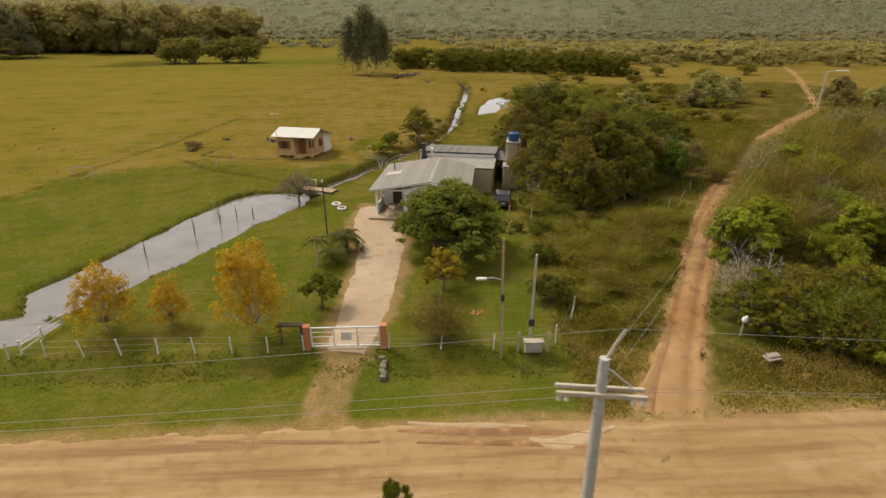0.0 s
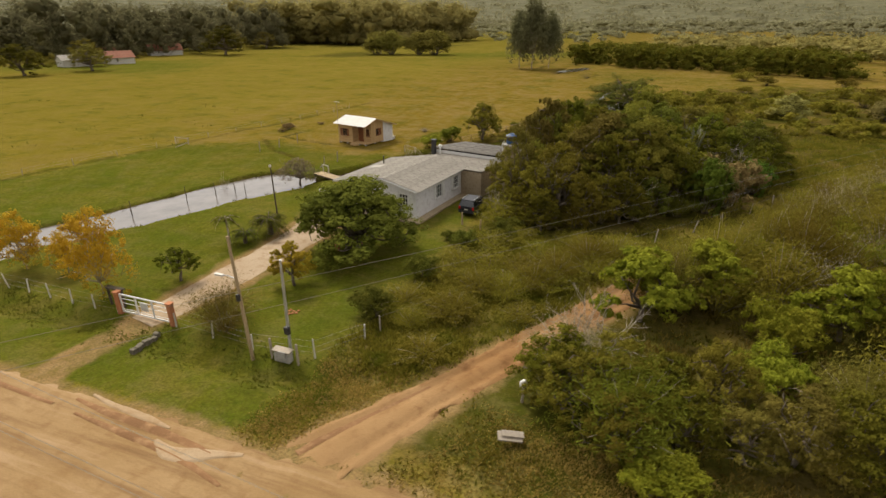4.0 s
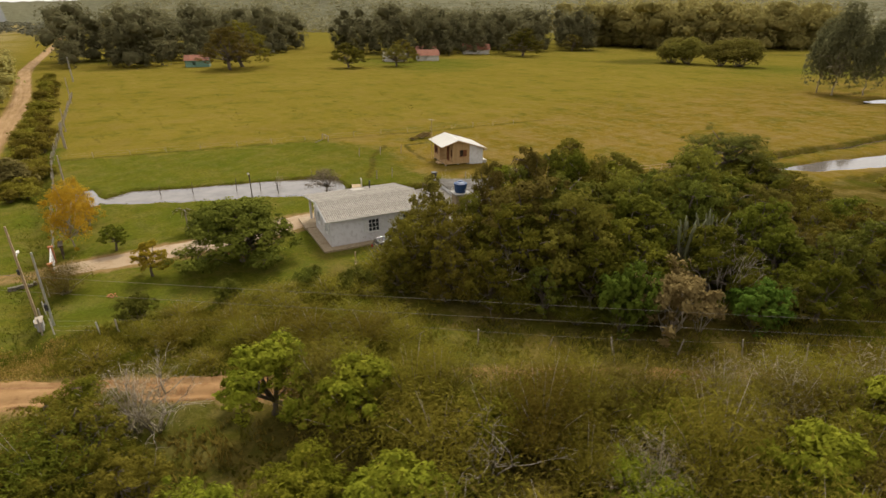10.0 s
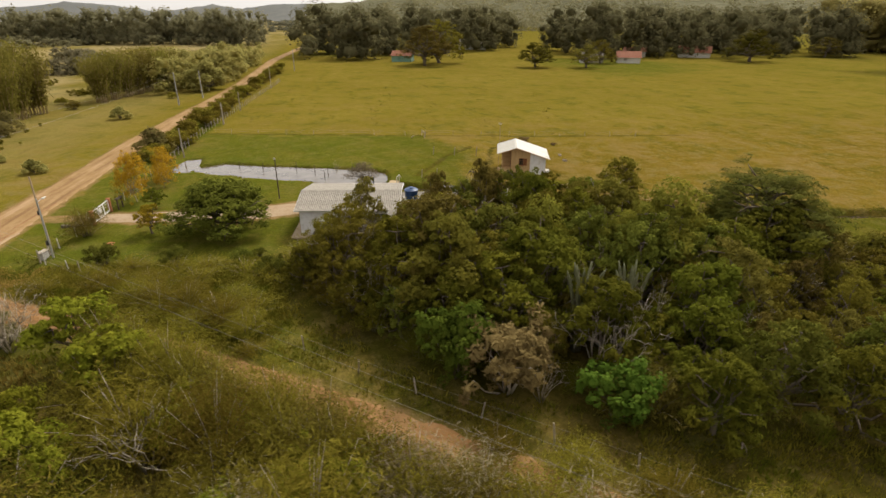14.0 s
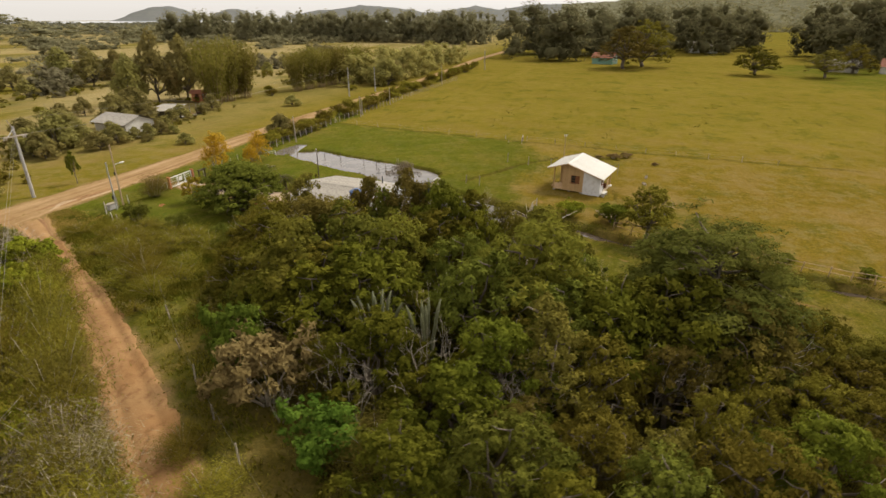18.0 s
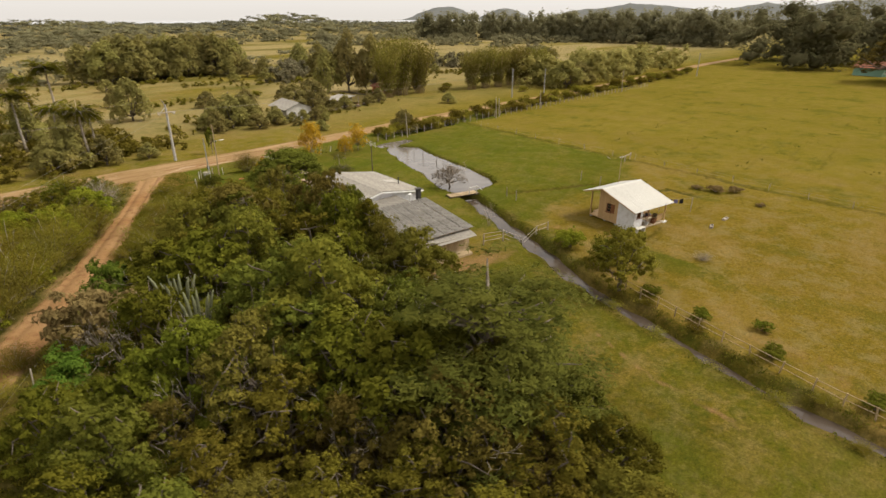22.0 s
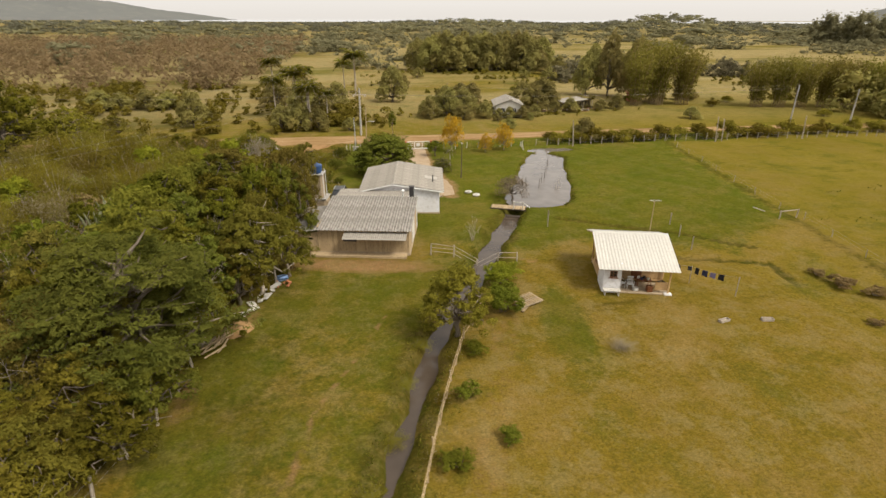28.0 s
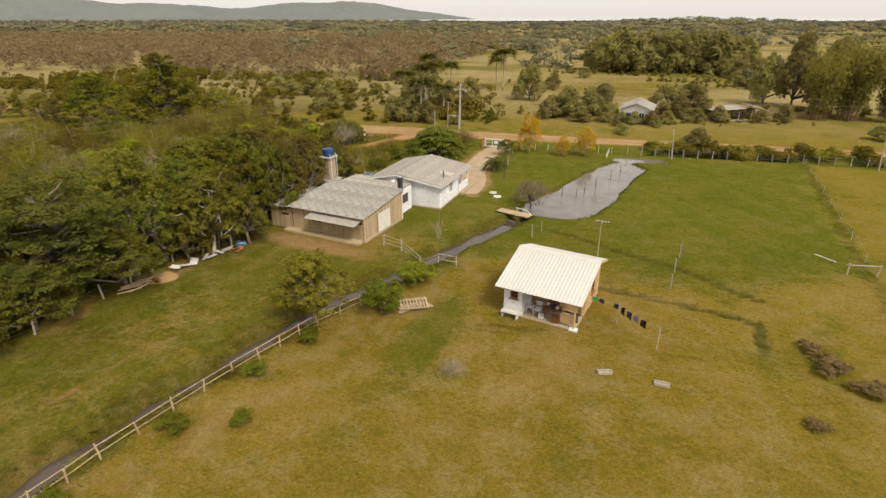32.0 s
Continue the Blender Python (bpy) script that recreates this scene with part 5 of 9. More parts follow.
def build_shed():
    """The board-walled annex behind the house, its corrugated roofs, awning, chimney and lean-to."""
    A = thing("wooden_annex", "weathered board-walled annex with rusty grey corrugated roof", "shed", 2.75, 67.7, 0, -11.5)
    part("footing", Shape().box(4.0, -3.3, 0.08, 8.15, 6.7, 0.35), PLINTH, A, "low concrete footing")
    part("step", Shape().box(4.4, 0.42, 0.06, 8.4, 0.75, 0.3), OLDWOOD, A, "worn plank step along the back wall")
    n_holes = [(4.6, 6.0, 0.3, 1.75)]
    boards(A, pose(8.0, 0.0, 0.2, 0, 0, 180), 8.0, 2.1, 0.24, 0.03, OLDWOOD, [(2.2, 3.4, 1.0, 1.5), (7.3, 7.8, 1.45, 1.8)], 3)
    # added dark sheets behind the board walls paint in the shade inside
    part("wall_lining", Shape().box(4.0, -0.09, 1.2, 7.9, 0.08, 2.0), INSIDE, A)
    boards(A, pose(0.0, 0.0, 0.2, 0, 0, -90), 6.7, 2.1, 0.24, 0.03, OLDWOOD, [(2.25, 4.4, 0.0, 1.85)], 4, top=lambda s: 2.08 + 0.095 * s)
    part("wall_lining", Shape().box(0.1, -3.4, 1.2, 0.08, 6.5, 2.0), INSIDE, A)
    d = part("door", Shape().box(-0.02, -3.3, 1.1, 0.06, 2.1, 1.85), OLDWHITE, A, "wide white painted plank door")
    part("door_handle", Shape().box(-0.07, -2.4, 1.1, 0.03, 0.05, 0.14), STEEL, d)
    boards(A, pose(8.0, -6.8, 0.2, 0, 0, 90), 6.8, 2.4, 0.26, 0.03, OLDWOOD, [], 5)
    # south part between annex and house
    part("wall_south_part", Shape().box(0.9, -8.5, 1.25, 0.12, 3.4, 2.5), WHITEWALL, A, "stained plaster wall")
    # closed dark slab on the wall: the window's inner shade as plain colour
    part("window_opening", Shape().box(0.82, -8.7, 1.5, 0.06, 1.3, 0.9), DARKWOOD, A, "dark panel painted as the shaded window opening")
    part("wall_stub", Shape().box(6.7, -10.9, 1.2, 2.9, 0.12, 2.4), PLINTH, A, "sandy brown plaster wall")
    part("wall_stub", Shape().box(8.1, -9.0, 1.2, 0.12, 3.8, 2.4), PLINTH, A, "sandy brown plaster wall")
    part("upper_face", Shape().box(4.0, -6.82, 2.80, 8.1, 0.05, 0.34), WHITEPAINT, A, "white painted strip under the upper roof")
    slope(A, (-0.15, -6.9, 3.06), (8.15, -6.9, 3.06), (0, 7.2), 0.72, 8, 3, 0.24, 0.09, FIBREDARK, 6)
    slope(A, (0.9, -6.75, 2.62), (8.2, -6.75, 2.62), (0, -4.2), 0.10, 7, 2, 0.177, 0.05, FIBRE, 7)
    slope(A, (8.1, 0.35, 2.30), (8.1, -6.2, 2.30), (2.6, 0), 0.18, 6, 1, 0.177, 0.05, FIBREDARK, 8)
    slope(A, (0.2, 0.12, 2.14), (5.6, 0.12, 2.14), (0, 1.05), 0.22, 5, 1, 0.177, 0.035, FIBRE, 9)
    for x in (0.35, 2.9, 5.45):
        part("bracket", Shape().tube([(x, 0.05, 1.55), (x, 1.0, 1.9)], 0.03, 6), OLDWOOD, A)
    # lean-to boards and door
    boards(A, pose(10.6, 0.1, 0.05, 0, 0, 180), 2.6, 2.05, 0.22, 0.03, OLDWOOD, [(1.4, 2.1, 1.3, 1.5)], 10)
    boards(A, pose(10.6, -6.0, 0.05, 0, 0, 90), 6.1, 2.05, 0.26, 0.03, OLDWOOD, [], 11)
    # flues and posts
    part("chimney", Shape().box(0.45, -7.25, 3.25, 0.42, 0.42, 1.55), BLACKIRON, A, "tall sooty black chimney box")
    part("chimney_cap", Shape().box(0.45, -7.25, 4.06, 0.55, 0.55, 0.06), BLACKIRON, A)
    part("vent", Shape().turned([(0.10, 2.7), (0.10, 3.45), (0.2, 3.5), (0.2, 3.62), (0.03, 3.72)], 12, 1.35, -7.4), WHITEPAINT, A, "white capped vent pipe")
    part("post", Shape().tube([(-0.05, -6.65, 0.0), (-0.05, -6.65, 2.5)], 0.05, 8), WHITEPAINT, A, "white porch post")
    part("eave_beam", Shape().box(4.0, 0.05, 2.27, 8.0, 0.08, 0.1), OLDWOOD, A)


def build_tower():
    T = thing("water_tower", "plastered masonry water tower with blue plastic tank", "water tower", 10.85, 57.25, 0, -11.5)
    part("lower_stage", Shape().box(0, 0, 1.15, 1.85, 1.85, 2.5), PLINTH, T)
    part("upper_stage", Shape().box(0.0, 0, 3.6, 1.15, 1.15, 2.5), PLINTH, T)
    part("ledge", Shape().box(0, 0, 2.43, 1.95, 1.95, 0.1), CONCRETE, T)
    part("slab", Shape().box(0, 0, 4.88, 1.45, 1.45, 0.1), CONCRETE, T)
    tk = part("tank", Shape().turned([(0.47, 4.93), (0.50, 5.0), (0.545, 5.6), (0.56, 5.62), (0.56, 5.66), (0.50, 5.68)], 20), BLUETANK, T, "blue plastic water tank")
    part("lid", Shape().turned([(0.57, 5.66), (0.57, 5.70), (0.36, 5.80), (0.18, 5.83), (0.18, 5.9), (0.03, 5.91)], 20), BLUETANK, tk)
    for x, y in ((-0.68, -0.5), (0.68, 0.2), (-0.68, 0.45)):
        part("pipe", Shape().tube([(x, y, 0.1), (x, y, 4.95), (x * 0.8, y, 5.25)], 0.03, 6), WHITEPAINT, T, "white water pipe")


def build_car():
    """A small black off-road estate car."""
    C = thing("parked_car", "small black compact sport utility car with silver roof rails", "car", 9.1, 51.7, 0.0, -7, scale=(0.86, 0.86, 0.86))
    L, Wd = 4.1, 1.76
    body = Shape()
    prof = [(-2.05, 0.42), (-2.08, 0.75), (-2.0, 1.02), (-1.0, 1.04), (0.75, 1.02), (1.75, 0.92), (2.0, 0.80), (2.05, 0.5), (1.95, 0.32), (-1.95, 0.32)]
    n = len(prof)
    v = []
    for x, inset in ((-Wd / 2 + 0.08, 1), (-Wd / 2, 0), (Wd / 2, 0), (Wd / 2 - 0.08, 1)):
        for y, z in prof:
            k = 0.96 if inset else 1.0
            v.append((x, y * k, z + (0.02 if inset and z > 0.7 else 0)))
    f = [tuple(range(n)), tuple(reversed(range(3 * n, 4 * n)))]
    for s in range(3):
        for i in range(n):
            f.append((s * n + i, (s + 1) * n + i, (s + 1) * n + (i + 1) % n, s * n + (i + 1) % n))
    body.add(v, f)
    part("body", body, BLACKPAINT, C)
    cab = Shape()
    lo = [(-0.82, -1.98), (0.82, -1.98), (0.82, 0.75), (-0.82, 0.75)]
    hi = [(-0.66, -1.72), (0.66, -1.72), (0.66, 0.02), (-0.66, 0.02)]
    cab.add([(x, y, 1.02) for x, y in lo] + [(x, y, 1.56) for x, y in hi], [(0, 1, 5, 4), (1, 2, 6, 5), (2, 3, 7, 6), (3, 0, 4, 7), (4, 5, 6, 7)])
    part("cabin_glass", cab, GLASS, C, "tinted windows")
    part("roof", Shape().box(0, -0.85, 1.60, 1.36, 1.86, 0.07, edge=0.03), BLACKPAINT, C)
    for x in (-0.7, 0.7):
        part("roof_rail", Shape().tube([(x * 0.92, -1.6, 1.64), (x * 0.92, -1.5, 1.69), (x * 0.92, -0.2, 1.69), (x * 0.92, -0.1, 1.64)], 0.025, 6), SILVER, C, "silver roof rail")
        for a, b in (((x * 1.17, -1.98, 1.02), (x * 0.95, -1.72, 1.58)), ((x * 1.17, -0.55, 1.02), (x * 0.95, -0.65, 1.58)), ((x * 1.17, 0.75, 1.02), (x * 0.95, 0.02, 1.58))):
            part("pillar", Shape().tube([a, b], 0.045, 6), BLACKPAINT, C)
        part("tail_light", Shape().box(x * 1.06, -2.02, 0.86, 0.2, 0.14, 0.3), REDLAMP, C, "red tail light")
        part("headlight", Shape().box(x * 0.98, 1.93, 0.74, 0.3, 0.2, 0.16), SILVER, C)
        part("mirror", Shape().box(x * 1.38, 0.45, 1.08, 0.16, 0.1, 0.13), BLACKPAINT, C)
    part("bumper", Shape().box(0, -2.05, 0.48, 1.7, 0.16, 0.24), RUBBER, C)
    part("bumper", Shape().box(0, 2.02, 0.45, 1.66, 0.16, 0.24), RUBBER, C)
    part("number_plate", Shape().box(0, -2.1, 0.74, 0.42, 0.02, 0.13, edge=0.003), OLDWHITE, C)
    for x in (-0.8, 0.8):
        for y in (-1.32, 1.28):
            w = part("wheel", Shape().tube([(x - 0.1, y, 0.33), (x - 0.06, y, 0.33), (x + 0.06, y, 0.33), (x + 0.1, y, 0.33)], [0.27, 0.33, 0.33, 0.27], 18), RUBBER, C)
            part("rim", Shape().tube([(x - 0.11, y, 0.33), (x + 0.11, y, 0.33)], 0.2, 12), SILVER, w)


def build_hut():
    """The little pine cottage on stubs with a white metal roof, a white washroom and an open back porch."""
    U = thing("pine_cottage", "small new pine cottage with white metal roof and open back porch", "cottage", -17.05, 74.47, 0, -15)
    ZR, ZF, ZB, F = 3.46, 2.72, 2.16, 0.32
    x0, x1, ys, yb, yn = 0.3, 5.25, -1.7, 1.8, 3.75
    part("floor", Shape().box((x0 + x1) / 2, (ys + yb) / 2 + 0.02, F - 0.05, x1 - x0, yb - ys + 0.1, 0.1), PINE, U)
    for x in (0.45, 1.7, 2.9, 4.0, 5.1):
        for y in (-1.6, 0.2, 1.6):
            part("stub", Shape().box(x, y, 0.08, 0.22, 0.22, 0.42), CONCRETE, U, "concrete foundation block")
    ztop = lambda y: ZR - (ZR - ZF) * (-y) / 2.3 if y < 0 else ZR - (ZR - ZB) * y / 4.1
    # south wall: bay with window, then a corner porch with door and window behind it
    ri = 1.1
    hs = [(0.65, 1.55, 0.75, 1.75)]
    boards(U, Matrix.Translation((x0, ys, F)), 2.5, ztop(ys) - F - 0.08, 0.16, 0.03, PINE, hs, 21, False)
    window(U, Matrix.Translation((x0 + 0.65, ys, F + 0.75)), 0.9, 1.0, REDWOOD, 2, 3, 0.35, shutter_mat=REDWOOD)
    boards(U, Matrix.Translation((2.8, ys + ri, F)), x1 - 2.8, ztop(ys + ri) - F - 0.08, 0.16, 0.03, PINE, [(1.5, 2.15, 0.75, 1.75)], 22, False)
    window(U, Matrix.Translation((4.3, ys + ri, F + 0.75)), 0.65, 1.0, REDWOOD, 2, 3, 0.0)
    part("door", Shape().box(3.4, ys + ri - 0.03, F + 1.0, 0.85, 0.04, 2.0), REDWOOD, U, "red-brown wooden front door")
    boards(U, pose(2.8, ys, F, 0, 0, 90), ri, 2.3, 0.16, 0.03, PINE, [], 24, False)
    part("post", Shape().box(x1 - 0.06, ys + 0.06, F + (ztop(ys) - F) / 2 - 0.04, 0.11, 0.11, ztop(ys) - F - 0.08), PINE, U)
    part("rail", Shape().tube([(2.8, ys + 0.05, F + 0.8), (3.2, ys + 0.05, F + 0.8)], 0.03, 6), PINE, U)
    part("step", Shape().box(3.45, ys - 0.35, 0.14, 1.2, 0.5, 0.22), PINE, U)
    # east gable: pine to the washroom, then white plaster
    boards(U, pose(x1, ys + ri, F, 0, 0, 90), yb - ys - ri, 2.2, 0.16, 0.03, PINE, [(2.0 - ri, 3.1 - ri, 0.85, 1.75)], 25, True, top=lambda s: ztop(ys + ri + s) - F - 0.06)
    window(U, pose(x1, ys + 2.05, F + 0.85, 0, 0, 90), 0.6, 0.9, REDWOOD, 1, 3, 0.0)
    part("shutter", Shape().box(x1 + 0.03, ys + 2.87, F + 1.3, 0.035, 0.42, 0.9), REDWOOD, U, "dark wooden shutter")
    part("washroom_wall", Shape().add([(x1 + 0.04, yb, 0.0), (x1 + 0.04, yn, 0.0), (x1 + 0.04, yn, ztop(yn) - 0.05), (x1 + 0.04, yb, ztop(yb) - 0.05),
                                       (x1 - 0.1, yb, 0.0), (x1 - 0.1, yn - 0.1, 0.0), (x1 - 0.1, yn - 0.1, ztop(yn) - 0.05), (x1 - 0.1, yb, ztop(yb) - 0.05)],
                                      [(0, 1, 2, 3), (7, 6, 5, 4), (0, 3, 7, 4), (3, 2, 6, 7), (1, 5, 6, 2)]), WHITEWALL, U)
    nm = pose(x1, yn, 0.0, 0, 0, 180)
    part("washroom_wall", wall_with_holes(x1 - 4.0, 2.2, [(0.4, 0.95, 1.3, 1.85)], 0.12, nm), WHITEWALL, U)
    window(U, nm @ Matrix.Translation((0.4, 0, 1.3)), 0.55, 0.55, REDWOOD, 2, 2, 0.0)
    part("washroom_wall", Shape().box(4.05, (yb + yn) / 2, 1.2, 0.12, yn - yb - 0.2, 2.4), WHITEWALL, U)
    # north wall under the porch, west wall
    boards(U, pose(4.0, yb, F, 0, 0, 180), 4.0 - x0, 2.35, 0.16, 0.03, PINE, [(1.2, 2.0, 0.0, 1.95)], 26, False)
    part("door", Shape().box(2.4, yb + 0.02, F + 1.0, 0.8, 0.04, 1.95), REDWOOD, U, "red-brown wooden back door")
    boards(U, pose(x0, yb, F, 0, 0, -90), yb - ys, 2.2, 0.16, 0.03, PINE, [(1.4, 2.2, 0.8, 1.7)], 27, True, top=lambda s: ztop(yb - s) - F - 0.06)
    window(U, pose(x0, yb - 1.4, F + 0.8, 0, 0, -90), 0.8, 0.9, REDWOOD, 2, 3, 0.0)
    part("porch_floor", Shape().box(2.2, 2.85, 0.06, 3.7, 1.9, 0.14), PLINTH, U, "bare earth and board porch floor")
    for x, y in ((0.45, 3.7), (0.45, 1.9)):
        part("post", Shape().box(x, y, ztop(y) / 2, 0.11, 0.11, ztop(y) - 0.12), PINE, U)
    part("footing", Shape().box(0.45, 3.72, 0.08, 0.55, 0.35, 0.2), WHITEPAINT, U, "white footing block")
    part("beam", Shape().box(2.2, 3.78, ZB + 0.02, 3.9, 0.08, 0.12), PINE, U)
    part("half_wall", Shape().box(0.95, 3.55, 0.65, 0.9, 0.05, 0.65), PINE, U, "pine board screen")
    slope(U, (-0.02, 0.0, ZR), (5.78, 0.0, ZR), (0, 4.1), ZR - ZB, 6, 1, 0.24, 0.035, ROOFWHITE, 31)
    slope(U, (-0.02, 0.0, ZR), (5.78, 0.0, ZR), (0, -2.3), ZR - ZF, 6, 1, 0.24, 0.035, ROOFWHITE, 32)
    part("ridge_cap", Shape().add([(-0.03, -0.22, ZR - 0.02), (-0.03, 0, ZR + 0.08), (-0.03, 0.22, ZR - 0.02), (5.8, -0.22, ZR - 0.02), (5.8, 0, ZR + 0.08), (5.8, 0.22, ZR - 0.02)],
                                  [(0, 3, 4, 1), (1, 4, 5, 2)]), ROOFWHITE, U)
    for x in (0.0, 5.74):
        part("bargeboard", Shape().tube([(x, -2.28, ZF - 0.06), (x, 0, ZR - 0.06), (x, 4.08, ZB - 0.06)], 0.05, 4), PINE, U)


build_house()
build_shed()
build_tower()
build_car()
build_hut()


# ---- trees and shrubs ----
rng_t = random.Random(11)


def turned_size(lo, hi):
    return rng_t.uniform(lo, hi)


GROVE = [(12.4, 48.6), (15.5, 47.9), (20.0, 50.8), (24.0, 54.0), (28.5, 58.8), (32.0, 65.2), (33.8, 70.0), (31.0, 80.0), (26.0, 90.0), (21.0, 93.0), (19.0, 88.5), (18.6, 81.0), (17.2, 76.5), (14.8, 71.0),
         (14.6, 66.0), (13.4, 60.0), (12.9, 55.0), (12.2, 51.0)]
GROVE_LABEL = ("dense mid-green broadleaf tree in the grove", "fresh green leafy tree in the grove", "deep green leafy tree in the grove", "olive tree with fine leaves in the grove",
               "grey-green tree with small leaves in the grove", "tall-stemmed green tree in the grove", "yellowish round tree in the grove")
# the trees that stand out, as x, y, height, width, kind
STANDING = ((12.3, 53.4, 7.4, 4.6, 4), (13.5, 58.9, 7.2, 3.5, 4), (13.9, 61.0, 7.6, 4.2, 2), (12.7, 63.4, 7.8, 4.6, 4), (15.2, 65.8, 8.4, 5.4, 1), (14.6, 70.0, 6.6, 4.8, 6), (17.4, 68.8, 7.2, 5.2, 0), (14.4, 50.4, 5.2, 4.6, 3),
            (22.8, 60.8, 6.6, 6.4, 3), (19.2, 64.6, 7.2, 5.0, 0), (28.6, 66.0, 5.8, 5.6, 1), (30.6, 70.6, 5.0, 5.0, 1), (24.0, 74.6, 6.6, 6.0, 2), (21.2, 70.4, 6.2, 5.2, 6), (27.0, 77.0, 5.2, 5.2, 3))
for x, y, h, w, k in STANDING:
    plant(KIND["grove", k], "grove_tree", GROVE_LABEL[k], "tree", x, y, h, w, 61 * y, "grove trees")
for x, y in scatter(rng_t, GROVE, 78, 2.45, lambda a, b: all(math.hypot(a - p[0], b - p[1]) > 2.1 for p in STANDING) and all(math.hypot(a - u, b - w) > 2.7 for u, w in ((28.0, 57.7), (29.7, 60.3), (32.4, 65.1)))):
    edge = -float(inside(np.array([x]), np.array([y]), GROVE)[0])
    high = 3.9 + min(edge, 5.0) * 0.62 + rng_t.uniform(-1.2, 1.6)
    high = min(high, 4.6 + 0.24 * (x - 11)) if abs(y - 57.2 + 0.3 * (x - 10.9)) < 2.0 else high
    if y < 52:
        high = min(high, 4.8)
    if math.hypot(x - 27.4, y - 66.8) < 4.2:
        high = min(high, 4.3)
    k = rng_t.choice((0, 1, 2, 3, 4, 5, 0, 2, 6, 3))
    if y > 84.5:
        h = rng_t.uniform(2.6, 4.2)
        plant(KIND["grove", rng_t.choice((3, 6, 4, 3))], "thicket_bush", "dark olive bush of the thicket beyond the grove", "bush", x, y, h, h * 1.3, rng_t.uniform(0, 360), "thicket bushes", "stem", "leaves")
        continue
    if x > 25 and y > 62:
        k, high = rng_t.choice((3, 1, 0, 4)), high * 0.86
    plant(KIND["grove", k], "grove_tree", GROVE_LABEL[k], "tree", x, y, high, high * turned_size(0.75, 1.1), rng_t.uniform(0, 360), "grove trees")
for x, y in scatter(rng_t, GROVE, 50, 2.0, lambda a, b: inside(np.array([a]), np.array([b]), GROVE)[0] > -1.7):
    h = rng_t.uniform(1.6, 3.2)
    plant(KIND["scrub", rng_t.choice((2, 3))] if x > 24 else KIND["thin", rng_t.choice((0, 1))], "edge_bush", "tangled feathery bush at the edge of the grove", "bush", x, y, h, h * turned_size(1.0, 1.4), rng_t.uniform(0, 360), "grove edge bushes", "stem", "leaves")
plant(KIND["layer", 0], "spreading_tree", "wide dark tree with level feathery sprays", "tree", 19.4, 82.4, 9.2, 10.2, 20)
plant(KIND["sparse", 0], "twiggy_tree", "thin-leaved olive tree with pale branches beside the annex", "tree", 14.4, 73.0, 6.8, 6.4, 40)
for x, y, h, w, k in ((18.0, 86.2, 4.4, 4.4, 2), (18.6, 88.8, 3.8, 4.2, 0), (20.6, 86.8, 4.8, 4.8, 3), (17.2, 79.6, 5.0, 4.6, 0), (21.4, 90.6, 3.8, 4.6, 6)):
    plant(KIND["grove", k], "grove_tree", GROVE_LABEL[k], "tree", x, y, h, w, 61 * y, "grove trees")
for x, y, h, w, k in ((13.4, 62.4, 8.8, 4.8, 4), (13.1, 65.0, 8.3, 4.4, 2), (12.3, 59.2, 7.8, 4.0, 4), (14.0, 68.0, 7.6, 4.6, 0), (33.4, 73.4, 5.4, 5.4, 2), (35.2, 76.0, 4.8, 4.6, 0), (33.8, 79.2, 5.2, 5.0, 2),
                      (31.6, 82.6, 5.0, 5.2, 3), (29.4, 85.8, 4.4, 4.8, 1), (36.0, 80.2, 4.0, 4.2, 4), (34.4, 69.2, 4.4, 4.4, 1)):
    plant(KIND["grove", k], "grove_tree", GROVE_LABEL[k], "tree", x, y, h, w, 47 * y, "grove trees")
for x, y, h in ((15.0, 69.4, 5.4), (14.9, 71.6, 5.6), (15.8, 74.4, 5.2), (12.7, 70.3, 5.0)):
    k = (3, 6, 4)[int(10 * y) % 3]
    plant(KIND["grove", k], "grove_tree", GROVE_LABEL[k], "tree", x, y, h, h * 0.8, 70 * y, "grove trees")
for x, y, h in ((36.2, 54.4, 3.8), (40.6, 60.2, 4.2), (42.4, 63.0, 4.0), (37.8, 56.8, 3.8)):
    plant(KIND["fuzz", int(10 * x) % 2], "bare_bush", "leafless pale grey bush beside the track", "bush", x, y, h, h * 1.2, 90 * y, "bare scrub bushes", "stem", "branching")
for x, y, z, h, w in ((28.0, 57.7, 0, 5.6, 3.6), (32.4, 65.1, 0, 3.9, 3.6)):
    plant(KIND["dome", 0], "vine_covered_bush", "rounded bush smothered in bright green vine", "bush", x, y, h, w, 40, "", "stem", "leaves")
plant(KIND["brown", 0], "withered_tree", "withered brown bushy tree at the grove's edge", "tree", 29.7, 60.3, 5.6, 5.2, 10, "", "stem", "leaves")
for x, y, h in ((30.8, 61.8, 3.2), (14.9, 63.5, 8.2), (16.6, 70.6, 7.6), (17.4, 78.2, 3.6), (11.8, 49.6, 4.6), (20.5, 62.0, 8.0), (23.0, 67.5, 7.2), (19.0, 73.2, 7.0), (28.0, 73.4, 6.0), (12.4, 60.6, 6.4), (24.6, 80.6, 6.0)):
    plant(KIND["bare", 1], "bare_tree", "bare grey branching tree among the green ones", "tree", x, y, h, h * 0.8, 70 * x, "bare trees", "branching")
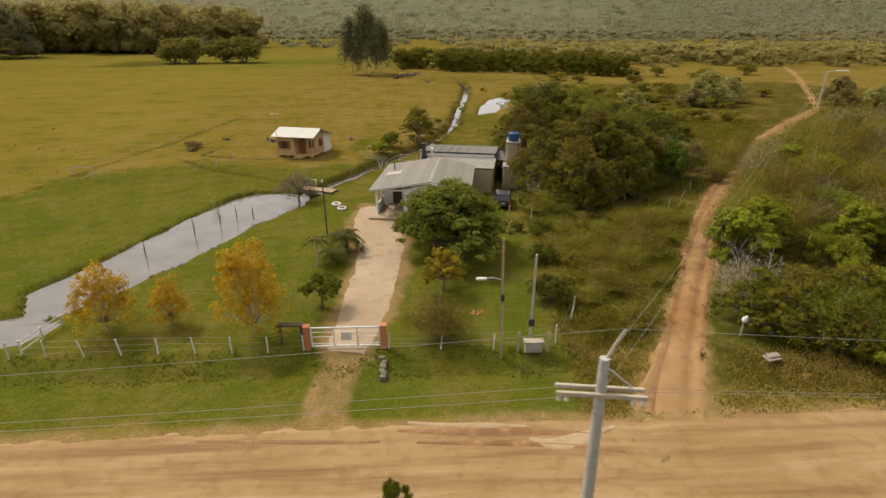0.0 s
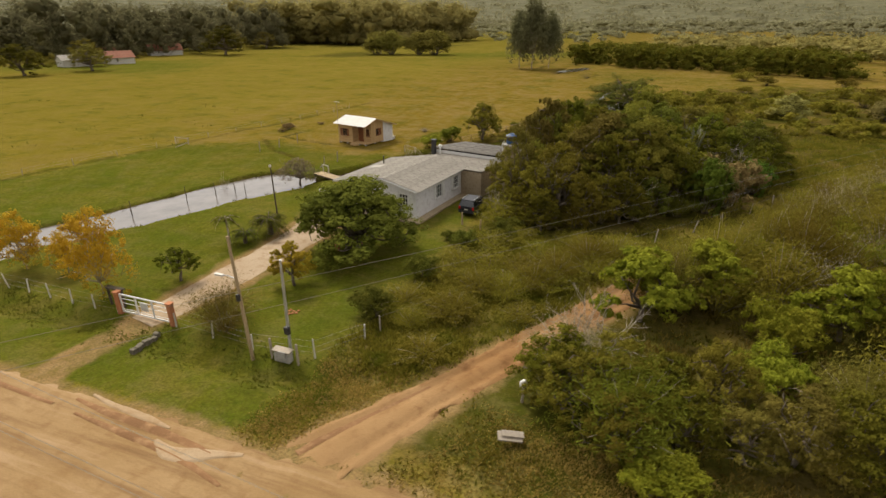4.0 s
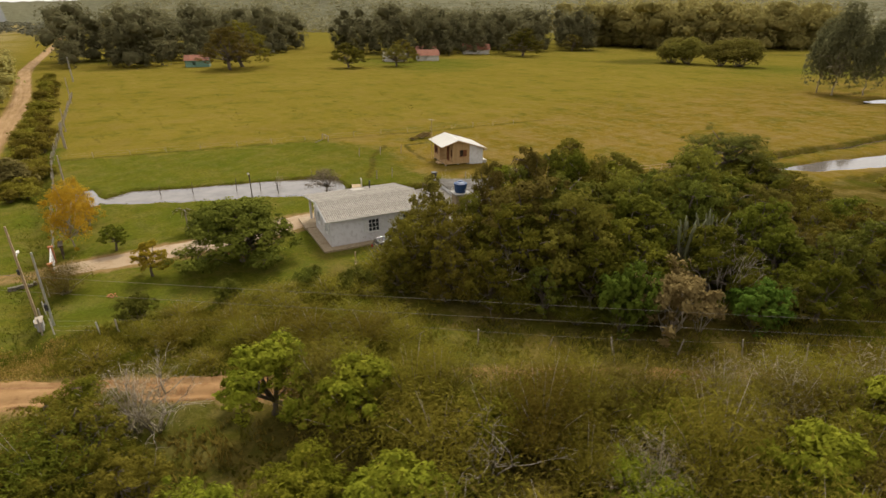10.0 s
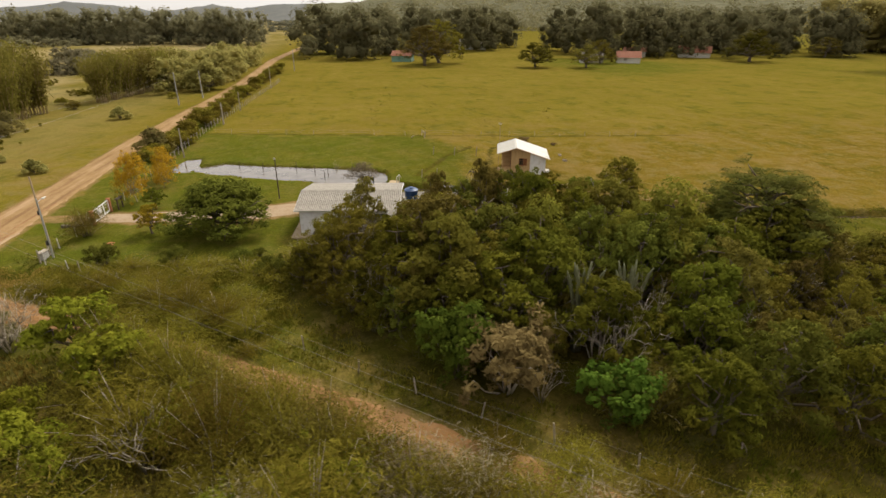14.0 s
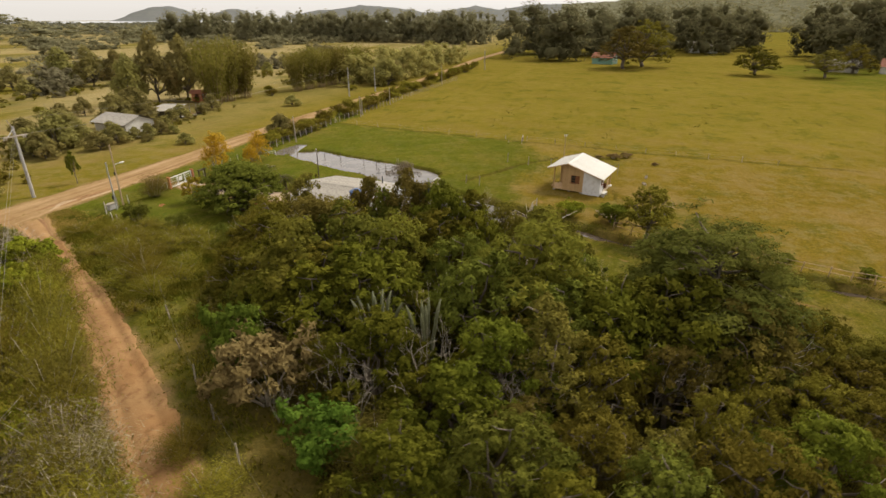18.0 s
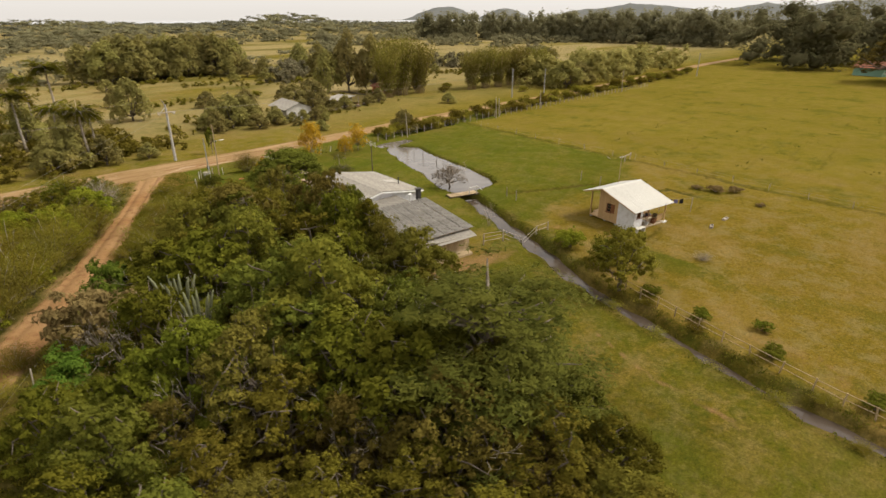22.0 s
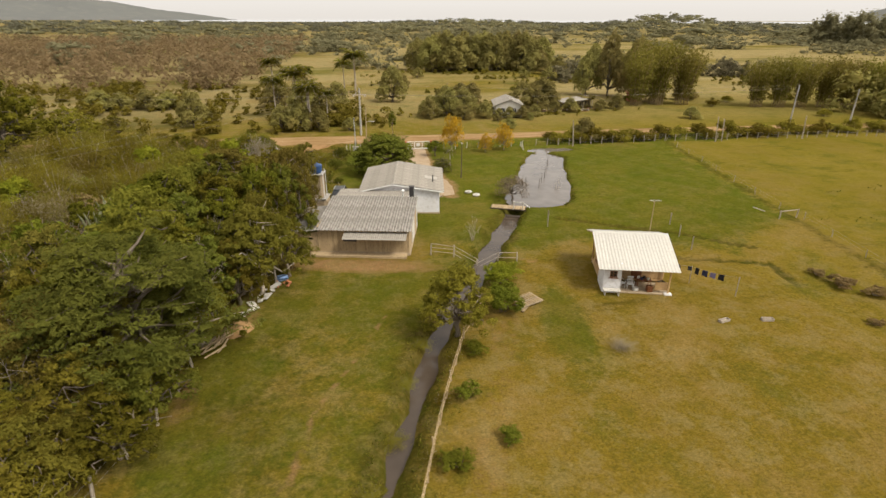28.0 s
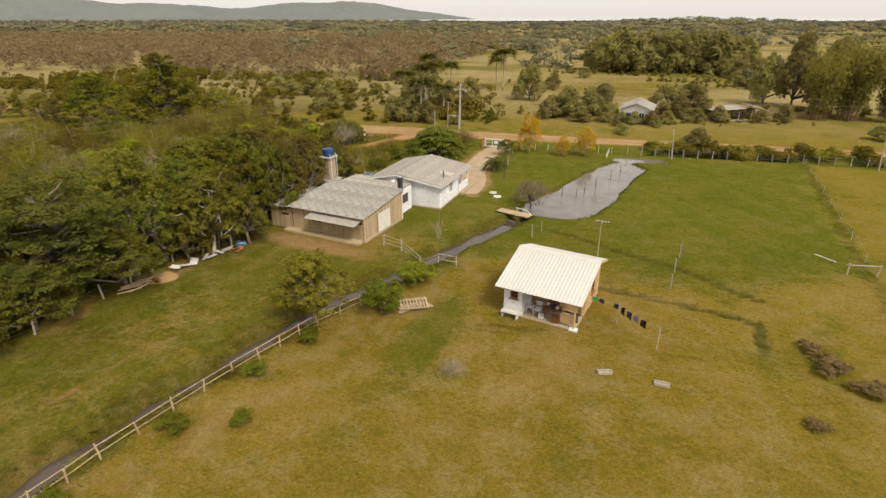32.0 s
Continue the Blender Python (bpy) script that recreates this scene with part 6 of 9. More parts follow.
for cx, cy, stems in ((26.6, 65.4, 9), (26.8, 68.2, 7)):
    CC = thing("column_cactus", "clump of tall grey-green column cactus stems", "cactus", cx, cy, 0, 30 * cx, "column cacti")
    for k in range(stems):
        a, r = 2.4 * k, 0.22 * math.sqrt(k)
        top = (r * math.cos(a) * 2.3, r * math.sin(a) * 2.3, 5.5 + 0.8 * math.sin(3.1 * k))
        part("stem", Shape().tube([(r * 0.5 * math.cos(a), r * 0.5 * math.sin(a), 0), (r * 1.1 * math.cos(a), r * 1.1 * math.sin(a), 3.4), (r * 1.9 * math.cos(a), r * 1.9 * math.sin(a), top[2] - 0.5), top], [0.10, 0.10, 0.09, 0.03], 7), CACTUS, CC, smooth=True)

for x, y in scatter(rng_t, GROVE, 15, 4.0, lambda a, b: b < 84 and inside(np.array([a]), np.array([b]), GROVE)[0] < -1.5):
    h = rng_t.uniform(5.8, 7.6)
    plant(KIND["bare", 1], "bare_tree", "bare grey branching tree among the green ones", "tree", x, y, h, h * 0.7, 70 * x, "bare trees", "branching")

# scrub east of the track, and the rough ground between lawn and track
EAST = [(22.5, 25.5), (32.0, 23.6), (64.0, 26.0), (76.0, 60.0), (82.0, 100.0), (66.0, 92.0), (52.0, 76.0), (39.0, 60.0), (33.0, 52.0), (27.5, 44.0), (21.6, 34.6), (20.6, 29.5)]
CLEARING = [(22.8, 31.2), (26.5, 31.0), (30.5, 33.6), (34.6, 38.6), (33.2, 41.2), (29.4, 38.4), (25.6, 36.2), (23.4, 34.6)]
def open_scrub(a, b):
    return math.hypot(a - 21.9, b - 32.6) > 2.6 and inside(np.array([a]), np.array([b]), CLEARING)[0] > 1.2


for x, y in scatter(rng_t, EAST, 96, 2.9, open_scrub):
    near = along(np.array([x]), np.array([y]), TRACK_LINE)[0][0]
    h = rng_t.uniform(2.4, 4.4) * (0.75 if near < 3.2 else 1.0)
    h = min(h, 2.5) if near < 6.0 and 42.0 < y < 56.5 else h
    k = rng_t.choice((0, 0, 1, 1, 2, 3))
    if x > 42 and y < 70 and rng_t.random() < 0.4:
        g = rng_t.choice((0, 2, 3))
        plant(KIND["grove", g], "scrub_tree", "dark leafy young tree standing in the scrub", "tree", x, y, h * 1.15, h * 1.4, rng_t.uniform(0, 360), "young scrub trees")
        continue
    plant(KIND["scrub", k] if x < 52 and y < 68 else KIND["thin", k % 2], "scrub_bush", ("feathery olive scrub bush beside the track", "feathery olive scrub bush beside the track", "dark green scrub bush beside the track", "yellowish feathery scrub bush beside the track")[k], "bush", x, y, h, h * turned_size(1.2, 1.6), rng_t.uniform(0, 360), "scrub bushes", "stem", "leaves")
for x, y in scatter(rng_t, EAST, 40, 4.2, lambda a, b: open_scrub(a, b) and b > 34 and along(np.array([a]), np.array([b]), TRACK_LINE)[0][0] > 4.5):
    h = rng_t.uniform(3.0, 4.6)
    k = rng_t.choice((0, 1, 2, 3, 4))
    if k < 3:
        plant(KIND["fuzz", k % 2], "bare_bush", "leafless grey twiggy bush in the scrub", "bush", x, y, h, h * turned_size(1.0, 1.3), rng_t.uniform(0, 360), "bare scrub bushes", "stem", "branching")
    else:
        plant(KIND["bare", k % 2], "bare_bush", "leafless grey twiggy bush in the scrub", "bush", x, y, h, h * turned_size(1.0, 1.3), rng_t.uniform(0, 360), "bare scrub bushes", "branching")
for x, y, h, w, k in ((23.4, 36.9, 4.6, 4.8, 0), (26.8, 40.0, 4.3, 4.6, 0), (31.0, 44.5, 4.2, 3.8, 1), (36.0, 50.5, 4.4, 4.2, 1), (28.8, 32.0, 3.6, 3.4, 1), (24.5, 24.8, 2.4, 3.0, 1), (41.5, 58.5, 4.4, 4.8, 0),
                      (44.0, 62.5, 4.2, 4.4, 1), (38.0, 47.0, 4.2, 3.8, 1), (33.2, 38.5, 4.4, 4.2, 0), (41.0, 52.5, 4.6, 4.6, 0), (30.0, 36.0, 4.2, 3.6, 1), (47.5, 57.0, 3.2, 4.0, 1), (50.0, 68.0, 3.2, 4.4, 0), (36.5, 34.0, 3.0, 3.6, 1)):
    plant(KIND["light", k], "bright_tree", "bright yellow-green leafy young tree", "tree", x, y, h, w, 50 * x, "bright green trees", "trunk" if k == 0 else "stem", "crown" if k == 0 else "leaves")
for x, y, h, k in ((38.4, 56.8, 3.4, 0), (39.6, 58.9, 3.2, 3), (41.2, 61.4, 3.3, 1), (42.8, 63.4, 3.2, 0), (44.6, 65.8, 3.2, 3), (41.0, 57.6, 3.4, 1), (43.6, 61.0, 3.4, 0), (46.6, 68.4, 3.2, 1)):
    plant(KIND["scrub", k], "track_bush", "feathery olive bush crowding the track", "bush", x, y, h, h * 1.35, 40 * y, "scrub bushes", "stem", "leaves")
plant(KIND["light", 1], "bright_bush", "bright yellow-green bush beside the track", "bush", 40.0, 60.4, 3.0, 3.0, 15, "bright green trees", "stem", "leaves")
for x, y, h in ((20.6, 28.0, 3.1), (22.4, 29.0, 3.5), (24.6, 30.0, 2.6), (23.4, 27.2, 2.7), (27.4, 27.4, 2.4), (20.1, 29.2, 3.2), (25.2, 27.6, 2.6), (26.6, 30.4, 3.2), (23.0, 26.0, 2.8), (29.2, 28.0, 3.2), (31.8, 28.6, 3.6), (34.6, 28.2, 3.8), (37.6, 28.8, 4.0), (41.0, 28.4, 4.2), (44.5, 28.8, 4.2)):
    plant((KIND["grove", 0], KIND["grove", 4], KIND["grove", 3])[int(10 * x) % 3], "dark_thicket_bush", "dense dark thicket bush by the track", "bush", x, y, h * 1.05, h * 1.15, 60 * x, "thicket bushes", "stem", "leaves")
plant(KIND["bare", 0], "bare_bush", "large leafless grey bush by the track", "bush", 21.4, 31.8, 4.4, 5.0, 20, "", "branching")
plant(KIND["fuzz", 1], "bare_bush", "large leafless grey bush by the track", "bush", 20.6, 31.0, 3.4, 4.0, 20, "bare scrub bushes", "stem", "branching")
for i in range(22):
    s_i = i / 21
    x, y = 24.3 + 16.8 * s_i + rng_t.uniform(-0.4, 0.4), 38.6 + 22.6 * s_i + rng_t.uniform(-0.4, 0.4)
    h = rng_t.uniform(3.2, 4.2)
    plant((KIND["scrub", 0], KIND["scrub", 3], KIND["scrub", 1], KIND["light", 1], KIND["scrub", 0])[i % 5], "track_bush", "tall feathery olive bush beside the track", "bush", x, y, h, h * turned_size(0.85, 1.1), rng_t.uniform(0, 360), "scrub bushes", "stem", "leaves")
for x, y, h in ((34.0, 58.6, 1.6), (36.0, 61.6, 2.0), (38.2, 64.6, 2.2), (40.6, 67.8, 2.4), (43.2, 71.2, 2.4), (46.0, 75.0, 2.4)):
    plant(KIND["scrub", int(10 * x) % 2], "track_bush", "low feathery bush overgrowing the track's edge", "bush", x, y, h, h * 1.5, 60 * x, "scrub bushes", "stem", "leaves")
for x, y in scatter(rng_t, [(27.0, 30.0), (44.0, 30.0), (56.0, 58.0), (52.0, 72.0), (40.0, 57.0), (30.0, 45.0)], 20, 4.4, open_scrub):
    h = rng_t.uniform(4.4, 5.6)
    k = rng_t.choice((0, 1, 3))
    plant(KIND["scrub", k], "scrub_tree", "tall feathery olive shrub standing above the scrub", "bush", x, y, h, h * turned_size(0.8, 1.1), rng_t.uniform(0, 360), "tall scrub", "stem", "leaves")
FIELD = [(9.6, 29.2), (12.6, 28.2), (16.8, 33.5), (22.5, 43.0), (24.5, 46.8), (19.5, 46.5), (11.5, 46.0), (10.6, 38.0)]
for x, y, h in ((18.0, 41.0, 2.0), (15.8, 37.0, 1.7), (19.8, 43.6, 2.1), (13.4, 34.2, 1.5), (14.0, 37.4, 1.6), (17.0, 38.8, 1.9), (16.0, 40.6, 1.5), (11.6, 32.2, 1.2), (21.6, 45.4, 1.8)):
    plant(KIND["scrub", int(10 * x) % 2], "meadow_scrub", "feathery dark olive scrub in the rough grass by the track", "bush", x, y, h, h * 1.7, 70 * x, "meadow scrub", "stem", "leaves")
for x, y in scatter(rng_t, FIELD, 16, 2.2):
    h = rng_t.uniform(0.7, 1.5)
    plant(KIND["weed", 0], "weed_bush", "low olive weed bush in the rough grass", "bush", x, y, h, h * turned_size(1.9, 2.8), rng_t.uniform(0, 360), "weed bushes", "stem", "leaves")
for x, y, h in ((9.3, 32.3, 2.2), (10.0, 38.0, 1.9), (11.0, 43.5, 1.8), (9.4, 44.5, 1.0), (13.2, 46.2, 2.2)):
    plant(KIND["bush", 0], "dark_bush", "dark rounded bush at the lawn's edge", "bush", x, y, h, h * 1.1, 33 * x, "lawn edge bushes", "stem", "leaves")
BEYOND = [(36.0, 92.0), (70.0, 112.0), (130.0, 190.0), (100.0, 215.0), (40.0, 190.0), (27.0, 140.0), (26.0, 112.0)]
for x, y in scatter(rng_t, BEYOND, 20, 8.0):
    h = rng_t.uniform(1.6, 4.2)
    plant(KIND["low", rng_t.choice((0, 1, 2))], "meadow_bush", "lone olive bush in the rough meadow", "bush", x, y, h, h * turned_size(1.2, 1.8), rng_t.uniform(0, 360), "meadow bushes", "stem", "leaves")

# garden
plant(KIND["shade", 0], "shade_tree", "big round dark green shade tree on the lawn", "tree", 3.5, 40.5, 5.7, 8.4, 15)
for x, y, h, w, k in ((-8.0, 29.0, 5.9, 4.6, 0), (-12.9, 30.4, 3.0, 2.9, 1), (-16.0, 29.7, 4.2, 4.2, 1)):
    plant(KIND["orange", k], "autumn_tree", "slender young tree in orange autumn leaf", "tree", x, y, h, w, 40 * x, "autumn trees by the fence")
plant(KIND["small", 0], "garden_tree", "small round green garden tree beside the drive", "tree", -4.7, 32.0, 2.4, 2.6, 10)
plant(KIND["yellow", 0], "yellowing_tree", "small round tree with yellowing leaves on the lawn", "tree", 2.7, 33.9, 2.8, 2.9, 80)
plant(KIND["scrub", 3], "grey_shrub", "loose grey-green shrub inside the fence", "bush", 2.2, 28.2, 2.7, 3.4, 0, "", "stem", "leaves")
ob = plant(KIND["cycad", 0], "cycad", "stout cycad with dark arching fronds beside the drive", "cycad", -4.4, 40.8, 1.0, 1.0, 0, "cycads", "trunk", "fronds")
plant(KIND["cycad", 0], "cycad", "stout cycad with dark arching fronds beside the drive", "cycad", -5.0, 38.6, 0.7, 0.7, 90, "cycads", "trunk", "fronds")
plant(KIND["smallpalm", 0], "small_palm", "thin small palm on the lawn", "palm", -6.0, 38.0, 0.8, 0.8, 0, "", "trunk", "fronds")
plant(KIND["twiggy", 0], "bare_pond_tree", "small bare spreading tree at the pond", "tree", -10.6, 53.6, 3.4, 4.2, 0, "", "trunk", "crown")
plant(KIND["bare", 0], "bare_sapling", "thin bare sapling on the lawn", "tree", -3.4, 65.2, 2.8, 1.6, 0, "", "branching")
plant(KIND["bare", 0], "bare_sapling", "thin bare sapling by the pond", "tree", -17.3, 50.2, 2.6, 1.2, 40, "", "branching")
plant(KIND["small", 0], "verge_tree", "slim green young tree beyond the road", "tree", 0.4, 14.8, 4.2, 1.5, 0)
# along the canal
plant(KIND["canal", 0], "canal_tree", "round brownish-olive tree leaning over the canal", "tree", 1.0, 80.9, 4.9, 5.0, 0)
plant(KIND["fullbush", 0], "canal_bush", "dense round green bush beside the canal", "bush", -2.9, 78.2, 2.7, 3.0, 0, "", "stem", "leaves")
plant(KIND["light", 1], "canal_bush", "leafy green bush beside the canal", "bush", -3.9, 73.9, 2.4, 2.9, 0, "", "stem", "leaves")
for x, y, h, w in ((0.2, 83.1, 1.0, 1.5), (1.5, 87.1, 1.1, 1.4), (3.0, 91.8, 1.0, 1.6), (0.1, 90.6, 0.9, 1.2), (4.6, 97.0, 1.2, 1.5)):
    plant(KIND["young", 0], "young_tree", "small yellowish-green young tree along the canal fence", "tree", x, y, h, w, 70 * y, "young trees by the canal", "stem", "leaves")
for i in range(9):
    y = 81.6 + 1.9 * i
    x = 2.5 + 0.335 * (y - 81.5) + (0.95 if i % 2 == 0 else -1.45) + rng_t.uniform(-0.15, 0.15)
    h = rng_t.uniform(0.3, 0.5)
    plant((KIND["weed", 0], KIND["scrub", 0])[i % 2], "bank_weed", "rank olive weeds leaning over the canal bank", "bush", x, y, h, rng_t.uniform(0.9, 1.4), 77 * i, "bank weeds", "stem", "leaves")
plant(KIND["fuzz", 0], "bare_bush", "small leafless grey bush lying in the yard", "bush", -9.1, 83.9, 0.7, 1.7, 30, "bare scrub bushes", "stem", "branching")
for x, y, h in ((-30.0, 78.6, 0.9), (-31.3, 80.4, 0.8), (-29.6, 76.6, 0.6), (-27.5, 84.0, 0.5)):
    plant(KIND["brown", 0], "dry_brush_heap", "low heap of dry brown brush in the pasture", "brush", x, y, h, h * 2.2, 50 * x, "brush heaps", "stem", "leaves")

# far trees, west and south and north
FAR = [
    ("euc", -16.5, 197, 21, 13), ("euc", -22, 201, 18, 11), ("euc", -12, 204, 17, 10),
    ("clump", -79, 266, 13, 15), ("clump", -87, 265, 12, 14), ("clump", -101, 262, 13, 15), ("clump", -109, 262, 12.5, 14),
    ("far", -180, 84, 16, 20), ("far", -193, 92, 18, 22), ("far", -165, 127, 9.6, 15), ("far", -161, 147, 9, 16), ("far", -181, 162, 10, 14), ("far", -181, 236, 14, 22), ("far", -204, 297, 10, 20),
    ("far", 64, 120, 7, 10), ("far", 71, 124, 5.5, 8), ("far", 59, 117, 4, 6), ("far", 44, 112, 4.5, 7), ("far", 92, 118, 6, 8), ("far", 96, 112, 5, 8),
    ("far", 37, 3, 7, 6), ("far", 56, 27, 13, 13), ("far", 62, 20, 11, 12), ("far", 49, 22, 7, 8), ("far", 68, 30, 10, 11), ("far", 34.7, -3, 2.4, 3), ("far", 58, 36, 7, 9), ("far", 75, 24, 9, 11), ("far", 47, 12, 4, 5),
    ("far", -2.5, -25, 9, 8), ("far", -12.3, -3, 6.2, 6.5), ("far", -16.5, -5, 5.5, 6.5), ("far", -8.6, -1, 4, 5), ("far", -36.5, -11.3, 7, 8), ("far", -19, -9, 6, 6), ("far", 8, 10.5, 2.4, 3.0), ("far", 17, 6, 5, 5),
    ("far", 13, -6, 6.5, 6), ("far", 18, -12, 7, 7), ("far", 24, -20, 7, 8), ("far", 11, -18, 6, 6), ("far", -22, 12, 2, 3.0), ("far", -32, 23.5, 3.6, 6.5),
    ("far", -62, 8, 2.6, 4), ("far", -107, 14, 8, 16), ("far", -118, 12, 7, 12),
]
for i, (k, x, y, h, w) in enumerate(FAR):
    w = min(w, 1.5 * h) if k == "far" else w
    plant(KIND["grove", (0, 4, 3)[i % 3]] if k == "far" and (x < -150 or x > 45 and 10 < y < 40) else KIND[k, i % {"euc": 2, "clump": 1, "far": 4}[k]], "tall_tree" if k == "euc" else "far_tree", {"far": "large dark tree standing in the open country", "euc": "tall tree with drooping crown at the pasture's end", "clump": "tight rounded tree clump in the pasture"}[k], "tree", x, y, h, w, 37 * i, "country trees")
for i, (x, y, h) in enumerate(((-59.5, -10.6, 13), (-65, -11.5, 14.5), (-71.5, -11, 13.5), (-66, -16, 14), (-87, -5, 11), (-92, -4, 11.5), (-97, -3, 11), (-102, -2, 11.5), (-107, -1, 11), (-112, 0.5, 11), (-117, 1, 11))):
    plant(KIND["bamboo", i % 2], "bamboo_clump", "tall arching bamboo clump beyond the road", "bamboo", x, y, h, h * 0.75, 63 * i, "bamboo clumps", "cane", "leaves")
for i, (x, y, s) in enumerate(((28.6, -45.8, 1.15), (21, -24, 1.1), (16, -0.3, 0.98), (15, 8.2, 1.05), (9.5, -49, 1.05), (6.4, -42, 1.4), (12.2, 1.8, 0.8), (19, -33, 1.0), (19, -9, 1.2), (23, -6, 1.05))):
    plant(KIND["palm", 0], "country_palm", "tall feather palm beyond the road", "palm", x, y, s, s * 1.05, 50 * i, "palms", "trunk", "fronds")
SOUTHWEST = [(-150.0, -100.0), (-6.0, -90.0), (4.0, 6.0), (-50.0, 12.0), (-150.0, 10.0)]
for i, (x, y) in enumerate(scatter(rng_t, SOUTHWEST, 30, 9.0, lambda a, b: not (-58 < a < -18 and -20 < b < 6))):
    h = rng_t.uniform(2.0, 5.0)
    plant(KIND["far", i % 4] if h > 3.2 else KIND["low", i % 3], "country_tree", "scattered tree or bush in the fields beyond the road", "tree", x, y, h, h * turned_size(1.0, 1.4), 71 * i, "field trees")
for i, (x, y, h, w) in enumerate(((-9, -4, 4.4, 5.4), (-12, -8.4, 5.2, 6.0), (-17, -7.5, 5.4, 6.0), (-19.4, 1.2, 3.2, 3.8), (-15, 2.2, 3.0, 4.2), (-22.6, 1.6, 2.2, 2.6), (-24.6, 2.4, 2.4, 3.2), (-27.6, 2.2, 2.6, 3.4), (-30.5, 0.4, 2.6, 3.2), (-28.5, 4.2, 1.6, 2.2), (-36.5, -3.2, 2.8, 3.6), (-40.5, -4.4, 3.2, 4.0), (-21.5, 5.0, 1.4, 2.0), (-48.0, -5.0, 2.6, 3.4), (-52.5, -6.5, 3.4, 4.2), (-20.4, -0.8, 3.4, 3.8), (-31, -10.5, 6.2, 6.6), (-34, -7.6, 4.6, 5.4), (-37.5, -12, 5.0, 6.0),
                                  (-60, -27, 16.5, 9.0), (-66, -24, 15.5, 9.0), (-55, -30, 12.0, 8.0), (-78, -77, 11.0, 10.0), (-82, -71, 11.5, 9.0), (-86, -65, 10.5, 9.0), (-59, -94, 6.5, 7.0), (-63, -88, 6.0, 7.5), (-67, -83, 7.0, 7.0), (-71, -77, 6.0, 7.0),
                                  (48, -20, 4.2, 6.0), (53, -21, 4.4, 6.5), (58, -20, 4.0, 6.0), (63, -21, 4.6, 6.5), (13.5, 9.8, 4.6, 4.4), (17.5, 9.2, 6.8, 5.2), (20, 10.0, 5.0, 4.8))):
    plant(KIND["far", i % 4], "country_tree", "leafy olive-green tree beyond the road", "tree", x, y, h, w, 47 * i, "field trees")
for i in range(30):
    x, y = -70 + 58 * rng_t.random(), -116 + 16 * rng_t.random()
    plant(KIND["far", i % 4], "grove_tree", "tall dark tree of the far grove", "tree", x, y, rng_t.uniform(11, 15), rng_t.uniform(11, 15), 77 * i, "far grove")
for i in range(20):
    h = rng_t.uniform(3.2, 6.5)
    plant(KIND["grove", (3, 0, 4)[i % 3]], "roadside_tree", "leafy olive tree along the road's scrub edge", "tree", 58 + 5.2 * i + rng_t.uniform(-1.5, 1.5), 24.5 - 0.05 * i + rng_t.uniform(-1.2, 1.6), h, h * 1.2, 31 * i, "roadside trees")
for i in range(64):
    x = -26.0 - 150 * (i / 64) ** 1.2
    plant(KIND["low", i % 3], "hedge_bush", "straggly hedge bush along the road fence", "bush", x + rng_t.uniform(-1, 1), 24.6 + rng_t.uniform(-1.4, 1.2) - 0.012 * (x + 26), rng_t.uniform(1.4, 3.3), rng_t.uniform(2.4, 4.4), 51 * i, "hedge bushes", "stem", "leaves")


def woods(name, label, places, size, leaves, material, seed, tall=1.0, lobes=4, full=True):
    """Many far crowns as one mass of leaf clumps on trunks."""
    rng = np.random.default_rng(seed)
    lob = []
    for x, y, z, h, w in places:
        for k in range(lobes):
            a, q = 2.4 * k + rng.uniform(-0.5, 0.5), rng.uniform(0.1, 0.34) * w
            r = w * rng.uniform(0.22, 0.36)
            lob.append((x + q * math.cos(a), y + q * math.sin(a), z + h * (0.15 + 0.64 * k / max(lobes - 1, 1)) * tall, r, r, h * 0.22))
    at, nr, sz = lobes_leaves(rng, lob, int(leaves * len(places)), size * 0.86, 0.4, 0.7, (0.5, 1.05))
    at[:, 2] = np.maximum(at[:, 2], 0.15)
    me = leaf_mesh(name, at, nr, sz, material, seed + 1, 0.8, 0.0, lobe_bodies(rng, lob) if full else None)
    return tagged(new(name, me), label, "woods", kind="stuff")


def many(seed, n, fx, hlo, hhi, wide=1.0):
    r = np.random.default_rng(seed)
    out = []
    for _ in range(n):
        x, y = fx(r)
        h = r.uniform(hlo, hhi)
        out.append((x, y, 0.0, h, wide * h * r.uniform(0.75, 1.2)))
    return out


def clustered(seed, groups, per, fx, hlo, hhi, spread, wide=1.0):
    """Loose groups of trees, each group about a place of its own."""
    r = np.random.default_rng(seed)
    out = []
    for _ in range(groups):
        cx, cy = fx(r)
        long, turn, tall = r.uniform(0.5, 2.2), r.uniform(-0.5, 0.5), r.uniform(hlo, hhi)
        for _ in range(int(per * r.uniform(0.4, 1.6))):
            a, b = r.normal() * spread * long, r.normal() * spread * 0.4
            h = tall * r.uniform(0.6, 1.15)
            out.append((cx + a * math.cos(turn) - b * math.sin(turn), cy + a * math.sin(turn) + b * math.cos(turn), 0.0, h, wide * h * r.uniform(0.9, 1.4)))
    return out


